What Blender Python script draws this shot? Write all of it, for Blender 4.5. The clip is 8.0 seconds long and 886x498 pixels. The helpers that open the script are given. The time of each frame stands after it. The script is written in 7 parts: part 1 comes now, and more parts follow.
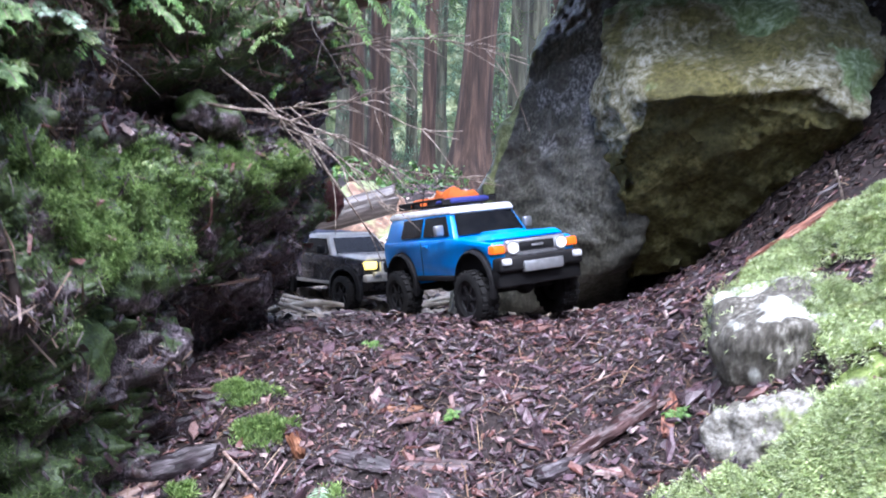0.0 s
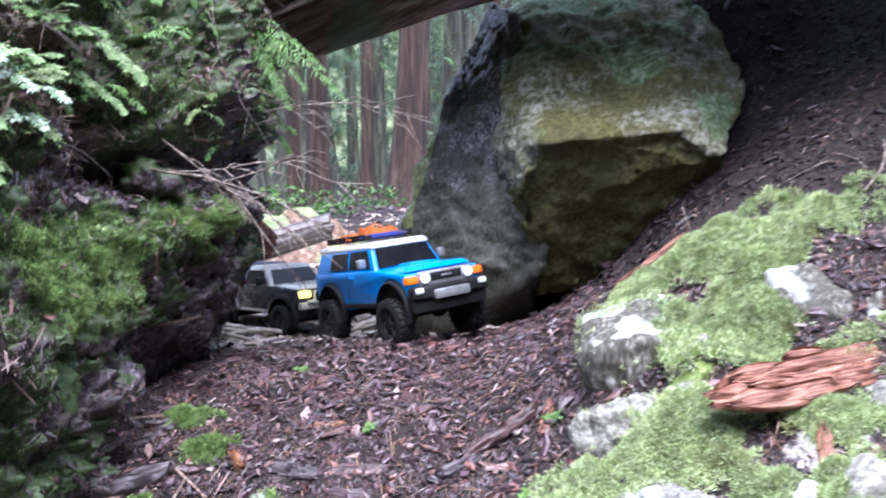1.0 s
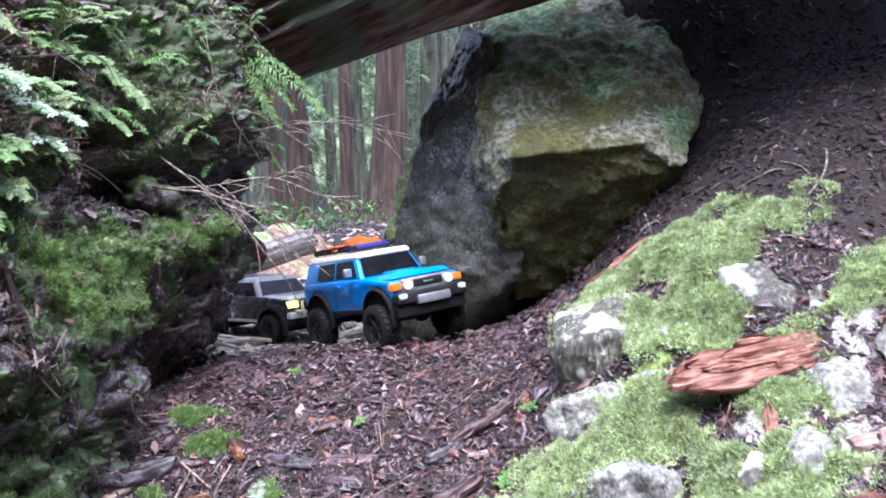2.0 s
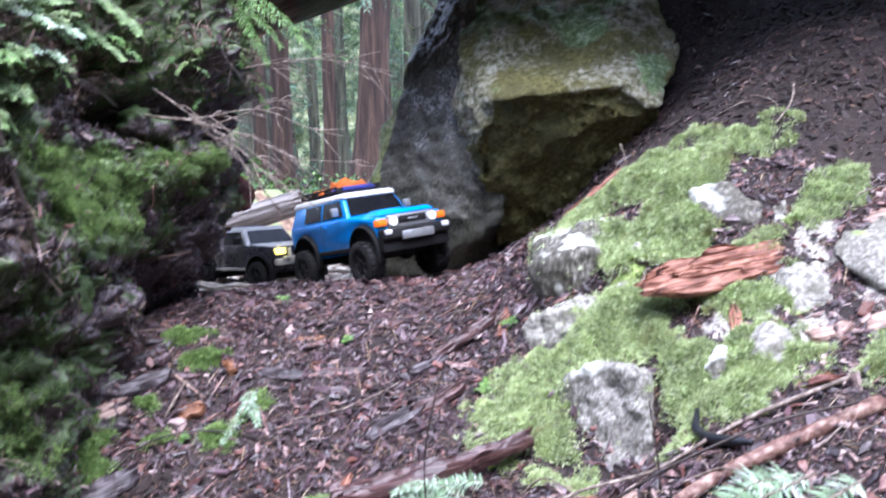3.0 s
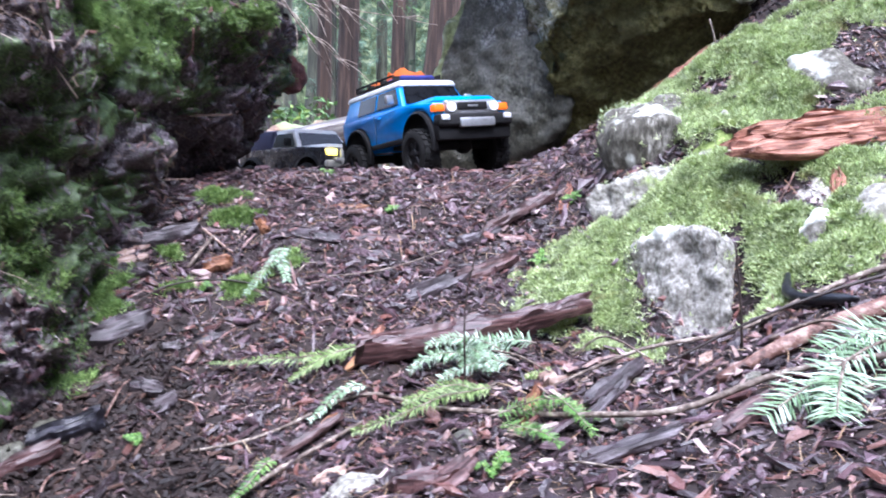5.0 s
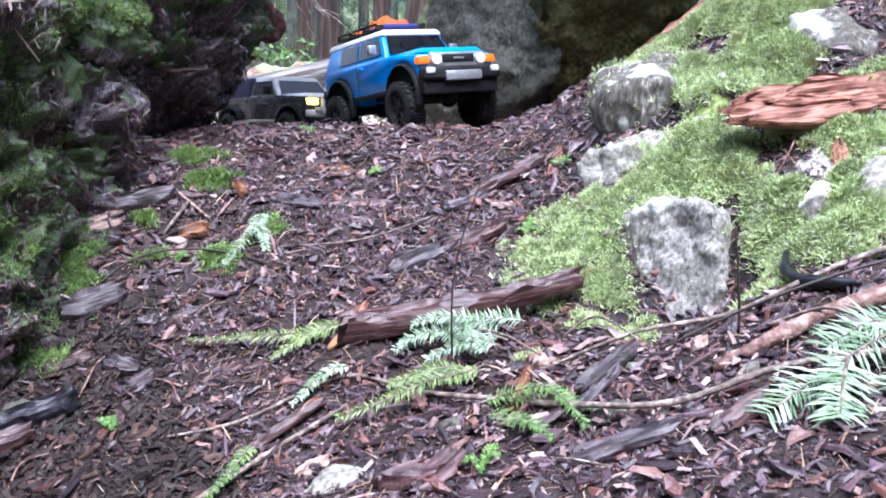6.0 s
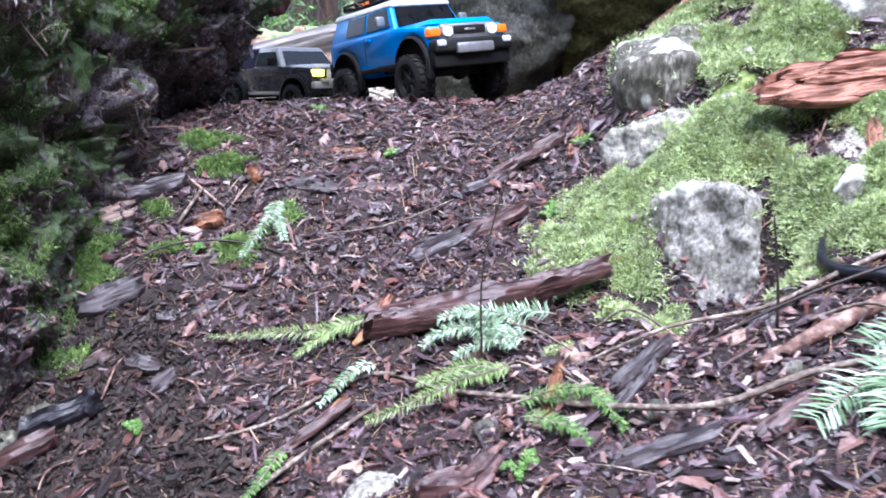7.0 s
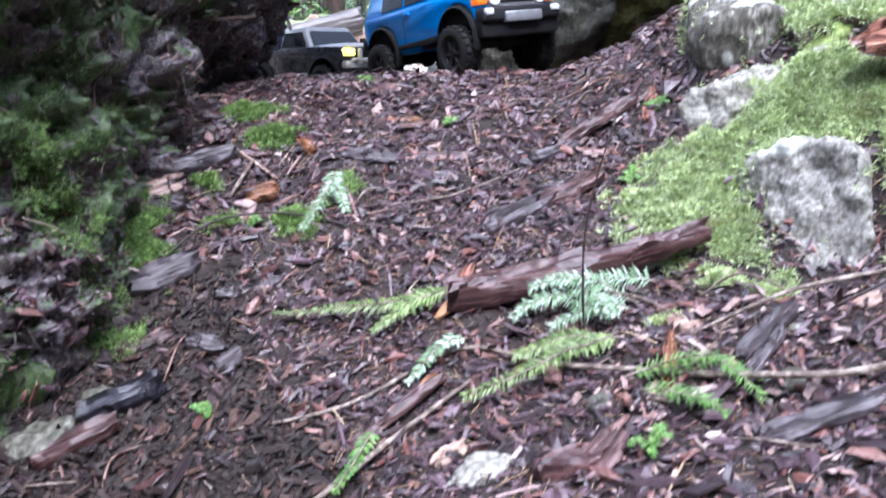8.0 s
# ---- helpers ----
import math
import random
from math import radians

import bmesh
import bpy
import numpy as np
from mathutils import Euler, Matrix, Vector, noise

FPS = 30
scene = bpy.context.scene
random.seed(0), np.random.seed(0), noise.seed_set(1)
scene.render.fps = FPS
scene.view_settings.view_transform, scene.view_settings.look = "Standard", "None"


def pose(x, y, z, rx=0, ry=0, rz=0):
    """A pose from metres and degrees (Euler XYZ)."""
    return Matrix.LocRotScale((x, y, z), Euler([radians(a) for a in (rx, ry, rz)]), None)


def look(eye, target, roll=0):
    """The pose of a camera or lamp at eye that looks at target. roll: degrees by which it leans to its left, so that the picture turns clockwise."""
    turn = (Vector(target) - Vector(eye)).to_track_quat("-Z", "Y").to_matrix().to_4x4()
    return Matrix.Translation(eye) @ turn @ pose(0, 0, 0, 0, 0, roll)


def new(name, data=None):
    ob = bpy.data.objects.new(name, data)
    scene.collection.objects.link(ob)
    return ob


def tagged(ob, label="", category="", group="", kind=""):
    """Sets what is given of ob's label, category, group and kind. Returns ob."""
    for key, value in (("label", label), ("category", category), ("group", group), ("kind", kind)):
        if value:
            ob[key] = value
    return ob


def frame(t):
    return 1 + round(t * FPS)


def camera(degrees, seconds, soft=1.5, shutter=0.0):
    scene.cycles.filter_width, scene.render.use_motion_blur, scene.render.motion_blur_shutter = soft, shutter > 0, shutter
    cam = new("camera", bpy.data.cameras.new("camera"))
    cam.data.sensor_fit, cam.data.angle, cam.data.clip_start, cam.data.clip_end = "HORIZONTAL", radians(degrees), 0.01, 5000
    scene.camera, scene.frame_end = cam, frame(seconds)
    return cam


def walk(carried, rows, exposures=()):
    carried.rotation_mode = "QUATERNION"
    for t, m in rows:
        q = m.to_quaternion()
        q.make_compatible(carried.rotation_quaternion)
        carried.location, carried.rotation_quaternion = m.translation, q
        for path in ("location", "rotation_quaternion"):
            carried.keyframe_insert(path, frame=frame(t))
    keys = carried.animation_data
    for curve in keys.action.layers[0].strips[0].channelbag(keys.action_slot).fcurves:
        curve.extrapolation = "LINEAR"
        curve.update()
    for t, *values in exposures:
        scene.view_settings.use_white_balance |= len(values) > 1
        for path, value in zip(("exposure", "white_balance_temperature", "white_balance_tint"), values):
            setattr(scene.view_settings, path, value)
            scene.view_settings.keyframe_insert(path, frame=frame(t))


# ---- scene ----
cam = camera(54.0, 8.0, soft=1.75, shutter=0.5)
PATH = [
    (0, (-0.068, -0.102, 0.492), (0.06, 1.888, 0.339), 0.4),
    (0.5, (-0.054, -0.216, 0.537), (0.102, 1.773, 0.393), -0.2),
    (1, (-0.022, -0.343, 0.555), (0.224, 1.637, 0.424), -1.6),
    (1.2, (-0.049, -0.371, 0.562), (0.245, 1.605, 0.46), -1.2),
    (2.3, (-0.035, -0.504, 0.523), (0.279, 1.469, 0.428), -3.4),
    (2.5, (-0.026, -0.525, 0.501), (0.32, 1.442, 0.409), -3.5),
    (3, (-0.06, -0.541, 0.427), (0.27, 1.428, 0.302), -2.6),
    (3.5, (-0.108, -0.522, 0.35), (0.166, 1.454, 0.209), -2.0),
    (4, (-0.106, -0.492, 0.286), (0.129, 1.49, 0.147), -1.9),
    (4.5, (-0.075, -0.446, 0.246), (0.12, 1.538, 0.09), -0.7),
    (5, (-0.033, -0.402, 0.218), (0.161, 1.582, 0.05), 0.9),
    (5.2, (-0.02, -0.387, 0.213), (0.199, 1.593, 0.034), 0.7),
    (6.3, (-0.04, -0.342, 0.284), (0.194, 1.616, -0.052), 1.2),
    (6.5, (-0.044, -0.336, 0.294), (0.183, 1.626, -0.021), 0.9),
    (7, (-0.06, -0.314, 0.298), (0.173, 1.629, -0.113), 0.1),
    (7.5, (-0.109, -0.241, 0.298), (0.134, 1.701, -0.116), -0.5),
    (8, (-0.148, -0.228, 0.244), (0.083, 1.715, -0.17), -0.8),
]
walk(cam, [(t, look(eye, target, roll)) for t, eye, target, roll in PATH], [(0.0, 2.70, 5650, 19), (2.5, 2.66, 5650, 20), (5.0, 2.76, 5600, 19), (8.0, 2.65, 5600, 17)])

SKY, SUN = 0.15, 1.2
# ---------------------------------------------------------------- light
world = bpy.data.worlds.new("overcast_sky")
scene.world = world
world.use_nodes = True
wn, wl = world.node_tree.nodes, world.node_tree.links
wn.clear()
sky = wn.new("ShaderNodeTexSky")
sky.sky_type, sky.sun_disc = "NISHITA", False
sky.sun_elevation, sky.sun_rotation = radians(65), radians(186)
sky.air_density, sky.dust_density, sky.ozone_density = 1.0, 1.0, 1.0
grey = wn.new("ShaderNodeHueSaturation")
grey.inputs["Saturation"].default_value = 0.55
back = wn.new("ShaderNodeBackground")
back.inputs["Strength"].default_value = SKY
wout = wn.new("ShaderNodeOutputWorld")
wl.new(sky.outputs["Color"], grey.inputs["Color"])
wl.new(grey.outputs["Color"], back.inputs["Color"])
wl.new(back.outputs[0], wout.inputs["Surface"])
sun_data = bpy.data.lights.new("sun", "SUN")
sun_data.energy, sun_data.angle, sun_data.color = SUN, radians(40), (1.0, 0.97, 0.92)
sun = new("sun", sun_data)
sun.matrix_world = look((0.5, -1.7, 6.0), (0.2, 1.1, 0))

# ---------------------------------------------------------------- materials


def material(name, stops, scale=20.0, rough=0.7, rough_var=0.15, bump=0.4, bump_scale=None, detail=6.0, stretch=(1, 1, 1),
             spots=None, spot_scale=3.0, spot_at=0.55, spot_soft=0.08, island=None, per_object=False, spec=0.5, metal=0.0,
             mask=None, mask_stops=None, mask_scale=60.0, coords="Object", wave=None, transl=0.0, more=()):
    """A procedural surface: a noise ramp, larger spots, an optional growth mask read from an attribute, and bump."""
    m = bpy.data.materials.new(name)
    m.use_nodes = True
    n, l = m.node_tree.nodes, m.node_tree.links
    n.clear()
    out = n.new("ShaderNodeOutputMaterial")
    b = n.new("ShaderNodeBsdfPrincipled")
    l.new(b.outputs[0], out.inputs["Surface"])
    tc = n.new("ShaderNodeTexCoord")
    mp = n.new("ShaderNodeMapping")
    mp.inputs["Scale"].default_value = stretch
    l.new(tc.outputs[coords], mp.inputs["Vector"])

    def ramp(source, items):
        r = n.new("ShaderNodeValToRGB")
        el = r.color_ramp.elements
        while len(el) < len(items):
            el.new(0.5)
        for e, (p, c) in zip(el, items):
            e.position, e.color = p, (*c, 1)
        l.new(source, r.inputs["Fac"])
        return r.outputs["Color"]

    def nz(sc, det=detail, dist=0.0):
        t = n.new("ShaderNodeTexNoise")
        t.inputs["Scale"].default_value, t.inputs["Detail"].default_value, t.inputs["Roughness"].default_value = sc, det, 0.62
        t.inputs["Distortion"].default_value = dist
        l.new(mp.outputs[0], t.inputs["Vector"])
        return t.outputs["Fac"]

    def mix(fac, a, c, kind="MIX"):
        x = n.new("ShaderNodeMix")
        x.data_type, x.blend_type = "RGBA", kind
        for s, v in ((x.inputs[0], fac), (x.inputs[6], a), (x.inputs[7], c)):
            if isinstance(v, (int, float)):
                s.default_value = v
            elif isinstance(v, tuple):
                s.default_value = (*v, 1)
            else:
                l.new(v, s)
        return x.outputs[2]

    fine = nz(scale)
    base = fine
    if wave:
        w = n.new("ShaderNodeTexWave")
        w.bands_direction = "Y"
        w.inputs["Scale"].default_value, w.inputs["Distortion"].default_value, w.inputs["Detail"].default_value = wave, 4.0, 4.0
        w.inputs["Detail Scale"].default_value = 1.6
        l.new(mp.outputs[0], w.inputs["Vector"])
        mm = n.new("ShaderNodeMath")
        mm.operation = "MULTIPLY_ADD"
        mm.inputs[1].default_value, mm.inputs[2].default_value = 0.16, 0.02
        l.new(w.outputs["Fac"], mm.inputs[0])
        ad = n.new("ShaderNodeMath")
        ad.operation = "MULTIPLY_ADD"
        ad.inputs[1].default_value = 0.8
        l.new(fine, ad.inputs[0])
        l.new(mm.outputs[0], ad.inputs[2])
        base = ad.outputs[0]
    col = ramp(base, stops)
    if island:
        geo = n.new("ShaderNodeNewGeometry")
        src = geo.outputs["Random Per Island"]
        if per_object:
            src = n.new("ShaderNodeObjectInfo").outputs["Random"]
        tint = ramp(src, island)
        col = mix(0.75, col, mix(1.0, tint, mix(0.5, (1, 1, 1), ramp(fine, [(0.3, (0.45, 0.45, 0.45)), (0.7, (1.5, 1.5, 1.5))])), "MULTIPLY"))
    if spots:
        s = nz(spot_scale, 5.0, 0.4)
        f = ramp(s, [(spot_at - spot_soft, (0, 0, 0)), (spot_at + spot_soft, (1, 1, 1))])
        col = mix(f, col, ramp(nz(scale * 1.7), spots))
    for mask, mask_stops, mask_scale in ([(mask, mask_stops, mask_scale)] if mask else []) + list(more):
        at = n.new("ShaderNodeAttribute")
        at.attribute_name = mask
        wob = n.new("ShaderNodeMath")
        wob.operation = "MULTIPLY_ADD"
        wob.inputs[1].default_value, wob.inputs[2].default_value = 0.7, -0.35
        l.new(nz(mask_scale), wob.inputs[0])
        sm = n.new("ShaderNodeMath")
        sm.operation = "ADD"
        l.new(wob.outputs[0], sm.inputs[0])
        l.new(at.outputs["Fac"], sm.inputs[1])
        f = ramp(sm.outputs[0], [(0.42, (0, 0, 0)), (0.58, (1, 1, 1))])
        col = mix(f, col, ramp(nz(mask_scale * 2.2), mask_stops))
    l.new(col, b.inputs["Base Color"])
    rr = n.new("ShaderNodeMapRange")
    rr.inputs["To Min"].default_value, rr.inputs["To Max"].default_value = max(0.03, rough - rough_var), min(1.0, rough + rough_var)
    l.new(nz(scale * 0.6, 3.0), rr.inputs["Value"])
    l.new(rr.outputs[0], b.inputs["Roughness"])
    b.inputs["Specular IOR Level"].default_value, b.inputs["Metallic"].default_value = spec, metal
    if transl:
        b.inputs["Subsurface Weight"].default_value = transl
        b.inputs["Subsurface Radius"].default_value = (0.01, 0.012, 0.004)
    if bump:
        bp = n.new("ShaderNodeBump")
        bp.inputs["Strength"].default_value = bump
        bp.inputs["Distance"].default_value = 0.4 / (bump_scale or scale)
        l.new(base if not bump_scale else nz(bump_scale, 8.0), bp.inputs["Height"])
        l.new(bp.outputs[0], b.inputs["Normal"])
    return m


def plain(name, colour, rough=0.5, metal=0.0, glow=0.0, spec=0.5, coat=0.0, dirt=0.72):
    """A manufactured surface with faint dirt."""
    m = bpy.data.materials.new(name)
    m.use_nodes = True
    n, l = m.node_tree.nodes, m.node_tree.links
    b = n["Principled BSDF"]
    t = n.new("ShaderNodeTexNoise")
    t.inputs["Scale"].default_value, t.inputs["Detail"].default_value = 45, 6
    tc = n.new("ShaderNodeTexCoord")
    l.new(tc.outputs["Object"], t.inputs["Vector"])
    r = n.new("ShaderNodeValToRGB")
    for e, (p, k) in zip(r.color_ramp.elements, ((0.35, dirt), (0.6, 1.0))):
        e.position, e.color = p, (*[min(1, c * k + (1 - k) * 0.03) for c in colour], 1)
    l.new(t.outputs["Fac"], r.inputs["Fac"])
    l.new(r.outputs["Color"], b.inputs["Base Color"])
    q = n.new("ShaderNodeMapRange")
    q.inputs["To Min"].default_value, q.inputs["To Max"].default_value = min(1, rough + 0.15), max(0.02, rough - 0.06)
    l.new(t.outputs["Fac"], q.inputs["Value"])
    l.new(q.outputs[0], b.inputs["Roughness"])
    b.inputs["Metallic"].default_value, b.inputs["Specular IOR Level"].default_value = metal, spec
    b.inputs["Coat Weight"].default_value = coat
    if glow:
        b.inputs["Emission Color"].default_value = (*colour, 1)
        b.inputs["Emission Strength"].default_value = glow
    return m


MOSS_BRIGHT = [(0.25, (0.05, 0.075, 0.02)), (0.5, (0.19, 0.26, 0.065)), (0.75, (0.42, 0.5, 0.19))]
MOSS_DEEP = [(0.25, (0.018, 0.032, 0.012)), (0.5, (0.065, 0.105, 0.036)), (0.75, (0.19, 0.26, 0.1))]
M_SOIL = material("wet_forest_soil", [(0.3, (0.005, 0.0036, 0.0038)), (0.5, (0.018, 0.0125, 0.0125)), (0.7, (0.055, 0.04, 0.039))], 90, 0.8, 0.18, 0.8, spec=0.35,
                  mask="moss", mask_stops=MOSS_BRIGHT, mask_scale=45, spots=[(0.3, (0.005, 0.0035, 0.003)), (0.7, (0.045, 0.029, 0.024))], spot_scale=2.2, spot_at=0.5, spot_soft=0.16,
                  more=[("pale", [(0.34, (0.13, 0.115, 0.095)), (0.5, (0.3, 0.28, 0.245)), (0.66, (0.56, 0.54, 0.5))], 120)])
CHIP_TONES = [(0.0, (0.007, 0.0036, 0.0045)), (0.3, (0.022, 0.0105, 0.0135)), (0.55, (0.062, 0.032, 0.0395)), (0.70, (0.15, 0.095, 0.117)),
              (0.80, (0.085, 0.029, 0.027)), (0.90, (0.2, 0.075, 0.052)), (0.97, (0.33, 0.21, 0.19)), (1.0, (0.46, 0.36, 0.34))]
M_CHIP = material("wet_bark_chips", [(0.3, (0.019, 0.011, 0.014)), (0.7, (0.12, 0.084, 0.098))], 160, 0.34, 0.22, 0.8, island=CHIP_TONES, spec=0.7)
# darker copy of M_CHIP: the shade on the slope is put into its tones
M_CHIP_DARK = material("bark_crumbs_darkened_for_shade", [(0.3, (0.008, 0.0055, 0.005)), (0.7, (0.05, 0.034, 0.031))], 120, 0.6, 0.2, 0.6, spec=0.35,
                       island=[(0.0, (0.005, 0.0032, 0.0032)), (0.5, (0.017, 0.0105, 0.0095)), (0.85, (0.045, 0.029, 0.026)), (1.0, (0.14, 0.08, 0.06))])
M_DEBRIS = material("brown_bank_debris", [(0.3, (0.03, 0.017, 0.012)), (0.7, (0.16, 0.1, 0.07))], 90, 0.7, 0.15, 0.4,
                    island=[(0.0, (0.03, 0.018, 0.014)), (0.4, (0.11, 0.067, 0.05)), (0.75, (0.27, 0.19, 0.145)), (1.0, (0.52, 0.43, 0.36))])
M_FIBRE = material("purple_grey_peat_fibres", [(0.3, (0.03, 0.023, 0.026)), (0.7, (0.16, 0.13, 0.14))], 80, 0.6, 0.15, 0.0, island=[(0.0, (0.02, 0.014, 0.0165)), (0.5, (0.08, 0.058, 0.066)), (0.85, (0.19, 0.15, 0.165)), (1.0, (0.36, 0.31, 0.32))])
M_FLAKE = material("wet_bark_flakes", [(0.3, (0.02, 0.012, 0.014)), (0.7, (0.17, 0.12, 0.14))], 190, 0.3, 0.2, 1.0, island=CHIP_TONES, per_object=True, spec=0.9, stretch=(0.4, 1, 1))
M_PALE_FLAKE = material("pale_pink_bark_flakes", [(0.3, (0.2, 0.13, 0.11)), (0.7, (0.5, 0.4, 0.36))], 120, 0.5, 0.2, 0.5, island=[(0.0, (0.14, 0.08, 0.068)), (0.5, (0.3, 0.21, 0.19)), (1.0, (0.48, 0.4, 0.38))])
M_NEEDLE = material("dead_needles", [(0.3, (0.07, 0.04, 0.02)), (0.7, (0.26, 0.16, 0.09))], 60, 0.7, 0.1, 0.0,
                    island=[(0.0, (0.06, 0.035, 0.025)), (0.5, (0.2, 0.11, 0.06)), (0.8, (0.34, 0.23, 0.13)), (1.0, (0.5, 0.42, 0.3))])
M_MOSS = material("bright_moss_leaves", [(0.25, (0.1, 0.14, 0.04)), (0.5, (0.28, 0.36, 0.1)), (0.75, (0.55, 0.62, 0.27))], 30, 0.7, 0.15, 0.0, transl=0.15, spots=[(0.3, (0.12, 0.115, 0.035)), (0.7, (0.36, 0.34, 0.12))], spot_scale=13, spot_at=0.66, spot_soft=0.06,
                  island=[(0.0, (0.135, 0.18, 0.078)), (0.3, (0.33, 0.415, 0.19)), (0.65, (0.56, 0.655, 0.365)), (1.0, (0.8, 0.87, 0.62))])
M_MOSS_BANK = material("yellow_green_bank_moss", [(0.3, (0.05, 0.08, 0.018)), (0.7, (0.24, 0.31, 0.085))], 22, 0.75, 0.15, 0.0, transl=0.1,
                       island=[(0.0, (0.072, 0.135, 0.035)), (0.5, (0.19, 0.325, 0.09)), (1.0, (0.41, 0.57, 0.21))])
M_MOSS_DEEP = material("deep_green_moss_leaves", MOSS_DEEP, 14, 0.75, 0.15, 0.0, transl=0.1,
                       island=[(0.0, (0.03, 0.055, 0.018)), (0.5, (0.1, 0.17, 0.05)), (0.85, (0.22, 0.32, 0.11)), (1.0, (0.42, 0.52, 0.24))])
M_BANK = material("black_peat_and_rock", [(0.36, (0.014, 0.011, 0.013)), (0.48, (0.07, 0.056, 0.065)), (0.58, (0.2, 0.165, 0.185)), (0.7, (0.44, 0.39, 0.42))],
                  150, 0.42, 0.25, 1.0, mask="moss", mask_stops=[(0.3, (0.014, 0.024, 0.009)), (0.5, (0.05, 0.085, 0.027)), (0.7, (0.13, 0.185, 0.065))], mask_scale=140, spots=[(0.3, (0.012, 0.007, 0.006)), (0.7, (0.085, 0.052, 0.046))], spot_scale=16, bump_scale=210,
                  more=[("grey", [(0.36, (0.016, 0.012, 0.014)), (0.5, (0.075, 0.059, 0.066)), (0.66, (0.24, 0.2, 0.215))], 170), ("debris", [(0.36, (0.018, 0.01, 0.008)), (0.5, (0.09, 0.055, 0.04)), (0.64, (0.26, 0.18, 0.135))], 150),
                        ("bright", [(0.3, (0.025, 0.048, 0.012)), (0.5, (0.082, 0.145, 0.04)), (0.7, (0.2, 0.3, 0.09))], 110)])
# lichen tones lie on upward faces only, painting lit tops over a dark underside
M_BOULDER = material("lichened_sandstone_lit_top", [(0.32, (0.055, 0.053, 0.016)), (0.47, (0.135, 0.125, 0.035)), (0.6, (0.215, 0.197, 0.065)), (0.74, (0.31, 0.29, 0.15))],
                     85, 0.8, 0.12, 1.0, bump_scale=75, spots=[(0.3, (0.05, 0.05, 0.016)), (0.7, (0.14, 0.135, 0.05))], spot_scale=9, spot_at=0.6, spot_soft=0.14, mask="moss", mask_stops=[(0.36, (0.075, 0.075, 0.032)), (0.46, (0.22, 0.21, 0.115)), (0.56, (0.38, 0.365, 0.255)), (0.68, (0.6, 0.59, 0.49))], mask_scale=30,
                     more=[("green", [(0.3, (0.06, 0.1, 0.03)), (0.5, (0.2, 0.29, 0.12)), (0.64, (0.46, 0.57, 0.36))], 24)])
M_DARK_ROCK = material("dark_wet_rock", [(0.34, (0.035, 0.034, 0.024)), (0.48, (0.085, 0.083, 0.062)), (0.6, (0.14, 0.136, 0.105)), (0.74, (0.28, 0.275, 0.235))],
                       140, 0.38, 0.2, 1.0, bump_scale=55, stretch=(1, 1, 0.75), spec=0.6, spots=[(0.3, (0.022, 0.022, 0.016)), (0.7, (0.075, 0.074, 0.058))], spot_scale=6, spot_at=0.56, spot_soft=0.14,
                       mask="moss", mask_stops=[(0.3, (0.1, 0.12, 0.035)), (0.7, (0.38, 0.44, 0.18))], mask_scale=40,
                       more=[("silver", [(0.36, (0.03, 0.03, 0.026)), (0.5, (0.145, 0.143, 0.13)), (0.62, (0.39, 0.385, 0.36))], 60)])
M_PALE_ROCK = material("pale_lichen_rock", [(0.28, (0.06, 0.055, 0.045)), (0.45, (0.2, 0.19, 0.16)), (0.6, (0.36, 0.35, 0.31)), (0.75, (0.6, 0.6, 0.56))],
                       120, 0.85, 0.1, 0.9, bump_scale=70, mask="moss", mask_stops=MOSS_BRIGHT, mask_scale=40,
                       spots=[(0.3, (0.04, 0.038, 0.03)), (0.7, (0.2, 0.19, 0.15))], spot_scale=14, spot_at=0.58)
M_WHITE_ROCK = material("white_lichen_rock", [(0.32, (0.022, 0.019, 0.015)), (0.46, (0.07, 0.064, 0.05)), (0.58, (0.19, 0.18, 0.15)), (0.7, (0.46, 0.45, 0.4))],
                        130, 0.85, 0.1, 0.9, bump_scale=110, stretch=(1, 1, 0.4), mask="moss", mask_stops=[(0.3, (0.22, 0.24, 0.19)), (0.5, (0.5, 0.52, 0.47)), (0.7, (0.7, 0.72, 0.68))], mask_scale=26,
                        spots=[(0.3, (0.03, 0.028, 0.022)), (0.7, (0.14, 0.13, 0.105))], spot_scale=14, spot_at=0.52, spot_soft=0.14)
M_GRANITE = material("grey_granular_stone", [(0.32, (0.085, 0.078, 0.065)), (0.47, (0.195, 0.186, 0.163)), (0.57, (0.285, 0.275, 0.25)), (0.7, (0.46, 0.45, 0.425))], 200, 0.85, 0.1, 1.0, bump_scale=190, stretch=(1, 1, 0.7),
                     mask="moss", mask_stops=[(0.3, (0.32, 0.33, 0.29)), (0.6, (0.6, 0.62, 0.58))], mask_scale=40)
M_RED_BARK = material("red_rotten_wood", [(0.32, (0.05, 0.016, 0.011)), (0.5, (0.22, 0.086, 0.054)), (0.68, (0.46, 0.25, 0.175))], 190, 0.65, 0.2, 1.0, stretch=(0.1, 1, 1), detail=8)
M_BROWN_BARK = material("wet_brown_bark", [(0.34, (0.015, 0.007, 0.0072)), (0.5, (0.066, 0.032, 0.031)), (0.68, (0.21, 0.13, 0.125))], 190, 0.45, 0.2, 1.0, stretch=(0.1, 1, 1), detail=8, spec=0.6)
M_WINE_WOOD = material("wet_wine_red_wood", [(0.34, (0.012, 0.0045, 0.005)), (0.5, (0.056, 0.022, 0.022)), (0.66, (0.17, 0.088, 0.084)), (0.8, (0.3, 0.2, 0.2))], 150, 0.38, 0.2, 1.0, stretch=(0.07, 1, 1), detail=8, spec=0.7)
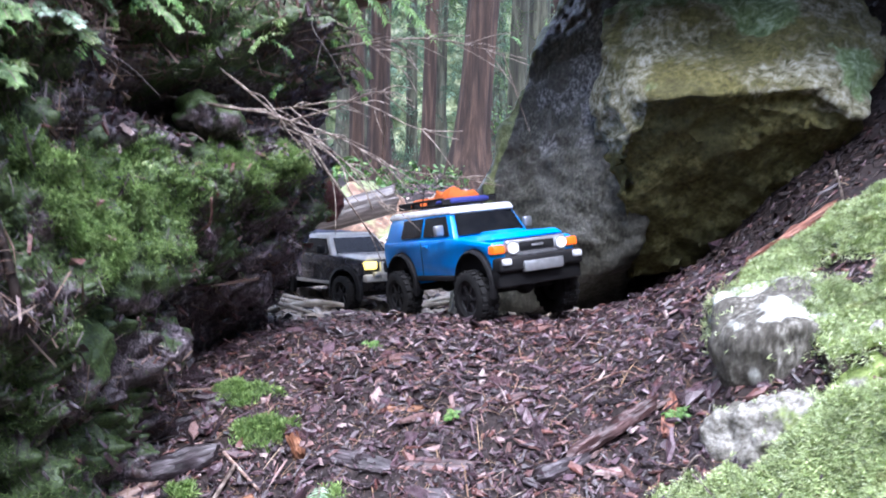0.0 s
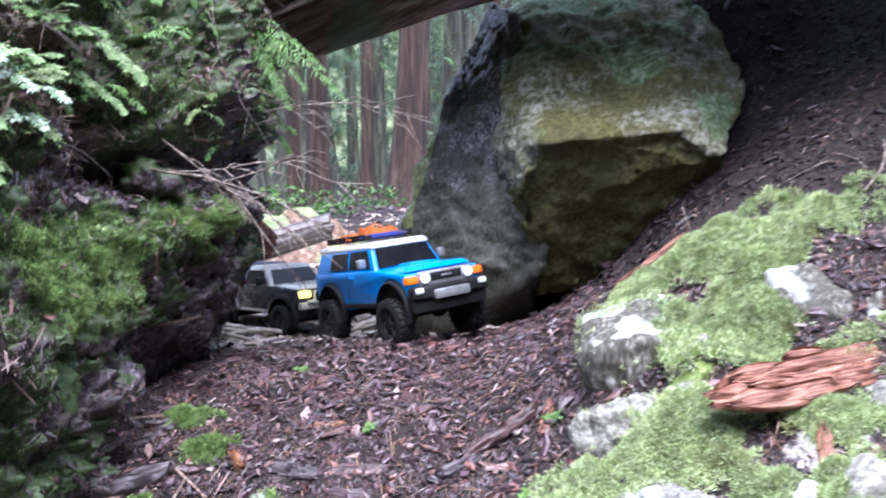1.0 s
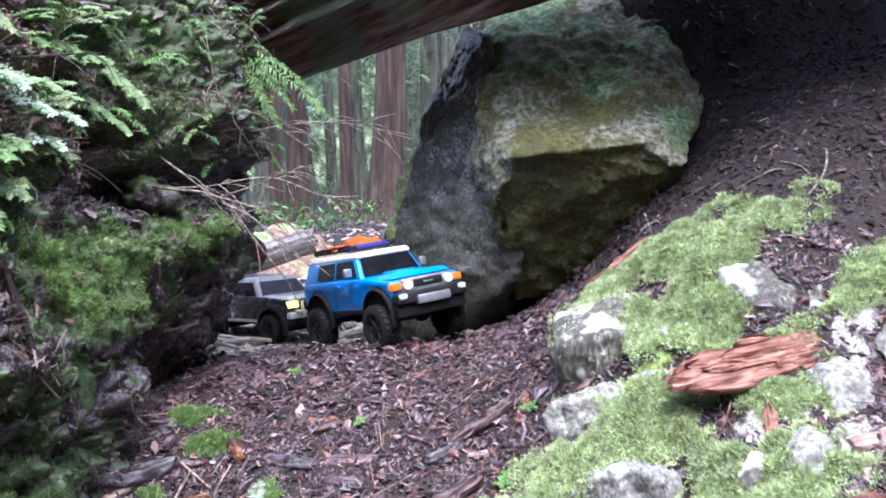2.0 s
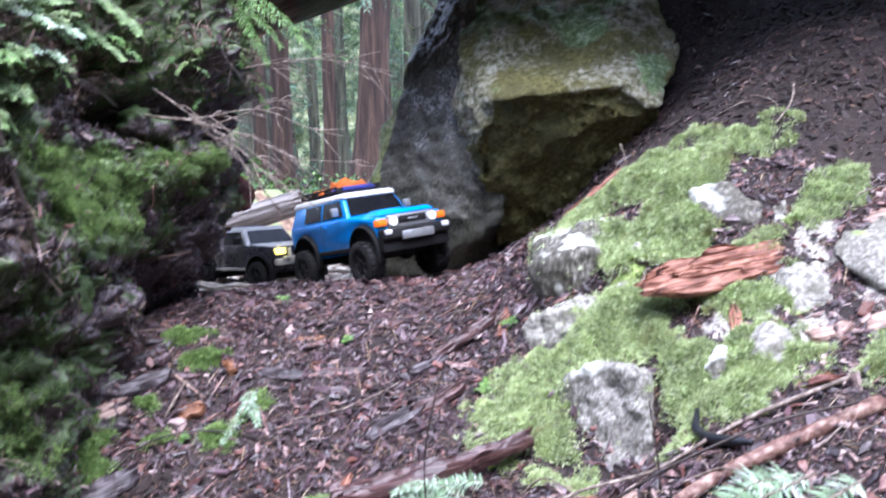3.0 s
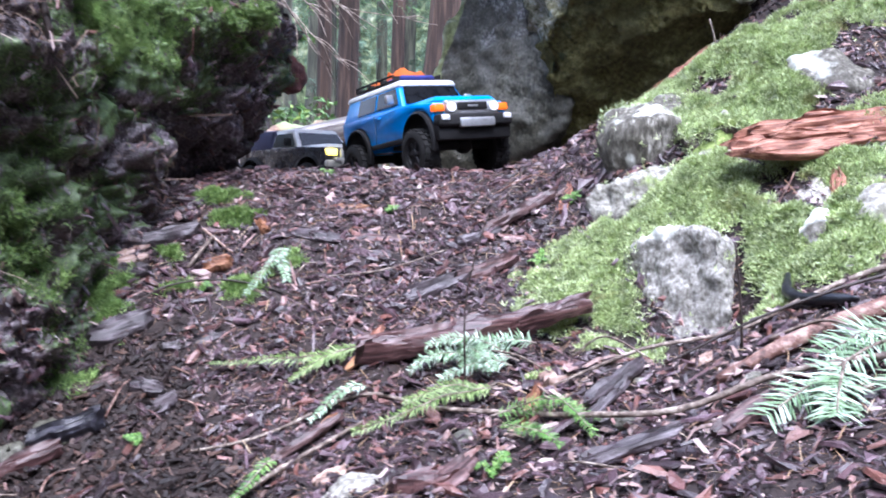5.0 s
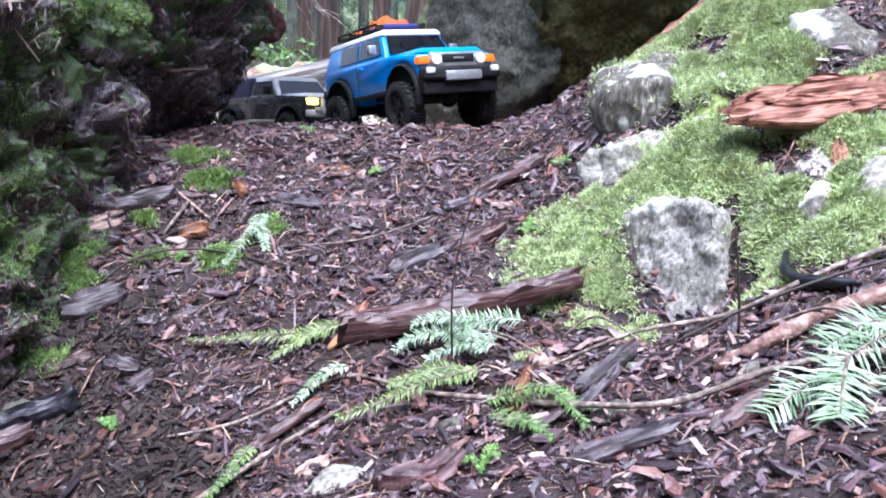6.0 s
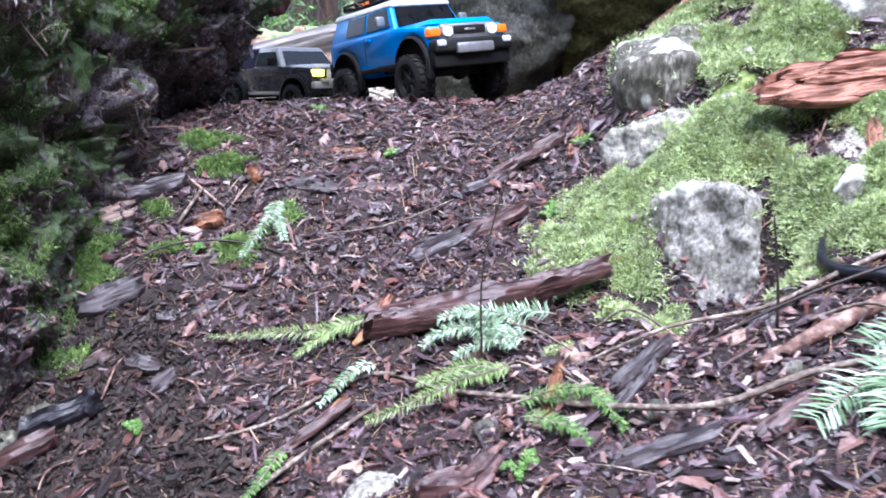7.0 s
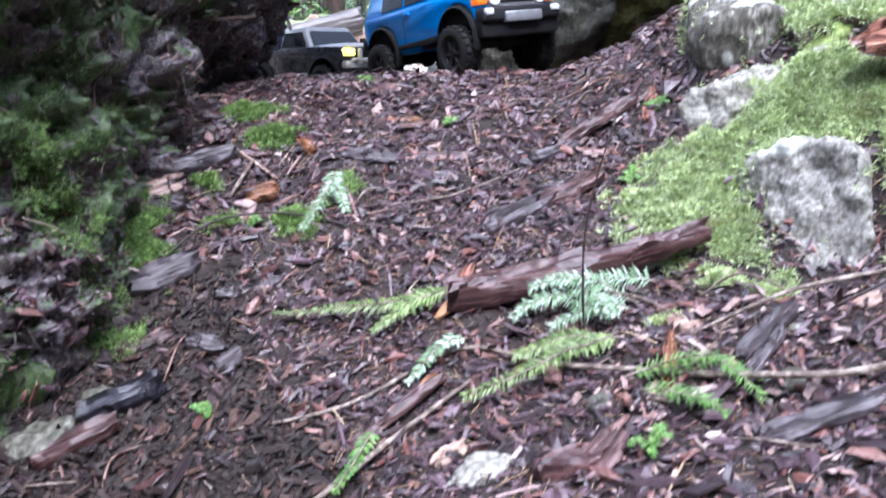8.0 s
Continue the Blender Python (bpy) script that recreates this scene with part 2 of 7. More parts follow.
M_GREY_BARK = material("grey_wet_bark", [(0.34, (0.012, 0.009, 0.0105)), (0.5, (0.042, 0.031, 0.035)), (0.68, (0.155, 0.13, 0.145))], 190, 0.45, 0.2, 1.0, stretch=(0.1, 1, 1), detail=8, spec=0.6)
M_TRUNK = material("redwood_trunk_bark", [(0.34, (0.012, 0.006, 0.004)), (0.5, (0.042, 0.023, 0.0145)), (0.66, (0.105, 0.062, 0.042))], 22, 0.85, 0.1, 1.0, stretch=(1, 1, 0.08), detail=8)
M_TRUNK_GREY = material("mossy_grey_trunk_bark", [(0.34, (0.014, 0.013, 0.008)), (0.5, (0.05, 0.05, 0.03)), (0.66, (0.12, 0.12, 0.078))], 16, 0.85, 0.1, 1.0, stretch=(1, 1, 0.12), detail=8)
M_ROTLOG = material("rotten_red_log", [(0.34, (0.03, 0.017, 0.012)), (0.47, (0.16, 0.092, 0.066)), (0.58, (0.34, 0.235, 0.185)), (0.7, (0.5, 0.41, 0.35))], 46, 0.75, 0.2, 1.0, stretch=(0.07, 1, 1), detail=10,
                    mask="moss", mask_stops=[(0.3, (0.08, 0.1, 0.05)), (0.7, (0.3, 0.34, 0.24))], mask_scale=14)
M_TWIG = material("dry_twig", [(0.34, (0.055, 0.038, 0.03)), (0.5, (0.17, 0.13, 0.105)), (0.66, (0.4, 0.34, 0.29))], 90, 0.65, 0.15, 0.7)
M_PALE_TWIG = material("pale_dead_twig", [(0.34, (0.12, 0.09, 0.07)), (0.5, (0.3, 0.24, 0.2)), (0.66, (0.55, 0.48, 0.41))], 90, 0.65, 0.15, 0.5)
M_DARK_TWIG = material("dark_twig", [(0.3, (0.011, 0.008, 0.007)), (0.7, (0.05, 0.033, 0.027))], 60, 0.6, 0.1, 0.3)
M_RED_TWIG = material("reddish_stick", [(0.34, (0.045, 0.02, 0.016)), (0.5, (0.16, 0.08, 0.062)), (0.66, (0.4, 0.28, 0.23))], 70, 0.55, 0.15, 0.8)
M_FERN = material("fresh_fern_green", [(0.3, (0.05, 0.13, 0.02)), (0.7, (0.16, 0.33, 0.06))], 30, 0.5, 0.1, 0.0, transl=0.1,
                  island=[(0.0, (0.03, 0.085, 0.015)), (0.6, (0.1, 0.21, 0.045)), (1.0, (0.25, 0.38, 0.12))])
M_FIR = material("pale_fir_needles", [(0.3, (0.08, 0.16, 0.07)), (0.7, (0.3, 0.42, 0.27))], 30, 0.45, 0.1, 0.0,
                 island=[(0.0, (0.08, 0.16, 0.05)), (0.5, (0.26, 0.39, 0.24)), (1.0, (0.68, 0.77, 0.7))])
M_FIR_GREEN = material("green_fir_needles", [(0.3, (0.06, 0.12, 0.02)), (0.7, (0.22, 0.32, 0.07))], 30, 0.45, 0.1, 0.0,
                       island=[(0.0, (0.04, 0.075, 0.02)), (0.5, (0.13, 0.2, 0.06)), (1.0, (0.38, 0.46, 0.22))])
M_BOUGH = material("fresh_hemlock_needles", [(0.3, (0.1, 0.2, 0.06)), (0.7, (0.28, 0.42, 0.16))], 30, 0.5, 0.1, 0.0, transl=0.1,
                   island=[(0.0, (0.05, 0.1, 0.028)), (0.5, (0.13, 0.225, 0.07)), (1.0, (0.32, 0.43, 0.2))])
M_LEAF = material("understory_leaves", [(0.3, (0.03, 0.09, 0.02)), (0.7, (0.13, 0.25, 0.07))], 8, 0.5, 0.1, 0.0, transl=0.15,
                  island=[(0.0, (0.02, 0.055, 0.015)), (0.5, (0.06, 0.14, 0.035)), (0.85, (0.13, 0.25, 0.06)), (1.0, (0.34, 0.45, 0.12))])
M_LEAF_DARK = material("far_conifer_leaves", [(0.3, (0.02, 0.05, 0.025)), (0.7, (0.07, 0.14, 0.08))], 3, 0.7, 0.1, 0.0,
                       island=[(0.0, (0.015, 0.035, 0.02)), (0.6, (0.05, 0.1, 0.055)), (1.0, (0.14, 0.24, 0.14))])
# pale leaves, tones raised further to paint brighter daylight on the far trail
M_PALE_LEAF = material("daylit_pale_leaves", [(0.3, (0.25, 0.2, 0.14)), (0.7, (0.6, 0.54, 0.44))], 40, 0.6, 0.1, 0.3,
                       island=[(0.0, (0.12, 0.08, 0.05)), (0.3, (0.4, 0.31, 0.24)), (0.7, (0.66, 0.58, 0.5)), (1.0, (0.82, 0.78, 0.72))])

M_PALE_STICK = material("bleached_stick", [(0.3, (0.3, 0.26, 0.2)), (0.7, (0.66, 0.6, 0.5))], 40, 0.6, 0.1, 0.3)

# ---------------------------------------------------------------- shape helpers


def hashed(i, j, k, seed):
    h = (i.astype(np.int64) * 374761393 + j.astype(np.int64) * 668265263 + k.astype(np.int64) * 2147483647 + seed * 1274126177) & 0xFFFFFFFF
    h = ((h ^ (h >> 13)) * 1274126177) & 0xFFFFFFFF
    return ((h ^ (h >> 16)) & 0xFFFF) / 65535.0


def vnoise(p, seed=0):
    """Smooth value noise in -1..1 for an array of places."""
    f = np.floor(p)
    i, j, k = f[..., 0], f[..., 1], f[..., 2]
    w = p - f
    w = w * w * (3 - 2 * w)
    r = 0
    for a in (0, 1):
        for b in (0, 1):
            for c in (0, 1):
                wt = (w[..., 0] if a else 1 - w[..., 0]) * (w[..., 1] if b else 1 - w[..., 1]) * (w[..., 2] if c else 1 - w[..., 2])
                r = r + wt * hashed(i + a, j + b, k + c, seed)
    return r * 2 - 1


def fbm(p, scale, octaves=4, seed=0, rough=0.5):
    r, a = 0, 1.0
    for o in range(octaves):
        r = r + a * vnoise(p * (scale * 2.03 ** o), seed + o * 17)
        a *= rough
    return r


def step(a, b, x):
    t = np.clip((x - a) / (b - a), 0, 1)
    return t * t * (3 - 2 * t)


def mesh_object(name, verts, faces, mat, smooth=True, parent=None, attributes=None):
    me = bpy.data.meshes.new(name)
    me.from_pydata(np.asarray(verts).tolist(), [], faces.tolist() if isinstance(faces, np.ndarray) else faces)
    me.materials.append(mat)
    if smooth:
        me.polygons.foreach_set("use_smooth", np.ones(len(me.polygons), dtype=bool))
    for key, values in (attributes or {}).items():
        me.attributes.new(key, "FLOAT", "POINT").data.foreach_set("value", np.asarray(values, dtype=np.float32))
    me.update()
    ob = new(name, me)
    if parent:
        ob.parent = parent
    return ob


def part(name, bm, mat, parent, label="", smooth=True):
    """Links a bmesh as one mesh object under a thing or a part."""
    me = bpy.data.meshes.new(name)
    bmesh.ops.recalc_face_normals(bm, faces=bm.faces[:])
    bm.to_mesh(me)
    bm.free()
    me.materials.append(mat)
    if smooth:
        me.polygons.foreach_set("use_smooth", np.ones(len(me.polygons), dtype=bool))
        me.set_sharp_from_angle(angle=radians(38))
    ob = new(name, me)
    ob.parent = parent
    if label:
        ob["label"] = label
    return ob


def empty(name, m, label, category, group=""):
    e = new(name)
    e.matrix_world = m
    return tagged(e, label, category, group)


def grid_faces(nu, nv):
    a = np.arange(nu * nv).reshape(nv, nu)
    return np.stack([a[:-1, :-1], a[:-1, 1:], a[1:, 1:], a[1:, :-1]], -1).reshape(-1, 4)


def frames_from(normals, rng, tilt=0.3):
    """Turned frames (N, 3, 3; columns are axes) whose z lies near each normal."""
    n = len(normals)
    z = normals + rng.normal(0, tilt, (n, 3))
    z /= np.linalg.norm(z, axis=1, keepdims=True)
    a = rng.normal(0, 1, (n, 3))
    x = a - (a * z).sum(1, keepdims=True) * z
    x /= np.linalg.norm(x, axis=1, keepdims=True)
    return np.stack([x, np.cross(z, x), z], -1)


def scatter(templates, pos, rot, scale, rng):
    """Joins copies of small templates into one set of vertices and faces."""
    vs, fs, base = [], [], 0
    pick = rng.integers(0, len(templates), len(pos))
    for i, (tv, tf) in enumerate(templates):
        s = pick == i
        if not s.any():
            continue
        v = np.einsum("nij,nkj->nki", rot[s], tv[None] * scale[s][:, None, :]) + pos[s][:, None, :]
        k = len(tv)
        vs.append(v.reshape(-1, 3))
        offs = (np.arange(s.sum()) * k + base)[:, None, None]
        fs.append((np.asarray(tf)[None] + offs).reshape(-1, len(tf[0])))
        base += s.sum() * k
    return np.concatenate(vs), np.concatenate(fs)


def chip_template(rng, sides=6, thick=0.18, curl=0.15):
    """An uneven flat flake with a bevelled rim, all triangles."""
    a = np.sort(rng.uniform(0, 2 * np.pi, sides) * 0.25 + np.linspace(0, 2 * np.pi, sides, endpoint=False) * 0.95)
    r = rng.uniform(0.7, 1.1, sides)
    x, y = np.cos(a) * r * 1.1, np.sin(a) * r * 0.4
    z = curl * x * x * rng.choice([-1, 1]) + rng.normal(0, 0.08, sides)
    top = np.c_[x * 0.9, y * 0.9, z + thick]
    bot = np.c_[x, y, z - 0.05]
    v = np.r_[top, bot, [[0, 0, thick + 0.04]]]
    f = []
    for i in range(sides):
        j = (i + 1) % sides
        f += [(i, j, 2 * sides), (sides + i, sides + j, j), (sides + i, j, i)]
    return v, f


def crumb_template(rng, thick=0.14):
    """A small angular flake: four rim corners and a low ridge."""
    a = np.array([0.5, 2.6, 3.6, 5.8]) + rng.uniform(-0.35, 0.35, 4)
    r = rng.uniform(0.8, 1.15, 4)
    rim = np.c_[np.cos(a) * r * 0.92, np.sin(a) * r * 0.58, rng.uniform(-0.1, 0.08, 4)]
    ridge = np.array([[rng.uniform(0.35, 0.75), rng.uniform(-0.2, 0.2), thick], [-rng.uniform(0.35, 0.75), rng.uniform(-0.2, 0.2), thick * rng.uniform(0.6, 1.5)]])
    return np.r_[rim, ridge], [(0, 1, 5), (0, 5, 4), (1, 2, 5), (2, 3, 4), (2, 4, 5), (3, 0, 4)]


def blade_template(n, spread, length, width, rng):
    """A little tuft of n bent blades."""
    v, f = [], []
    for i in range(n):
        a = rng.uniform(0, 2 * np.pi)
        t = spread * rng.uniform(0.3, 1.2)
        d = np.array([np.cos(a) * np.sin(t), np.sin(a) * np.sin(t), np.cos(t)])
        s = np.array([-np.sin(a), np.cos(a), 0]) * width
        L = length * rng.uniform(0.6, 1.2)
        b = len(v)
        mid = d * L * 0.55
        tip = d * L + np.array([np.cos(a), np.sin(a), -0.5]) * L * 0.15
        v += [d * 0.0, mid + s, tip, mid - s]
        f += [(b, b + 1, b + 2), (b, b + 2, b + 3)]
    return np.array(v), f


def tube(points, radii, sides=7, wob=0.0, seed=1, sub=5):
    """Vertices and faces of a tapered round branch through points."""
    P = np.asarray(points, float)
    # smooth by Catmull-Rom
    Q, R = [], []
    for i in range(len(P) - 1):
        p0, p1, p2, p3 = P[max(i - 1, 0)], P[i], P[i + 1], P[min(i + 2, len(P) - 1)]
        for t in np.linspace(0, 1, sub, endpoint=False):
            Q.append(0.5 * ((2 * p1) + (-p0 + p2) * t + (2 * p0 - 5 * p1 + 4 * p2 - p3) * t * t + (-p0 + 3 * p1 - 3 * p2 + p3) * t ** 3))
            R.append(radii[i] * (1 - t) + radii[i + 1] * t)
    Q.append(P[-1])
    R.append(radii[-1])
    Q, R = np.array(Q), np.array(R)
    T = np.gradient(Q, axis=0)
    T /= np.linalg.norm(T, axis=1, keepdims=True) + 1e-9
    up = np.array([0.31, 0.17, 0.93])
    V = []
    for i, (q, r, t) in enumerate(zip(Q, R, T)):
        a = np.cross(t, up)
        a /= np.linalg.norm(a) + 1e-9
        b = np.cross(t, a)
        ang = np.linspace(0, 2 * np.pi, sides, endpoint=False)
        ring = q + r * (np.cos(ang)[:, None] * a + np.sin(ang)[:, None] * b)
        V.append(ring)
    V = np.concatenate(V)
    if wob:
        V = V + (fbm(V, 1.2 / max(R), 3, seed) * wob)[:, None] * (V - np.repeat(Q, sides, 0)) / np.repeat(R + 1e-6, sides)[:, None]
    m = len(Q)
    F = []
    for i in range(m - 1):
        for k in range(sides):
            k2 = (k + 1) % sides
            F.append((i * sides + k, i * sides + k2, (i + 1) * sides + k2, (i + 1) * sides + k))
    F.append(tuple(range(sides))[::-1])
    F.append(tuple(range((m - 1) * sides, m * sides)))
    return V, F


def join(pieces):
    V, F, b = [], [], 0
    for v, f in pieces:
        V.append(np.asarray(v))
        F += [tuple(i + b for i in q) for q in (f.tolist() if isinstance(f, np.ndarray) else f)]
        b += len(v)
    return np.concatenate(V), F


def hull_rock(name, corners, mat, cuts=4, rough=0.02, fine=0.006, scale=5.0, seed=3, moss=None, soften=0.5):
    """A broken rock: the hull of its main corners, subdivided, worn round and pitted."""
    bm = bmesh.new()
    for c in corners:
        bm.verts.new(c)
    res = bmesh.ops.convex_hull(bm, input=bm.verts[:])
    bmesh.ops.delete(bm, geom=[g for g in res["geom_interior"] if isinstance(g, bmesh.types.BMVert)], context="VERTS")
    size = max((Vector(a) - Vector(b)).length for a in corners for b in corners)
    target = size / (2 ** cuts * 1.3)
    for _ in range(cuts + 3):
        long_edges = [e for e in bm.edges if e.calc_length() > target * 1.5]
        if not long_edges:
            break
        bmesh.ops.subdivide_edges(bm, edges=long_edges, cuts=1)
        bmesh.ops.triangulate(bm, faces=[f for f in bm.faces if len(f.verts) > 3])
    for _ in range(3):
        bmesh.ops.smooth_vert(bm, verts=bm.verts[:], factor=soften, use_axis_x=True, use_axis_y=True, use_axis_z=True)
    bm.normal_update()
    V = np.array([v.co[:] for v in bm.verts])
    N = np.array([v.normal[:] for v in bm.verts])
    ridged = 1 - 2 * np.abs(fbm(V, scale * 0.8, 3, seed + 5))
    d = rough * fbm(V, scale, 4, seed) + 0.5 * rough * np.clip(ridged, -1, 1) * 0.6 + fine * fbm(V, scale * 6, 3, seed + 9)
    V = V + N * d[:, None]
    F = [tuple(v.index for v in f.verts) for f in bm.faces]
    bm.free()
    at = {"moss": moss(V, N) if moss else np.zeros(len(V))}
    return mesh_object(name, V, F, mat, attributes=at)


# ---------------------------------------------------------------- the ground
# control heights every 0.25 m, x from -1.0 and y from 0.0
LIE = np.array([[-0.252, -0.211, -0.184, -0.181, -0.161, -0.098, -0.036, 0.009, 0.044, 0.076, 0.111],
                [-0.263, -0.219, -0.181, -0.172, -0.126, -0.029, 0.047, 0.095, 0.137, 0.208, 0.294],
                [-0.258, -0.226, -0.194, -0.158, -0.08, -0.043, 0.083, 0.181, 0.231, 0.347, 0.475],
                [-0.217, -0.159, -0.096, -0.076, -0.003, -0.026, 0.174, 0.309, 0.344, 0.493, 0.636],
                [-0.127, -0.015, 0.097, 0.077, 0.095, 0.104, 0.329, 0.525, 0.502, 0.609, 0.751],
                [-0.003, 0.087, 0.165, 0.199, 0.226, 0.210, 0.365, 0.585, 0.714, 0.786, 0.847],
                [0.134, 0.169, 0.196, 0.223, 0.226, 0.213, 0.265, 0.474, 0.738, 0.843, 0.932],
                [0.273, 0.25, 0.225, 0.194, 0.161, 0.172, 0.254, 0.433, 0.669, 0.854, 1.022]])


def core_height(x, y):
    u, v = np.clip((x + 1.0) / 0.25, 1.0, 8.999), np.clip(y / 0.25, 1.0, 5.999)
    i, j = u.astype(int), v.astype(int)
    a, b = u - i, v - j

    def weights(t):
        return [(1 - t) ** 3 / 6, (3 * t ** 3 - 6 * t ** 2 + 4) / 6, (-3 * t ** 3 + 3 * t ** 2 + 3 * t + 1) / 6, t ** 3 / 6]

    wa, wb = weights(a), weights(b)
    r = 0
    for p in range(4):
        for q in range(4):
            r = r + wa[p] * wb[q] * LIE[j - 1 + q, i - 1 + p]
    return r


def lie(x, y):
    """The ground's smooth height: the rise, the dip behind it and the forest floor beyond."""
    x, y = np.asarray(x, float), np.asarray(y, float)
    beyond = np.interp(y, [1.4, 1.8, 2.2, 2.8, 3.6, 5, 8, 30, 90], [0.22, 0.165, 0.138, 0.142, 0.21, 0.36, 0.47, 1.1, 3.0])
    wall = 1.6 * step(0.58, 1.1, x) * step(1.6, 2.5, y) * (1 - step(3.5, 6, y)) + 0.5 * step(-0.3, -1.2, x) * step(1.6, 2.4, y) * (1 - step(3.0, 6, y))
    s = step(1.5, 2.0, y) * (1 - step(0.45, 0.9, x) * (1 - step(2.2, 3.0, y)))
    r = core_height(x, y) * (1 - s) + beyond * s + wall
    r = r - 0.078 * np.exp(-(((x - 0.39) / 0.095) ** 4) - ((y - 0.65) / 0.08) ** 2) - 0.02 * np.exp(-((x - 0.27) / 0.06) ** 2 - ((y - 0.70) / 0.06) ** 2)
    r = r + 0.12 * np.minimum(y, 0) * 0.5
    # the body of the bank behind its face, and the rise of the wood beyond the slope
    d = np.interp(y, [-8, -0.6, 0.1, 0.55, 0.83, 1.08, 1.27, 1.44, 1.6, 1.8, 2.1, 2.6], [-2.2, -1.2, -0.87, -0.64, -0.51, -0.44, -0.365, -0.275, -0.25, -0.34, -0.6, -1.3]) - x
    # its far part climbs unseen, raised to block sky light from the left
    body = np.interp(d, [0.1, 0.16, 0.32, 0.55, 1.0, 4.0], [0.0, 0.5, 0.95, 1.33, 1.9, 4.2]) * (1 - step(1.95, 2.5, y))
    r = np.where(d > 0.1, np.maximum(r, body), r)
    return r + 0.35 * np.clip(x - 1.3, 0, 2.5) * (1 - step(2.0, 5.0, y))


def ground_z(x, y):
    p = np.stack([np.asarray(x, float), np.asarray(y, float), np.zeros_like(np.asarray(x, float))], -1)
    far = step(2.5, 6, np.asarray(y, float))
    near = (1 - step(1.3, 2.0, np.asarray(x, float))) * step(-1.3, -0.75, np.asarray(x, float)) * step(-0.7, -0.1, np.asarray(y, float)) * (1 - step(1.95, 2.6, np.asarray(y, float)))
    hump = step(0.28, 0.42, np.asarray(x, float)) * (1 - step(0.85, 1.0, np.asarray(x, float))) * step(0.5, 0.62, np.asarray(y, float)) * (1 - step(1.1, 1.25, np.asarray(y, float)))
    return lie(x, y) + 0.016 * hump * fbm(p, 13.0, 2, 14) + 0.010 * near * fbm(p, 7.0, 3, 4) + (0.03 * (1 - near) + 0.05 * far) * fbm(p, 0.9, 3, 4) + 0.0045 * near * fbm(p, 38.0, 3, 8)


def ground_normal(x, y, h=0.02):
    n = np.stack([-(lie(x + h, y) - lie(x - h, y)) / (2 * h), -(lie(x, y + h) - lie(x, y - h)) / (2 * h), np.ones_like(x)], -1)
    return n / np.linalg.norm(n, axis=-1, keepdims=True)


def patch(x, y, cx, cy, rx, ry, turn=0.0):
    c, s = math.cos(radians(turn)), math.sin(radians(turn))
    u, v = (x - cx) * c + (y - cy) * s, -(x - cx) * s + (y - cy) * c
    return np.clip(1.35 - np.sqrt((u / rx) ** 2 + (v / ry) ** 2), 0, 1)


def moss_cover(x, y):
    """Where bright moss covers the ground (0..1)."""
    x, y = np.asarray(x, float), np.asarray(y, float)
    r = np.zeros_like(x)
    for cx, cy, rx, ry, turn in ((0.75, 1.035, 0.15, 0.07, 12), (0.545, 1.13, 0.10, 0.10, 40), (0.62, 1.06, 0.07, 0.05, 0), (0.585, 0.965, 0.09, 0.08, 0), (0.60, 0.87, 0.06, 0.08, 0), (0.50, 0.80, 0.12, 0.08, -20),
                                 (0.285, 0.81, 0.085, 0.10, -15), (0.315, 0.75, 0.035, 0.05, 0), (0.57, 0.60, 0.10, 0.06, 0), (0.87, 0.84, 0.10, 0.035, 30), (0.505, 0.665, 0.045, 0.08, 0), (0.455, 0.61, 0.05, 0.025, 0),
                                 (0.73, 0.50, 0.06, 0.04, 0), (0.62, 1.09, 0.12, 0.06, 15), (0.69, 0.99, 0.09, 0.05, 10), (0.53, 1.05, 0.05, 0.06, 0), (0.66, 0.80, 0.08, 0.03, 0), (0.42, 0.87, 0.06, 0.045, 0), (0.64, 0.72, 0.08, 0.04, 0), (0.19, 0.62, 0.03, 0.02, 0), (0.30, 0.665, 0.06, 0.025, 0)):
        r = np.maximum(r, patch(x, y, cx, cy, rx, ry, turn))
    for cx, cy, rx, ry in ((-0.27, 1.21, 0.05, 0.035), (-0.25, 1.12, 0.045, 0.035), (-0.34, 1.02, 0.022, 0.02), (-0.30, 0.93, 0.045, 0.035), (-0.46, 0.9, 0.09, 0.14),
                           (-0.52, 1.05, 0.1, 0.12), (-0.09, 1.33, 0.03, 0.015), (-0.14, 1.0, 0.02, 0.03), (-0.20, 0.92, 0.04, 0.03), (-0.45, 0.80, 0.04, 0.04)):
        r = np.maximum(r, patch(x, y, cx, cy, rx, ry) * 0.58)
    p = np.stack([x, y, np.zeros_like(x)], -1)
    return np.clip(r + 0.42 * fbm(p, 26, 3, 31) - 0.8 * np.clip(fbm(p, 11, 2, 37) - 0.12, 0, 1), 0, 1) * (r > 0.02)


def pale_cover(x, y):
    """Where the ground between the stones is dusty pale with lichen (0..1)."""
    x, y = np.asarray(x, float), np.asarray(y, float)
    r = np.zeros_like(x)
    for cx, cy, rx, ry, turn in ((0.71, 0.71, 0.10, 0.055, 0), (0.66, 0.61, 0.06, 0.05, 0), (0.79, 0.65, 0.06, 0.04, 0), (0.585, 0.705, 0.045, 0.03, 0), (0.60, 0.945, 0.035, 0.03, 0), (0.43, 0.845, 0.05, 0.03, -20), (0.80, 0.78, 0.05, 0.03, 0)):
        r = np.maximum(r, patch(x, y, cx, cy, rx, ry, turn))
    return np.clip(r + 0.5 * fbm(np.stack([x, y, 0 * x], -1), 30, 3, 33) - 0.15, 0, 1) * (r > 0.02)


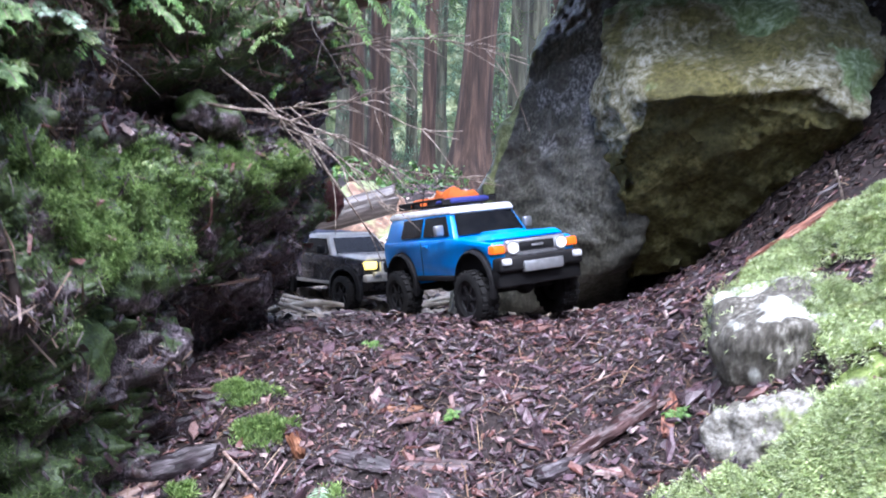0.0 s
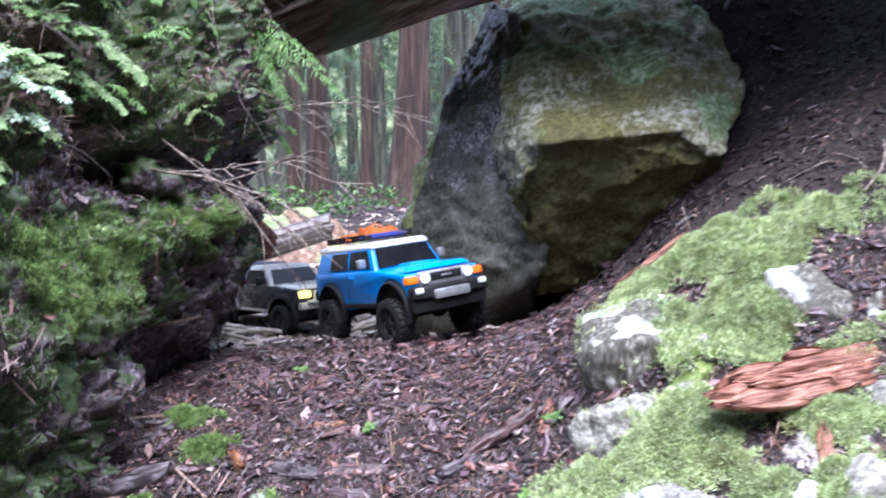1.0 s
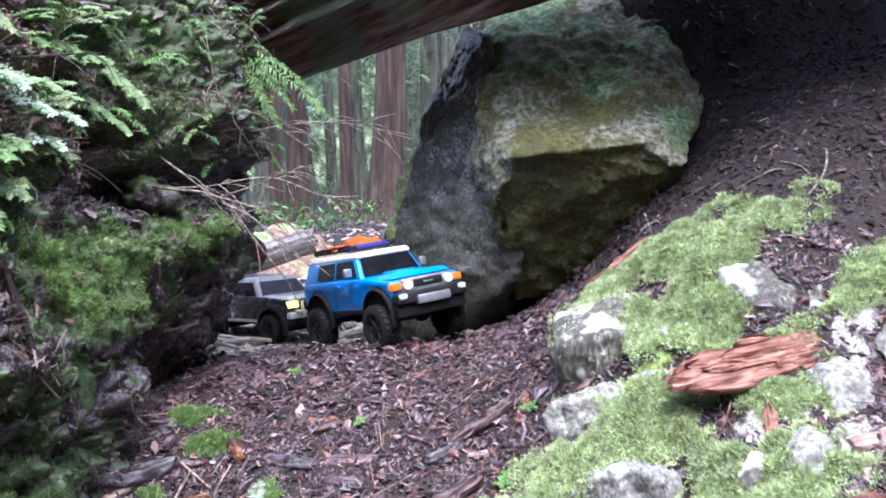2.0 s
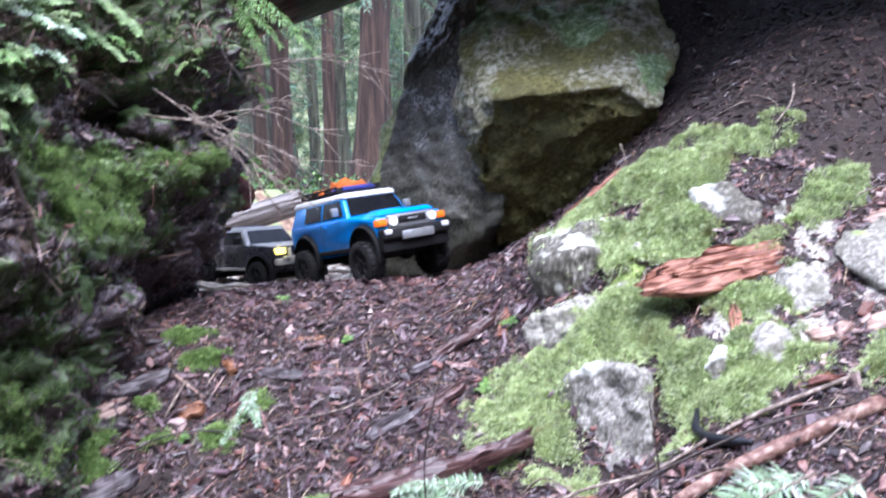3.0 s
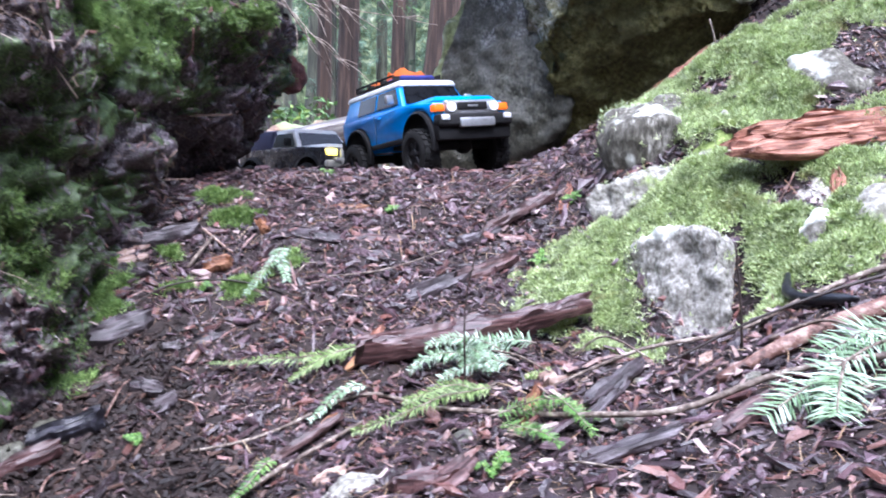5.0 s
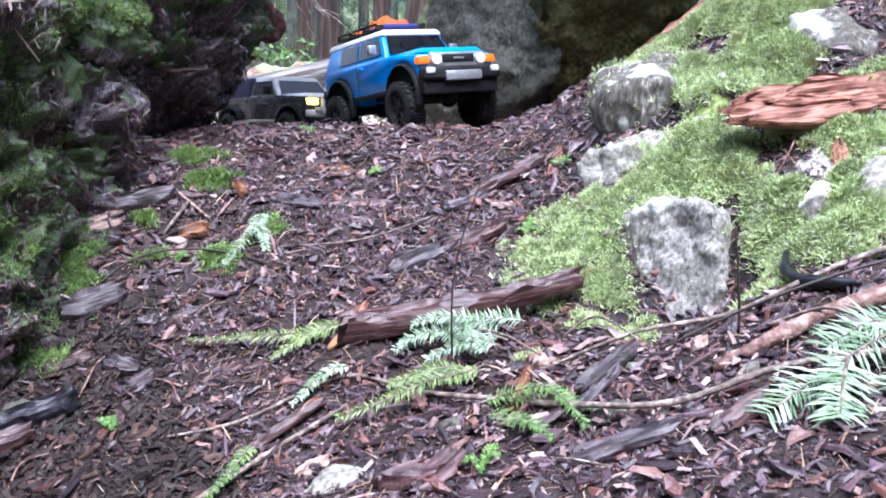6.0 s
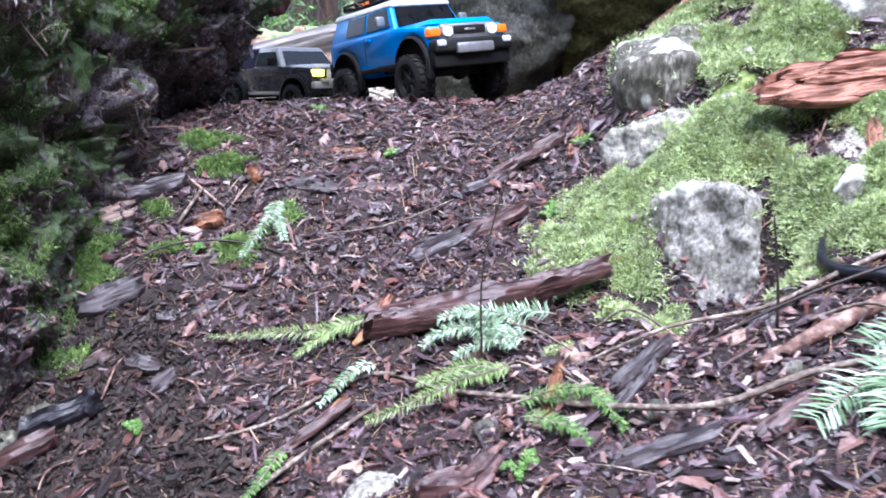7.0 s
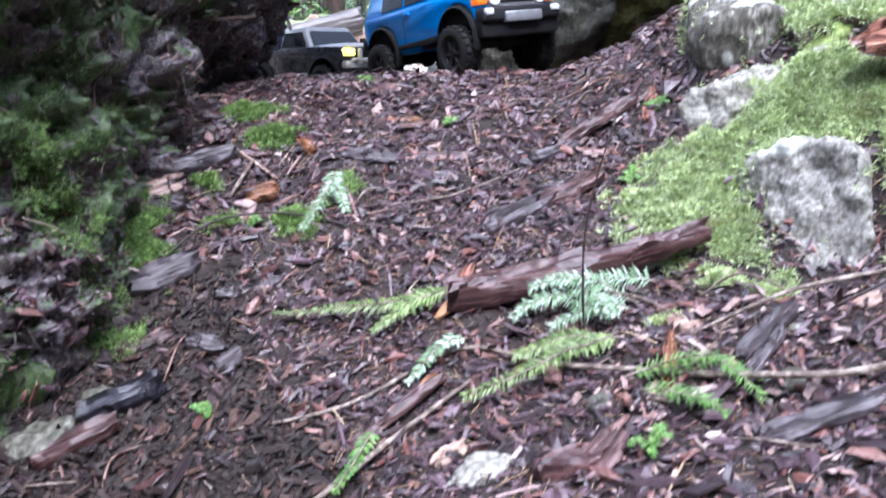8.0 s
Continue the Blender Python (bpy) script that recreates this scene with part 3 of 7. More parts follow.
def moss_rise(x, y, z, c):
    """How far the moss cushions stand above the soil."""
    p = np.stack([x, y, z], -1)
    return c * (0.011 + 0.012 * fbm(p, 21, 2, 79) + 0.006 * fbm(p, 55, 2, 77))


def spread(inner0, inner1, stepsize, low, high, n_out):
    mid = np.arange(inner0, inner1, stepsize)
    a = inner0 - np.geomspace(stepsize, inner0 - low, n_out)[::-1]
    b = inner1 + np.geomspace(stepsize, high - inner1, n_out)
    return np.r_[a, mid, b]


gx, gy = spread(-0.75, 1.3, 0.0095, -60, 60, 26), spread(-0.1, 1.95, 0.0095, -25, 90, 34)
GX, GY = np.meshgrid(gx, gy)
flat = np.c_[GX.ravel(), GY.ravel()]
gz = ground_z(flat[:, 0], flat[:, 1])
cover = moss_cover(flat[:, 0], flat[:, 1])
gz = gz + moss_rise(flat[:, 0], flat[:, 1], gz, cover)
floor = mesh_object("ground", np.c_[flat, gz], grid_faces(len(gx), len(gy)), M_SOIL, attributes={"moss": cover, "pale": pale_cover(flat[:, 0], flat[:, 1]) * (1 - 0.6 * cover)})
tagged(floor, "dark wet forest soil rising in a slope with mossy patches", "ground", kind="structure")

# ---------------------------------------------------------------- the bank beside the path
LINE = np.array([(-1.15, -0.6), (-0.85, 0.1), (-0.62, 0.55), (-0.50, 0.83), (-0.43, 1.08), (-0.355, 1.27), (-0.265, 1.44), (-0.235, 1.60), (-0.31, 1.80), (-0.55, 2.1), (-1.2, 2.6)])


def along(t):
    """A smooth line through LINE; t from 0 to 1."""
    s = np.clip(t, 0, 1) * (len(LINE) - 1)
    i = np.minimum(s.astype(int), len(LINE) - 2)
    f = (s - i)[:, None]
    p0, p1, p2, p3 = LINE[np.maximum(i - 1, 0)], LINE[i], LINE[i + 1], LINE[np.minimum(i + 2, len(LINE) - 1)]
    return 0.5 * (2 * p1 + (p2 - p0) * f + (2 * p0 - 5 * p1 + 4 * p2 - p3) * f ** 2 + (-p0 + 3 * p1 - 3 * p2 + p3) * f ** 3)


tu = np.r_[np.linspace(0.08, 0.19, 30), np.linspace(0.1915, 0.82, 430), np.linspace(0.825, 0.97, 40)]
nu, nv = len(tu), 330
lp = along(tu)
tang = np.gradient(lp, axis=0)
tang /= np.linalg.norm(tang, axis=1, keepdims=True)
outw = np.c_[tang[:, 1], -tang[:, 0]]
zz = np.r_[np.linspace(-0.35, -0.06, 20), np.linspace(-0.055, 1.08, 285), np.linspace(1.09, 1.45, 25)]
prof = np.interp(zz, [-0.35, -0.1, 0.0, 0.1, 0.2, 0.32, 0.42, 0.50, 0.56, 0.62, 0.66, 0.71, 0.85, 1.0, 1.2, 1.45],
                 [0.10, 0.07, 0.05, 0.025, 0.01, 0.01, 0.015, 0.01, 0.0, -0.008, -0.01, -0.02, -0.05, -0.09, -0.2, -0.42])
U, Z = np.meshgrid(np.arange(nu), zz)
yy = lp[:, 1][None, :].repeat(nv, 0)
off = prof[:, None].repeat(nu, 1)
near_end = step(1.05, 1.3, yy) * (1 - step(1.75, 1.95, yy))
off = off - 0.125 * near_end * np.exp(-((Z - 0.17) / 0.15) ** 2) + 0.02 * near_end * np.exp(-((Z - 0.52) / 0.09) ** 2)
off = off + 0.11 * step(1.2, 1.45, yy) * (1 - step(1.75, 1.95, yy)) * step(0.58, 0.74, Z) * (1 - 0.6 * step(0.95, 1.25, Z))
off = off + 0.05 * (1 - step(0.8, 1.0, yy)) * step(0.15, 0.35, Z) * (1 - step(0.65, 0.8, Z))
off = off - 0.05 * np.exp(-((yy - 0.98) / 0.09) ** 2 - ((Z - 0.2) / 0.12) ** 2)
# hollows, a jutting clod and the mossy shoulder
off = off - 0.06 * np.exp(-((yy - 0.70) / 0.1) ** 2 - ((Z - 0.225) / 0.035) ** 2) - 0.05 * np.exp(-((yy - 0.90) / 0.05) ** 2 - ((Z - 0.33) / 0.03) ** 2)
off = off + 0.06 * np.exp(-((yy - 1.05) / 0.09) ** 2 - ((Z - 0.24) / 0.06) ** 2) + 0.04 * np.exp(-((yy - 1.33) / 0.09) ** 2 - ((Z - 0.50) / 0.06) ** 2)
off = off - 0.10 * np.exp(-((yy - 1.25) / 0.11) ** 2 - ((Z - 0.60) / 0.045) ** 2)
off = off + 0.015 * np.exp(-((Z - 0.60) / 0.08) ** 2) * (1 - step(1.05, 1.2, yy)) - 0.02 * step(0.68, 0.8, Z) * (1 - step(1.1, 1.25, yy))
face = step(0.68, 0.8, yy) * (1 - step(1.15, 1.3, yy))
off = off + face * (0.035 * np.exp(-((Z - 0.36) / 0.1) ** 2) + 0.022 * np.exp(-((Z - 0.12) / 0.1) ** 2))
P = np.stack([lp[:, 0][None] + outw[:, 0][None] * off, lp[:, 1][None] + outw[:, 1][None] * off, Z], -1).reshape(-1, 3)
lay = P[:, 2] * 6.5 + 0.9 * P[:, 1] + 0.9 * fbm(P, 5, 3, 15)
lay = lay - np.floor(lay)
nd = 0.03 * fbm(P, 6.5, 3, 11) + 0.027 * fbm(P, 17, 3, 12) + 0.014 * fbm(P, 48, 3, 13) + 0.007 * (np.minimum(lay * 1.15, (1 - lay) * 7) - 0.5) + 0.02 * np.clip(1 - 3 * np.abs(fbm(P, 9, 2, 19)), 0, 1) - 0.022 * np.clip(1 - 3.5 * np.abs(fbm(P, 14, 2, 23)), 0, 1) + 0.008 * fbm(P, 105, 2, 29) - 0.012 * np.clip(1 - 4 * np.abs(fbm(P, 38, 2, 27)), 0, 1)
OUT = np.c_[np.tile(outw, (nv, 1)), np.full(nu * nv, 0.25)]
BP = P + OUT * nd[:, None]
gu = BP.reshape(nv, nu, 3)
bn = np.cross(np.gradient(gu, axis=1), np.gradient(gu, axis=0)).reshape(-1, 3)
bn /= np.linalg.norm(bn, axis=1, keepdims=True) + 1e-9
bz, by = BP[:, 2], BP[:, 1]
moss_b = 0.6 + 0.55 * fbm(BP, 11, 3, 41) + 0.25 * bn[:, 2] + 0.35 * np.exp(-((bz - 0.45) / 0.09) ** 2) * step(0.9, 1.05, by) * (1 - step(1.3, 1.45, by))
moss_b = moss_b - 0.6 * step(1.05, 1.2, by) * (1 - step(0.30, 0.40, bz)) - 0.5 * np.exp(-((bz - 0.58) / 0.05) ** 2) * step(1.0, 1.15, by) + 0.2 * (1 - step(0.75, 0.95, by)) + 0.2 * step(0.62, 0.7, bz) * step(1.1, 1.25, by)
foot = (1 - step(0.78, 0.95, by)) * (1 - step(-0.01, 0.13, bz + 0.12 * fbm(BP, 14, 2, 59)))
moss_b = np.clip(moss_b - 0.3 * foot, 0, 1)
bright_b = np.clip(1.3 - np.sqrt(((by - 1.05) / 0.2) ** 2 + ((bz - 0.462) / 0.08) ** 2) * 0.85 + 0.5 * fbm(BP, 15, 3, 43), 0, 1) * step(0.3, 0.38, bz)
bright_b = np.maximum(bright_b, 0.9 * np.clip(1.2 - np.sqrt(((by - 1.33) / 0.1) ** 2 + ((bz - 0.52) / 0.06) ** 2) + 0.6 * fbm(BP, 15, 3, 45), 0, 1))
bright_b = np.maximum(bright_b, 0.45 * np.clip(0.4 + 0.9 * fbm(BP, 12, 3, 46), 0, 1) * (1 - step(0.88, 1.05, by)) * (1 - step(0.27, 0.37, bz)))
bright_b = np.maximum(bright_b, 0.5 * np.clip(0.1 + 0.9 * fbm(BP, 8, 3, 47) + 0.3 * bn[:, 2], 0, 1) * step(0.2, 0.35, bz) * (1 - step(0.8, 1.0, by) * (1 - step(0.6, 0.7, bz))))
grey_b = np.clip(0.02 + 0.9 * fbm(BP, 9, 3, 49) + 1.1 * np.exp(-((by - 0.68) / 0.11) ** 2 - ((bz - 0.41) / 0.09) ** 2) + 0.8 * np.exp(-((by - 1.42) / 0.1) ** 2 - ((bz - 0.33) / 0.06) ** 2) + 0.5 * np.exp(-((by - 1.36) / 0.09) ** 2 - ((bz - 0.60) / 0.04) ** 2) + 0.7 * np.exp(-((by - 0.86) / 0.07) ** 2 - ((bz - 0.27) / 0.06) ** 2) + 0.9 * np.exp(-((by - 1.04) / 0.12) ** 2 - ((bz - 0.265) / 0.05) ** 2), 0, 1) * (1 - step(0.62, 0.68, bz))
bright_b = bright_b * (1 - 0.85 * foot)
grey_b = grey_b * (1 - 0.8 * foot) * (1 - 0.35 * step(1.12, 1.25, by)) * (1 - 0.8 * bright_b)
debris_b = np.clip(step(0.58, 0.68, bz) * (0.5 + 0.6 * fbm(BP, 8, 3, 53)), 0, 1) * (1 - 0.75 * step(1.1, 1.25, by))
debris_b = np.maximum(debris_b, 0.12 * foot)
bank = mesh_object("bank", BP, grid_faces(nu, nv), M_BANK, attributes={"moss": moss_b, "bright": bright_b, "grey": grey_b, "debris": debris_b})
tagged(bank, "steep black peat bank with hollows and green moss", "bank", kind="structure")

for i, (c, r, green, label) in enumerate((((-0.375, 1.13, 0.26), (0.05, 0.06, 0.055), 0.15, "purple-grey peat clod jutting from the bank"), ((-0.315, 1.41, 0.32), (0.05, 0.055, 0.05), 0.0, "wet purple-black peat lump in the hollow"),
                                   ((-0.345, 1.30, 0.59), (0.05, 0.06, 0.04), 0.3, "grey rotten lump in the upper hollow"), ((-0.30, 1.38, 0.49), (0.045, 0.05, 0.04), 0.5, "mossy lump at the edge of the bank"),
                                   ((-0.405, 1.06, 0.36), (0.045, 0.05, 0.05), 0.35, "mossy peat clod on the bank"), ((-0.36, 1.26, 0.42), (0.045, 0.05, 0.05), 0.25, "dark peat clod hung with moss"),
                                   ((-0.43, 0.90, 0.27), (0.05, 0.06, 0.06), 0.3, "fibrous peat clod on the bank"))):
    cr = np.random.default_rng(870 + i)
    pts = cr.normal(0, 1, (26, 3))
    pts = pts / np.linalg.norm(pts, axis=1, keepdims=True) * cr.uniform(0.75, 1.1, (26, 1)) * np.array(r) * 0.85 + np.array(c) - np.array([0.008, -0.004, 0])
    clod = hull_rock("peat_clod", [tuple(p) for p in pts], M_BANK, cuts=4, rough=0.02, fine=0.006, scale=17, seed=880 + i, soften=0.1, moss=lambda V, N, g=green: np.clip(g + 0.2 + 0.35 * N[:, 2] + 0.6 * fbm(V, 22, 2, 7), 0, 1))
    tagged(clod, label, "clod", "clods of the bank")

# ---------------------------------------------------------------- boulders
# the mask follows the normal, so lichen also paints the lit upper face
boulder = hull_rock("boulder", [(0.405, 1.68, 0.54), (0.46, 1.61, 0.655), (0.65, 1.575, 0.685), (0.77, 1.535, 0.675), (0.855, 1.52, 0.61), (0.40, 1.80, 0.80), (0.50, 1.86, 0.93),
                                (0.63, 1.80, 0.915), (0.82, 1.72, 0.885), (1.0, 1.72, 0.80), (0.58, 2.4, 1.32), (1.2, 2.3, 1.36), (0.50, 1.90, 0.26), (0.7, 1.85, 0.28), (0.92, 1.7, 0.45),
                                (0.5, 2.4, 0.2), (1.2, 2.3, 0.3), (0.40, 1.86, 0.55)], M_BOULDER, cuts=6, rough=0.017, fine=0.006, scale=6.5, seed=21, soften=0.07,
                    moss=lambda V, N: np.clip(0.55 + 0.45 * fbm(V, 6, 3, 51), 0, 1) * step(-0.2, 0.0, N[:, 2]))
bv = np.array([v.co[:] for v in boulder.data.vertices])
bnn = np.array([v.normal[:] for v in boulder.data.vertices])
# the underside is broken back behind a jagged lip, the face is stepped by old splits
under = step(0.02, -0.14, bnn[:, 2] + 0.16 * fbm(bv, 16, 3, 66))
split = bv[:, 2] * 5 - bv[:, 0] * 4 + 1.2 * fbm(bv, 4, 3, 67)
split = split - np.floor(split)
bv = bv - bnn * (0.022 * under + 0.014 * (1 - under) * np.clip(1 - split * 9, 0, 1) + 0.008 * np.clip(fbm(bv, 30, 3, 68), 0, 1))[:, None]
boulder.data.vertices.foreach_set("co", bv.astype(np.float32).ravel())
boulder.data.attributes.new("green", "FLOAT", "POINT").data.foreach_set("value", (np.clip(0.1 + 0.75 * fbm(bv, 7, 3, 58) + 0.45 * step(0.78, 0.9, bv[:, 2]), 0, 1) * step(0.6, 0.7, bv[:, 2])).astype(np.float32))
tagged(boulder, "big overhanging sandstone boulder with pale lichen, moss and painted dark underside", "boulder")
slab_rock = hull_rock("leaning_rock", [(0.425, 2.08, 1.08), (0.36, 2.04, 0.93), (0.275, 2.0, 0.78), (0.215, 1.98, 0.63), (0.168, 1.97, 0.48), (0.146, 1.96, 0.30), (0.142, 1.96, 0.12), (0.47, 1.93, 1.02), (0.41, 1.88, 0.78), (0.42, 1.82, 0.58),
                                       (0.505, 1.79, 0.40), (0.49, 1.80, 0.34), (0.33, 1.84, 0.36), (0.22, 2.04, 0.10), (0.34, 2.12, 0.10), (0.5, 2.15, 0.12), (0.6, 2.5, 0.1), (0.62, 2.5, 1.05), (0.36, 2.4, 0.15), (0.25, 2.2, 0.12)], M_DARK_ROCK,
                      cuts=6, rough=0.012, fine=0.008, scale=11.0, seed=33, soften=0.1,
                      moss=lambda V, N: np.clip(0.75 + 0.5 * fbm(V, 9, 3, 52), 0, 1) * step(0.035, 0.0, V[:, 0] - np.interp(V[:, 2], [0.1, 0.3, 0.5, 0.65, 0.8, 0.95, 1.1], [0.14, 0.15, 0.17, 0.22, 0.27, 0.36, 0.43])))
# pale band painted as the wet sheen on the rock's upper middle
sv = np.array([v.co[:] for v in slab_rock.data.vertices])
slab_rock.data.attributes.new("silver", "FLOAT", "POINT").data.foreach_set("value", (np.clip(0.42 + 0.75 * fbm(sv, 13, 3, 59), 0, 1) * step(0.46, 0.6, sv[:, 2]) * (1 - step(0.92, 1.0, sv[:, 2]))).astype(np.float32))
tagged(slab_rock, "dark wet rock leaning against the boulder", "rock")
# white lichen over the whole rock also paints light from the gap
edge_rock = hull_rock("rock", [(0.14, 2.16, 0.46), (0.21, 2.14, 0.58), (0.11, 2.10, 0.33), (0.09, 2.08, 0.1), (0.3, 2.2, 0.1), (0.3, 2.3, 0.6), (0.25, 2.4, 0.1)], M_WHITE_ROCK, cuts=4, rough=0.02, seed=44,
                      moss=lambda V, N: np.clip(0.75 + 0.5 * fbm(V, 9, 3, 53), 0, 1))
tagged(edge_rock, "pale lichened rock edge behind the dark rock, whitened for backlight", "rock")

# ---------------------------------------------------------------- the fallen log over the gap
def log_mesh(a, b, ra, rb, n_along=70, n_round=64, wob=0.03, seed=5, ridges=9, ragged=0.06):
    """A long rotten log with lengthwise furrows and broken ends."""
    a, b = np.array(a), np.array(b)
    d = b - a
    L = np.linalg.norm(d)
    d = d / L
    s = np.cross(d, (0, 0, 1.0))
    s /= np.linalg.norm(s)
    u = np.cross(s, d)
    T, A = np.meshgrid(np.linspace(0, 1, n_along), np.linspace(0, 2 * np.pi, n_round, endpoint=False), indexing="ij")
    q = np.stack([T * L * 0.35, np.cos(A) * ridges / 6.28, np.sin(A) * ridges / 6.28], -1)
    r = (ra * (1 - T) + rb * T) * (1 + 0.12 * fbm(q * 0.5, 1.0, 2, seed)) + wob * (fbm(q, 1.0, 3, seed + 2) - 0.5 * np.clip(1 - 3 * np.abs(vnoise(q * 1.3, seed + 7)), 0, 1))
    tt = T * L + (T < 0.01) * ragged * vnoise(q * 1.5, seed + 3) + (T > 0.99) * ragged * vnoise(q * 1.5, seed + 4)
    V = a + tt[..., None] * d + r[..., None] * (np.cos(A)[..., None] * s + np.sin(A)[..., None] * u)
    V = V.reshape(-1, 3)
    F = []
    for i in range(n_along - 1):
        for k in range(n_round):
            k2 = (k + 1) % n_round
            F.append((i * n_round + k, i * n_round + k2, (i + 1) * n_round + k2, (i + 1) * n_round + k))
    c0, c1 = len(V), len(V) + 1
    V = np.r_[V, [a + d * 0.05], [b - d * 0.05]]
    for k in range(n_round):
        F.append((c0, (k + 1) % n_round, k))
        F.append((c1, (n_along - 1) * n_round + k, (n_along - 1) * n_round + (k + 1) % n_round))
    return V, F


def log_thing(name, a, b, V, F, mat, moss=None):
    """Gives a log its own long axis, so that grain and cracks run along it."""
    d = Vector(b) - Vector(a)
    m = Matrix.Translation(a) @ d.to_track_quat("X", "Z").to_matrix().to_4x4()
    turn = np.array(m.to_3x3())
    ob = mesh_object(name, (V - np.array(a)) @ turn, F, mat, attributes={"moss": moss if moss is not None else np.zeros(len(V))})
    ob.matrix_world = m
    return ob


# unseen right end is swung nearer and thickened to shade slope and boulder
LOG_A, LOG_B = (-0.30, 2.05, 1.09), (2.4, 0.75, 2.2)
V, F = log_mesh(LOG_A, LOG_B, 0.2, 0.72, n_along=190, n_round=150, wob=0.06, seed=61, ridges=110, ragged=0.2)
big_log = log_thing("fallen_log", LOG_A, LOG_B, V, F, M_ROTLOG, np.clip(0.33 + 0.6 * fbm(V, 6, 3, 62), 0, 1) * step(-0.05, 0.1, 0.25 * (0.7 - V[:, 0])))
tagged(big_log, "rotten reddish fallen log bridging bank and boulder", "log")

# ---------------------------------------------------------------- forest behind


def trunk(x, y, r, lean, mat, seed, height=14.0, flare=1.9):
    """A forest trunk with a flared foot and furrowed bark."""
    n_round, zs = 36, np.r_[np.linspace(-0.3, 1.2, 26), np.linspace(1.35, 4, 22), np.linspace(4.6, height, 14)]
    Zt, A = np.meshgrid(zs, np.linspace(0, 2 * np.pi, n_round, endpoint=False), indexing="ij")
    base = float(lie(np.array([x]), np.array([y]))[0])
    q = np.stack([np.cos(A) * 4, np.sin(A) * 4, Zt * 0.5 + seed], -1)
    rr = r * (1 + (flare - 1) * np.exp(-np.clip(Zt, 0, 9) / (2.2 * r)) * (1 + 0.5 * vnoise(q * 0.6, seed))) * (1 - 0.03 * np.clip(Zt, 0, 20)) \
        + r * 0.10 * (fbm(q, 1.0, 3, seed) - 0.8 * np.clip(1 - 3.5 * np.abs(vnoise(q * np.array([2.2, 2.2, 0.5]), seed + 3)), 0, 1))
    V = np.stack([x + lean[0] * Zt + rr * np.cos(A), y + lean[1] * Zt + rr * np.sin(A), base + Zt], -1).reshape(-1, 3)
    F = []
    for i in range(len(zs) - 1):
        for k in range(n_round):
            k2 = (k + 1) % n_round
            F.append((i * n_round + k, i * n_round + k2, (i + 1) * n_round + k2, (i + 1) * n_round + k))
    return V, F


def leaf_cloud(rng, centre, size, count, leaf, flat=0.5, clumps=14):
    """Leaf quads gathered in uneven clumps round a centre."""
    c = np.array(centre) + rng.normal(0, 0.5, (clumps, 3)) * np.array(size)
    k = rng.integers(0, clumps, count)
    p = c[k] + rng.normal(0, 0.18, (count, 3)) * np.array(size)
    n = rng.normal(0, 1, (count, 3)) * np.array([1, 1, flat]) + np.array([0, 0, 0.7])
    n /= np.linalg.norm(n, axis=1, keepdims=True)
    return p, frames_from(n, rng, 0.2), np.tile([[leaf, leaf, leaf]], (count, 1)) * rng.uniform(0.5, 1.4, (count, 1))


LEAF_T = [(np.array([[-1, 0, 0], [-0.2, -0.42, 0.12], [1.1, 0, -0.1], [-0.2, 0.42, 0.12]]) * np.array([1, w, 1]), [(0, 1, 2), (0, 2, 3)]) for w in (0.8, 1.0, 1.3)]
SPRAY_T = []
_r = np.random.default_rng(5)
for _ in range(4):
    v, f = [], []
    for i in range(6):
        t = i / 5 * 2 - 1
        for s in (-1, 1):
            b = len(v)
            L = 0.55 * (1 - abs(t) * 0.5) * _r.uniform(0.7, 1.2)
            v += [(t, 0, -0.1 * t * t), (t + 0.14, s * L * 0.5, 0.05 - 0.15 * t * t), (t + 0.34, s * L, -0.08 - 0.2 * t * t)]
            f += [(b, b + 1, b + 2) if s > 0 else (b, b + 2, b + 1)]
            v[-2] = (t + 0.02, s * L * 0.55, 0.04 - 0.15 * t * t)
    SPRAY_T.append((np.array(v), f))

rng = np.random.default_rng(11)
TREES = [(0.58, 7.0, 0.132, (0.085, 0.0), M_TRUNK), (-0.16, 8.2, 0.10, (0.02, 0.0), M_TRUNK), (0.62, 12.0, 0.10, (0.02, 0), M_TRUNK_GREY), (0.36, 9.5, 0.075, (0.03, 0.0), M_TRUNK),
         (1.25, 9.0, 0.10, (0.03, 0), M_TRUNK_GREY), (1.75, 10.5, 0.16, (0.0, 0), M_TRUNK_GREY), (1.3, 12.5, 0.09, (-0.01, 0), M_TRUNK), (-0.55, 12.0, 0.2, (0.0, 0), M_TRUNK_GREY), (2.6, 13.0, 0.3, (0.02, 0), M_TRUNK),
         (-0.75, 6.6, 0.17, (0.02, 0.0), M_TRUNK_GREY), (-0.25, 5.0, 0.042, (0.01, 0.0), M_TRUNK), (0.35, 15.0, 0.1, (0, 0), M_TRUNK_GREY), (1.6, 16.0, 0.25, (0, 0), M_TRUNK), (-1.6, 14.0, 0.3, (0, 0), M_TRUNK), (0.9, 18.0, 0.22, (0, 0), M_TRUNK_GREY),
         (3.6, 17.0, 0.3, (0, 0), M_TRUNK), (2.4, 20.0, 0.25, (0, 0), M_TRUNK_GREY), (-2.6, 9.0, 0.3, (0, 0), M_TRUNK), (-3.6, 15.0, 0.3, (0, 0), M_TRUNK_GREY), (-0.3, 22.0, 0.3, (0, 0), M_TRUNK), (4.5, 10.0, 0.3, (0, 0), M_TRUNK)]
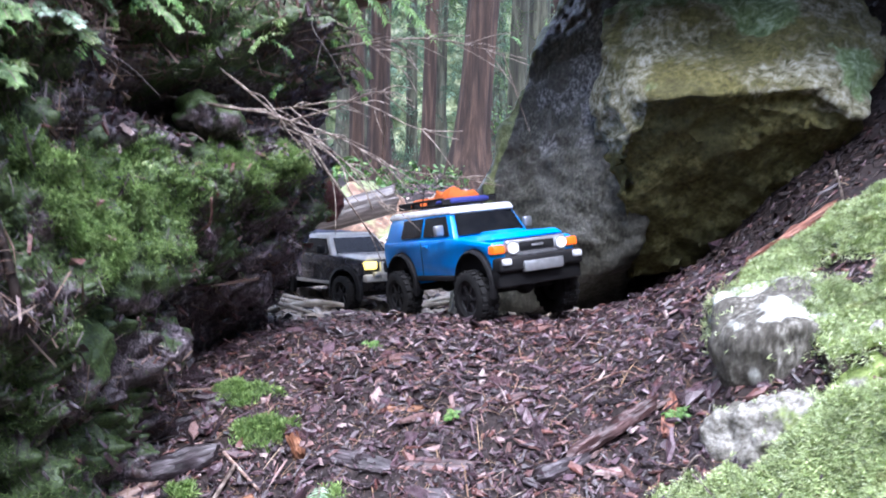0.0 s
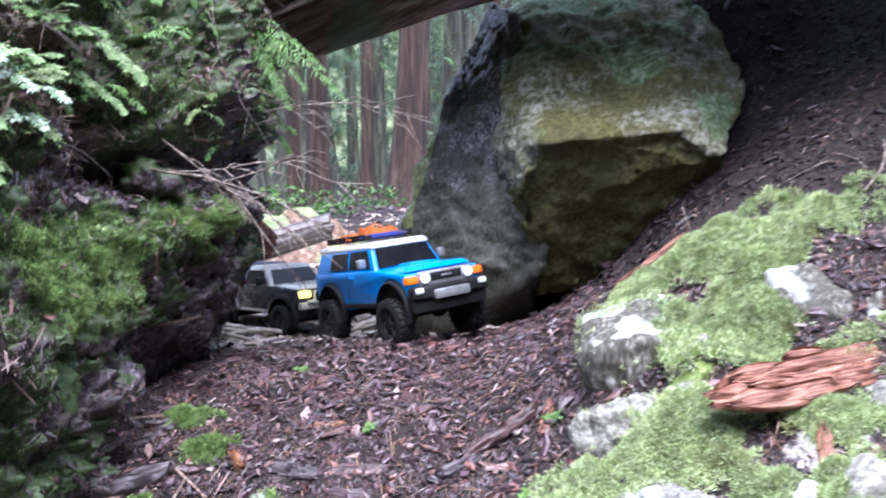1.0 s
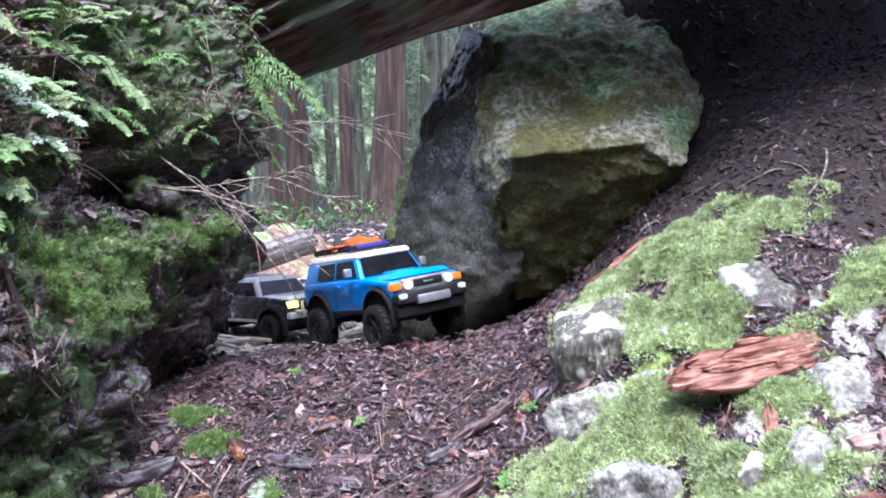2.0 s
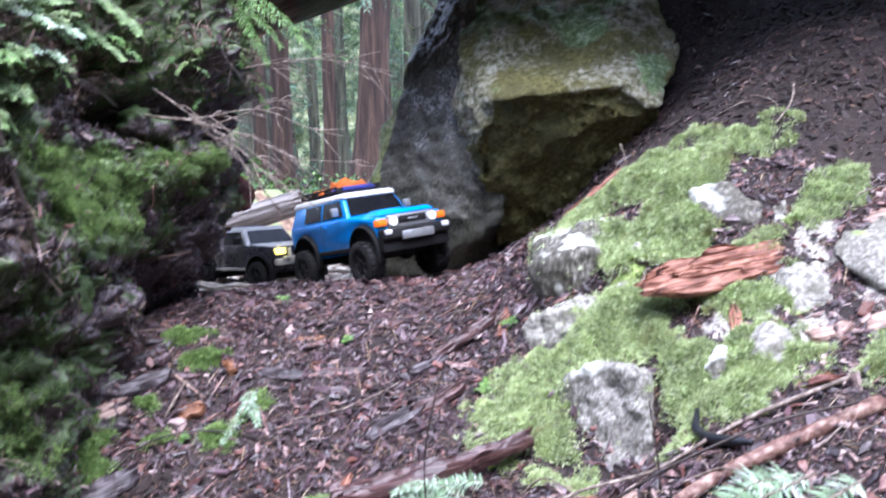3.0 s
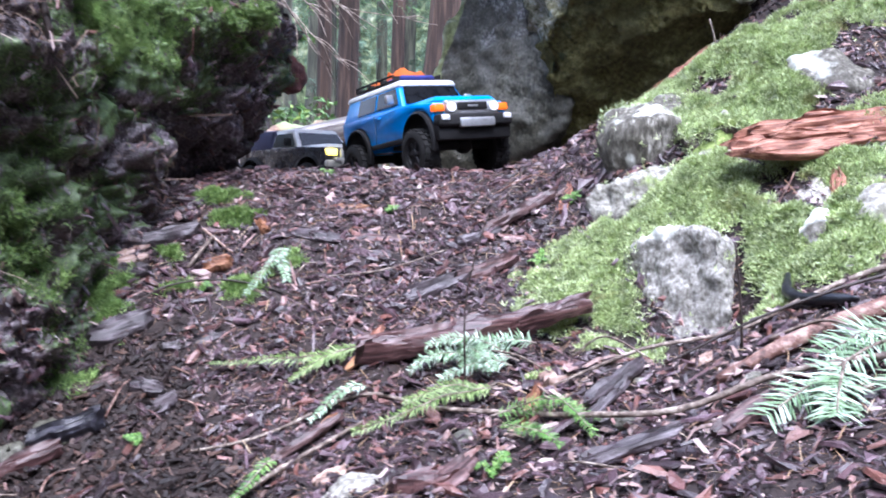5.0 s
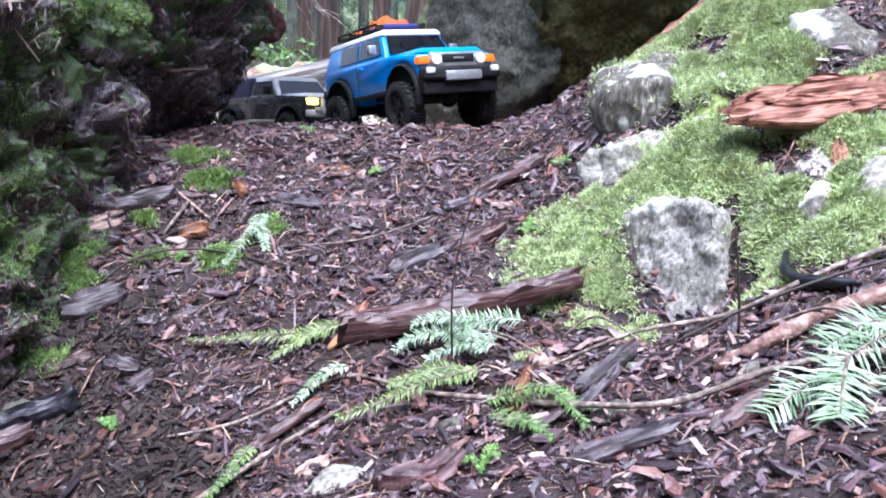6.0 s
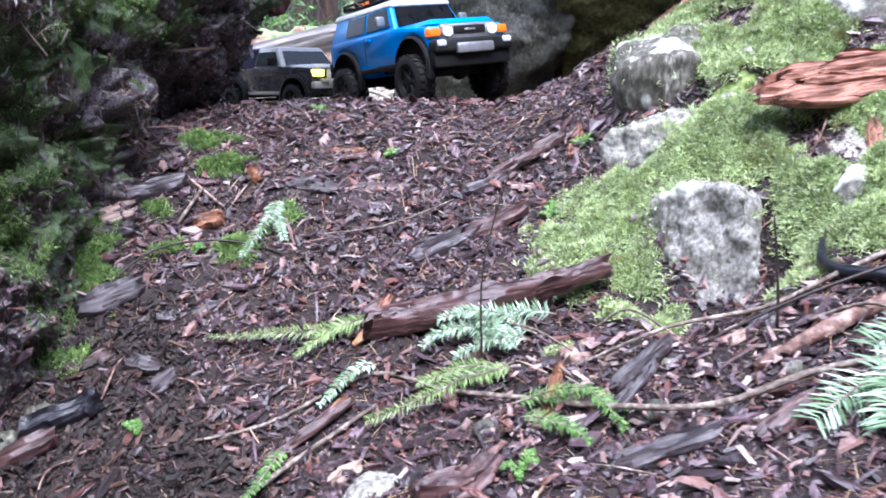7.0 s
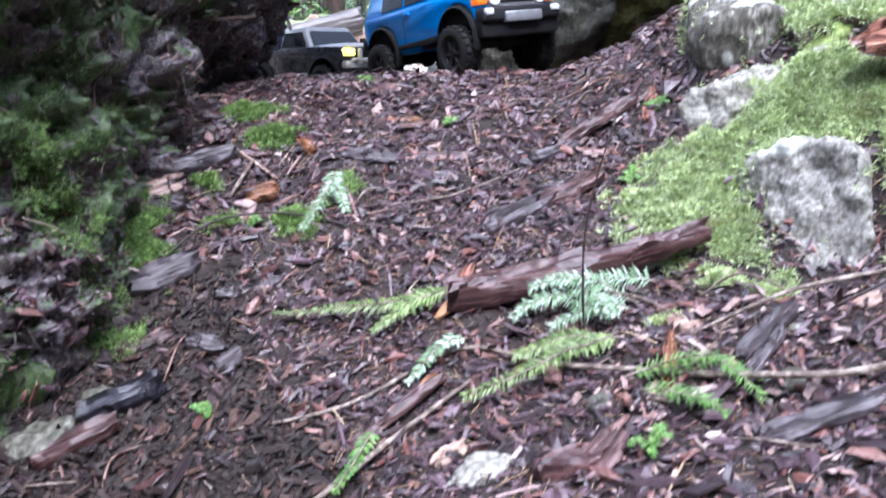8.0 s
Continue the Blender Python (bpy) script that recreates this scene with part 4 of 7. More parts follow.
for i, (x, y, r, lean, mat) in enumerate(TREES):
    base = float(lie(np.array([x]), np.array([y]))[0])
    red = mat is M_TRUNK
    tree = empty("tree", pose(0, 0, 0), "tall redwood with fibrous reddish-brown trunk" if red else "tall forest tree with grey mossy trunk", "tree", "trees of the forest behind")
    V, F = trunk(x, y, r, lean, mat, 70 + i)
    mesh_object("trunk", V, F, mat, parent=tree)
    # low drooping sprays of foliage on most trunks
    pos, rot, sc = [], [], []
    for b in range(4):
        h = rng.uniform(1.4, 4.5)
        a = rng.uniform(0, 6.28)
        p, q, s = leaf_cloud(rng, (x + lean[0] * h + math.cos(a) * 1.0, y + 0.6 + abs(math.sin(a)) * 0.9, base + h), (1.3, 0.8, 0.5), 110, 0.08, 0.4, 10)
        pos.append(p), rot.append(q), sc.append(s)
    v, f = scatter(SPRAY_T, np.concatenate(pos), np.concatenate(rot), np.concatenate(sc), rng)
    mesh_object("crown", v, f, M_LEAF_DARK if i % 3 else M_LEAF, smooth=False, parent=tree)

pos, rot, sc = [], [], []
for i in range(110):
    y = rng.uniform(11, 26)
    x = rng.uniform(-0.45, 0.65) * y * 0.55 + 0.15 * y * 0.2
    z = float(lie(np.array([x]), np.array([y]))[0]) + rng.uniform(0.0, 4.5)
    p, q, s = leaf_cloud(rng, (x, y, z), (0.9, 0.5, 0.55), 75, 0.1, 0.4, 8)
    pos.append(p), rot.append(q), sc.append(s)
v, f = scatter(SPRAY_T, np.concatenate(pos), np.concatenate(rot), np.concatenate(sc), rng)
far_wood = mesh_object("far_woods", v, f, M_LEAF_DARK, smooth=False)
tagged(far_wood, "misty green conifer undergrowth deep in the forest", "foliage", kind="stuff")

shrub_spots = [(-0.02, 5.7, 0.2, 0.2, 320), (-0.28, 4.6, 0.3, 0.2, 500), (0.34, 6.6, 0.22, 0.16, 260), (-0.55, 4.2, 0.3, 0.25, 500), (1.15, 7.2, 0.45, 0.55, 650), (-0.95, 4.8, 0.4, 0.4, 600)]
for (x, y, w, h, n) in shrub_spots:
    z = float(lie(np.array([x]), np.array([y]))[0])
    p, q, s = leaf_cloud(rng, (x, y, z + h * 0.45), (w, w * 0.7, h * 0.7), n, 0.021, 0.7, 16)
    v, f = scatter(LEAF_T, p, q, s, rng)
    bush = empty("bush", pose(0, 0, 0), "low leafy green shrub on the forest floor", "bush", "forest floor shrubs")
    mesh_object("foliage", v, f, M_LEAF, smooth=False, parent=bush)
    stems = []
    for k in range(5):
        a = rng.uniform(0, 6.28)
        stems.append(tube([(x, y, z - 0.05), (x + 0.1 * w * math.cos(a), y, z + h * 0.4), (x + 0.35 * w * math.cos(a), y + 0.2 * w * math.sin(a), z + h * 0.8)], [0.008, 0.006, 0.003], 5))
    mesh_object("stem", *join(stems), M_TWIG, parent=bush)

# distance behind the last trees: sheet glowing as pale green daylight under the canopy
m = bpy.data.materials.new("forest_distance_glow")
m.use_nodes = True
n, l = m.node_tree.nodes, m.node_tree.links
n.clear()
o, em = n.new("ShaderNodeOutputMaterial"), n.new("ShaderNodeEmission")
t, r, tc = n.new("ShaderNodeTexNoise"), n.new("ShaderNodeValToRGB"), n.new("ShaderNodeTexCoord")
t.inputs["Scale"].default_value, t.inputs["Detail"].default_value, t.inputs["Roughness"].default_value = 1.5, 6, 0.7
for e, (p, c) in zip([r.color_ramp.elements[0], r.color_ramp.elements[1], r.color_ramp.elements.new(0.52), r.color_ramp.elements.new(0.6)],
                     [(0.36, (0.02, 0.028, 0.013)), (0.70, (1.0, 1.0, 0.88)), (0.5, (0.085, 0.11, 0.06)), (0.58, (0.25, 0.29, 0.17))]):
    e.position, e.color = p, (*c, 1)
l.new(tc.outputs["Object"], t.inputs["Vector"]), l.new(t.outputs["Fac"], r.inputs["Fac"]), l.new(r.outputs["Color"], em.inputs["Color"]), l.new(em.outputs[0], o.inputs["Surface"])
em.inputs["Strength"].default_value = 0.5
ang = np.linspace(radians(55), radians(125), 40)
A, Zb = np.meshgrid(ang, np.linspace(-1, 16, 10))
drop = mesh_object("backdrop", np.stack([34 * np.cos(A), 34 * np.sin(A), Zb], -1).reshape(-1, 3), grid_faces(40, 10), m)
tagged(drop, "glowing backdrop painted as hazy green forest far away", "backdrop", kind="structure")

# the sawn log lying behind the rise
V, F = log_mesh((-0.72, 3.25, 0.24), (-0.04, 3.42, 0.425), 0.066, 0.06, 60, 60, wob=0.005, seed=66, ridges=7, ragged=0.03)
small_log = log_thing("log", (-0.72, 3.25, 0.24), (-0.04, 3.42, 0.425), V, F, material("pale_grey_log_bark", [(0.34, (0.03, 0.024, 0.021)), (0.5, (0.085, 0.071, 0.066)), (0.66, (0.21, 0.19, 0.18))], 70, 0.36, 0.15, 1.0, stretch=(0.1, 1, 1), spec=0.7))
tagged(small_log, "weathered grey log lying on the forest floor", "log")
M_HUMMOCK = material("mossy_brown_hummock", [(0.3, (0.05, 0.03, 0.02)), (0.5, (0.2, 0.12, 0.08)), (0.7, (0.42, 0.3, 0.22))], 30, 0.8, 0.1, 0.8, mask="moss", mask_stops=[(0.3, (0.08, 0.12, 0.04)), (0.7, (0.35, 0.42, 0.2))], mask_scale=10)
mound = hull_rock("soil_hummock", [(-0.5, 3.7, 0.2), (0.05, 3.75, 0.2), (-0.45, 4.0, 0.42), (-0.05, 4.0, 0.44), (-0.25, 4.5, 0.48), (-0.7, 4.3, 0.3), (0.2, 4.4, 0.3)], M_HUMMOCK, cuts=4, rough=0.05, fine=0.02, scale=5, seed=9,
                  moss=lambda V, N: np.clip(0.45 + 0.6 * fbm(V, 6, 3, 5), 0, 1))
tagged(mound, "brown mossy hummock behind the log", "hummock", kind="structure")

# unseen forest wall added round the camera's back and sides, blocking low sky light
M_EDGE = material("forest_light_blocker", [(0.3, (0.012, 0.018, 0.008)), (0.5, (0.035, 0.05, 0.022)), (0.7, (0.09, 0.11, 0.05))], 1.3, 0.9, 0.05, 0.0)
ang = np.linspace(radians(128), radians(412), 90)
A, Zb = np.meshgrid(ang, np.linspace(-1.5, 4.5, 24))
rr = 5.5 + 0.9 * fbm(np.stack([np.cos(A) * 5, np.sin(A) * 5, Zb], -1), 0.9, 3, 3) + 0.12 * np.clip(Zb - 3.2, 0, 9)
edge = mesh_object("forest_edge", np.stack([rr * np.cos(A), 0.5 + rr * np.sin(A), Zb], -1).reshape(-1, 3), grid_faces(90, 24), M_EDGE)
tagged(edge, "unseen dark green wall round the hollow, added to block low sky light", "forest", kind="structure")

# ---------------------------------------------------------------- ground cover, joined
rng = np.random.default_rng(3)
CHIPS = [crumb_template(rng, th) for th in (0.1, 0.14, 0.18, 0.12, 0.22, 0.16, 0.13, 0.2)]
FLAT_CHIPS = [chip_template(rng, s, th, cu) for s, th, cu in ((5, 0.10, 0.1), (5, 0.13, 0.25), (6, 0.09, 0.35), (6, 0.11, 0.05))]


def sow(n, x0, x1, y0, y1, keep):
    x, y = rng.uniform(x0, x1, n), rng.uniform(y0, y1, n)
    k = keep(x, y)
    return x[k], y[k]


def litter(name, n, box, size, keep, label, mat, templates=None, tilt=0.35, aspect=(1, 1, 1), lift=0.3):
    x, y = sow(n, *box, keep)
    z = ground_z(x, y)
    sc = size[0] * np.minimum(np.exp(rng.normal(0, size[1], len(x))), 2.8)
    pos = np.c_[x, y, z + sc * lift * rng.uniform(0, 1, len(x))]
    v, f = scatter(templates or CHIPS, pos, frames_from(ground_normal(x, y), rng, tilt), sc[:, None] * np.array([aspect]) * rng.uniform(0.7, 1.3, (len(x), 3)), rng)
    ob = mesh_object(name, v, f, mat, smooth=False)
    return tagged(ob, label, "litter", kind="stuff")


# slope under the log and wet bank foot, both toned dark for shade
def shade_zone(x, y):
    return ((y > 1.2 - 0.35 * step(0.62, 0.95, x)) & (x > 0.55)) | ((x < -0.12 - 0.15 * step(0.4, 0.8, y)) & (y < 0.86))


# keeps most lighter litter out of the shade-toned zone
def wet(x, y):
    return bare(x, y) & ~(shade_zone(x, y) & (rng.random(len(x)) < 0.92))


def bare(x, y):
    return (moss_cover(x, y) < 0.35 + 0.4 * rng.random(len(x)) ** 3) & (pale_cover(x, y) < 0.3 + 0.7 * rng.random(len(x)) ** 1.5) & (x > -0.62 - 0.1 * (y < 0.8))


litter("bark_litter", 74000, (-0.6, 1.2, 0.1, 1.7), (0.0043, 0.55), wet, "wet purple-brown bark flakes and duff covering the slope", M_CHIP, lift=0.9)
litter("bark_flakes", 9500, (-0.55, 1.25, 0.1, 1.7), (0.0088, 0.5), wet, "larger wet bark flakes scattered over the duff", M_CHIP, FLAT_CHIPS, tilt=0.3, lift=0.5)
NEEDLES = [(np.array([[-1, -0.03, 0], [-1, 0.03, 0], [0.1, 0.03, 0.12 + b], [0.1, -0.03, 0.12 + b], [1, 0, b * 2]]), [(0, 2, 1), (0, 3, 2), (3, 4, 2)]) for b in (-0.1, 0.05, 0.15)]
litter("needle_litter", 17000, (-0.6, 1.25, 0.05, 1.75), (0.0105, 0.35), wet, "dead brown conifer needles and fine twigs in the duff", M_NEEDLE, NEEDLES, tilt=0.3, lift=0.25)
litter("slope_litter", 26000, (0.5, 1.9, 0.9, 2.4), (0.0068, 0.5), lambda x, y: shade_zone(x, y - 0.2 * rng.random(len(x))), "bark crumbs darkened for shade on the steep slope behind the boulder", M_CHIP_DARK)
STRANDS = [(np.array([[-1, -0.05, 0], [-1, 0.06, 0], [0.1, 0.075, 0.12 + b], [0.1, -0.06, 0.12 + b], [1, 0.02, b * 2]]), [(0, 2, 1), (0, 3, 2), (3, 4, 2)]) for b in (-0.1, 0.05, 0.15)]
litter("damp_foot_litter", 21000, (-0.62, -0.1, 0.1, 0.85), (0.0048, 0.5), lambda x, y: bare(x, y) & shade_zone(x, y - 0.1 * rng.random(len(x))), "wet bark crumbs darkened for shade at the foot of the bank", M_CHIP_DARK, lift=0.8)
litter("bark_strands", 13000, (-0.6, 1.2, 0.1, 1.6), (0.0085, 0.5), wet, "dark fibrous bark shreds tangled in the duff", M_CHIP, STRANDS, tilt=0.28, lift=0.5)
litter("pale_flakes", 560, (0.08, 0.8, 0.28, 0.62), (0.0072, 0.45), bare, "pale pinkish bark flakes among the sticks", M_PALE_FLAKE, tilt=0.3, lift=0.7)
litter("outer_litter", 12000, (-3.6, 4.0, -3.5, 2.6), (0.027, 0.45), lambda x, y: (x < -0.9) | (y < 0.1) | ((x > 1.2) & (y < 0.9 - 0.4 * (x < 1.8))), "brown bark and leaf litter over the wood's floor", M_CHIP, tilt=0.25)
litter("moss_crumbs", 60000, (0.2, 1.0, 0.4, 1.3), (0.003, 0.4), lambda x, y: (moss_cover(x, y) > 0.4) & (rng.random(len(x)) < 0.1), "bark crumbs fallen on the moss", M_CHIP, lift=3.5)
def trail(x, y):
    return (x < 0.45 + 0.7 * step(3.0, 4.5, y)) & (rng.random(len(x)) < (1 - step(0.5, 1.3, np.abs(x + 0.05 - 0.05 * y))) * (1 - step(3.6, 5.6, y)))


litter("far_leaf_litter", 30000, (-1.5, 1.7, 1.75, 7.0), (0.022, 0.4), lambda x, y: trail(x, y), "dead leaves toned pale for daylight on the trail behind the rise", M_PALE_LEAF, tilt=0.3)
litter("far_bark_litter", 5000, (-1.2, 1.2, 1.7, 6.0), (0.016, 0.5), lambda x, y: x < 1.2 - 0.3 * rng.random(len(x)), "brown bark bits on the trail behind the rise", M_CHIP, tilt=0.3)

# bright moss on the stones and soil
TUFT = [blade_template(3, 1.15, 1.4, 0.13, rng) for _ in range(6)]
x, y = sow(1100000, -0.62, 1.0, 0.35, 1.45, lambda x, y: moss_cover(x, y) > 0.14 + 0.6 * rng.random(len(x)) ** 0.7)
x, y = x[:98000], y[:98000]
left = x < -0.05
for side, mat, name, label in ((~left, M_MOSS, "bright_moss", "bright yellow-green feathery moss over stones and soil"), (left, M_MOSS_BANK, "green_moss", "low green moss growing in the duff")):
    a, b = x[side], y[side]
    ga = ground_z(a, b)
    pos = np.c_[a, b, ga + moss_rise(a, b, ga, moss_cover(a, b))]
    v, f = scatter(TUFT, pos, frames_from(ground_normal(a, b), rng, 0.35), rng.uniform(0.0035, 0.0082, (len(a), 1)) * np.ones((1, 3)), rng)
    tagged(mesh_object(name, v, f, mat, smooth=False), label, "moss", kind="stuff")

# moss on the bank
TUFT_FINE = [blade_template(3, 1.0, 1.35, 0.085, rng) for _ in range(6)]
shown = (BP[:, 1] > 0.3) & (BP[:, 1] < 1.9) & (BP[:, 2] > -0.1) & (BP[:, 2] < 1.2)
shown = shown * (1 + 1.5 * (BP[:, 1] < 0.95) + 1.2 * ((BP[:, 1] < 0.9) & (BP[:, 2] < 0.34)))
tufty = np.clip(0.35 + 1.6 * fbm(BP, 42, 2, 91), 0, 1)
w = np.clip(moss_b - 0.35, 0, 1) * shown * (1 - 0.9 * step(0.35, 0.7, grey_b)) * tufty
pick = rng.choice(len(BP), 64000, p=w / w.sum())
pos = BP[pick] + rng.normal(0, 0.004, (len(pick), 3))
v, f = scatter(TUFT_FINE, pos, frames_from(bn[pick] + np.array([0, 0, 0.3]), rng, 0.4), rng.uniform(0.0028, 0.0062, (len(pick), 1)) * np.ones((1, 3)), rng)
tagged(mesh_object("bank_moss", v, f, M_MOSS_DEEP, smooth=False), "thick dark green moss hanging on the bank", "moss", kind="stuff")
w = np.clip(bright_b - 0.35, 0, 1) * shown * (1 - 0.8 * step(0.35, 0.7, grey_b)) * (0.3 + tufty)
pick = rng.choice(len(BP), 56000, p=w / w.sum())
v, f = scatter(TUFT_FINE, BP[pick] + rng.normal(0, 0.004, (len(pick), 3)), frames_from(bn[pick] * 0.8 + np.array([0, 0, -0.2]), rng, 0.45), rng.uniform(0.0035, 0.0075, (len(pick), 1)) * np.ones((1, 3)), rng)
tagged(mesh_object("bright_bank_moss", v, f, M_MOSS_BANK, smooth=False), "yellow-green moss cushions on the bank", "moss", kind="stuff")
# brown twiggy debris along the top of the bank and on its bare clods
w = (debris_b * (1 - 0.88 * foot) + 0.35 * np.clip(grey_b - 0.3, 0, 1)) * shown
pick = rng.choice(len(BP), 14000, p=w / w.sum())
v, f = scatter(CHIPS, BP[pick] + bn[pick] * 0.004, frames_from(bn[pick], rng, 0.5), (0.0046 * np.exp(rng.normal(0, 0.45, (len(pick), 1)))) * np.ones((1, 3)), rng)
tagged(mesh_object("bank_debris", v, f, M_DEBRIS, smooth=False), "brown leaf and bark debris along the top of the bank", "litter", kind="stuff")
pick = rng.choice(len(BP), 9000, p=w / w.sum())
v, f = scatter(NEEDLES, BP[pick] + bn[pick] * 0.006, frames_from(bn[pick], rng, 0.45), (0.016 * np.exp(rng.normal(0, 0.5, (len(pick), 1)))) * np.ones((1, 3)), rng)
tagged(mesh_object("bank_needles", v, f, M_DEBRIS, smooth=False), "fine dead twigs and needles tangled on the bank", "litter", kind="stuff")
# peat fibres hanging down the bare parts
w = (np.clip(grey_b - 0.25, 0, 1) + 0.12) * shown * (BP[:, 2] < 0.7)
pick = rng.choice(len(BP), 24000, p=w / w.sum())
zf = bn[pick] + rng.normal(0, 0.25, (len(pick), 3))
zf /= np.linalg.norm(zf, axis=1, keepdims=True)
xf = np.array([0.15, -0.1, -1.0]) + rng.normal(0, 0.4, (len(pick), 3))
xf = xf - (xf * zf).sum(1, keepdims=True) * zf
xf /= np.linalg.norm(xf, axis=1, keepdims=True)
v, f = scatter(STRANDS, BP[pick] + bn[pick] * 0.003, np.stack([xf, np.cross(zf, xf), zf], -1), (0.0062 * np.exp(rng.normal(0, 0.4, (len(pick), 1)))) * np.ones((1, 3)), rng)
tagged(mesh_object("bank_fibres", v, f, M_FIBRE, smooth=False), "purple-grey peat fibres hanging on the bare bank", "fibres", kind="stuff")
# duff and dead needles caught on the bank
w = np.clip(bn[:, 2] + 0.25, 0, 1) * (BP[:, 1] > 0.3) * (BP[:, 1] < 1.9) * (1 - 0.7 * moss_b) + 0.8 * foot * (BP[:, 1] > 0.3) * (bz > -0.25)
pick = rng.choice(len(BP), 15000, p=w / w.sum())
v, f = scatter(CHIPS, BP[pick] + bn[pick] * 0.004, frames_from(bn[pick], rng, 0.5), (0.006 * np.exp(rng.normal(0, 0.5, (len(pick), 1)))) * np.ones((1, 3)), rng)
tagged(mesh_object("bank_duff", v, f, M_CHIP, smooth=False), "bark crumbs and duff caught on the bank", "litter", kind="stuff")

# ---------------------------------------------------------------- the model cars (x ahead, y to the left, z up)
P_BLUE = plain("bright_blue_paint", (0.006, 0.29, 0.86), 0.3, coat=0.25, spec=0.3, dirt=0.9)
P_WHITE = plain("white_plastic", (0.78, 0.8, 0.82), 0.35)
P_BLACK = plain("black_plastic", (0.009, 0.009, 0.01), 0.55, spec=0.25)
P_TYRE = plain("black_rubber", (0.012, 0.012, 0.012), 0.75, spec=0.25)
P_SPOKE = plain("dark_grey_alloy", (0.05, 0.05, 0.055), 0.4, metal=0.5)
P_SILVER = plain("satin_silver", (0.55, 0.57, 0.6), 0.3, metal=0.7)
P_GLASS = plain("dark_tinted_window", (0.007, 0.008, 0.01), 0.18, coat=0.0, spec=0.22)
P_ORANGE = plain("orange_lens", (0.7, 0.12, 0.006), 0.2, glow=0.2)
P_LAMP = plain("lit_headlight", (0.9, 0.93, 0.97), 0.15, glow=0.22)
P_YELLOW = plain("yellow_lit_lamp", (1.0, 0.82, 0.12), 0.2, glow=0.6)
P_CARGO_O = plain("orange_fabric", (0.75, 0.16, 0.02), 0.8)
P_CARGO_B = plain("blue_fabric", (0.03, 0.04, 0.25), 0.8)
P_TRUCK = plain("dark_grey_paint", (0.022, 0.024, 0.034), 0.22, coat=0.5)
P_TAN = plain("pale_tan_paint", (0.55, 0.53, 0.48), 0.25, coat=0.5)
P_TARP = plain("navy_tarpaulin", (0.022, 0.026, 0.075), 0.5)


def rbox(c, s, bev=0.004, seg=2, taper=(1, 1), shift=0.0):
    """A box with rounded edges; its top may be narrower and shifted along x."""
    bm = bmesh.new()
    bmesh.ops.create_cube(bm, size=1.0)
    for v in bm.verts:
        up = v.co.z > 0
        v.co = Vector((c[0] + v.co.x * s[0] * (taper[0] if up else 1) + (shift if up else 0), c[1] + v.co.y * s[1] * (taper[1] if up else 1), c[2] + v.co.z * s[2]))
    if bev:
        bmesh.ops.bevel(bm, geom=bm.edges[:], offset=bev, segments=seg, affect="EDGES", profile=0.5)
    return bm


def prism(profile, half, bev=0.004, pinch=None):
    """A side profile (x, z) drawn out to both sides; pinch(z) narrows it."""
    bm = bmesh.new()
    a = [bm.verts.new((x, -half, z)) for x, z in profile]
    f = bm.faces.new(a)
    r = bmesh.ops.extrude_face_region(bm, geom=[f])
    for g in r["geom"]:
        if isinstance(g, bmesh.types.BMVert):
            g.co.y = half
    bmesh.ops.recalc_face_normals(bm, faces=bm.faces[:])
    if bev:
        rim = [e for e in bm.edges if abs(abs(e.verts[0].co.y) - half) < 1e-6 and abs(e.verts[0].co.y - e.verts[1].co.y) < 1e-6]
        bmesh.ops.bevel(bm, geom=rim, offset=bev, segments=2, affect="EDGES", profile=0.5)
    if pinch:
        for v in bm.verts:
            v.co.y *= pinch(v.co.z)
    return bm


def arch(cx, cz, r, a0=180, a1=0, n=10):
    return [(cx + r * math.cos(radians(a0 + (a1 - a0) * i / n)), cz + r * math.sin(radians(a0 + (a1 - a0) * i / n))) for i in range(n + 1)]


def panel(corners, thick=0.002):
    """A thin plate on four corners, thickened along its normal, with a soft rim."""
    bm = bmesh.new()
    vs = [bm.verts.new(c) for c in corners]
    f = bm.faces.new(vs)
    bm.normal_update()
    nrm = f.normal.copy()
    r = bmesh.ops.extrude_face_region(bm, geom=[f])
    for g in r["geom"]:
        if isinstance(g, bmesh.types.BMVert):
            g.co += nrm * thick
    bmesh.ops.recalc_face_normals(bm, faces=bm.faces[:])
    return bm


def lathe(profile, axis_y, centre, n=32):
    """A wheel-like body: profile of (radius, side) turned round the y axis."""
    bm = bmesh.new()
    rings = []
    for i in range(n):
        a = 2 * math.pi * i / n
        rings.append([bm.verts.new((centre[0] + r * math.cos(a), centre[1] + s * axis_y, centre[2] + r * math.sin(a))) for r, s in profile])
    for i in range(n):
        A, B = rings[i], rings[(i + 1) % n]
        for k in range(len(profile) - 1):
            bm.faces.new((A[k], A[k + 1], B[k + 1], B[k]))
    return bm


def disc_x(c, r, depth, n=24):
    """A round lamp looking along x."""
    bm = bmesh.new()
    bmesh.ops.create_cone(bm, cap_ends=True, segments=n, radius1=r, radius2=r * 0.85, depth=depth, matrix=Matrix.Translation(c) @ Matrix.Rotation(radians(90), 4, "Y"))
    return bm


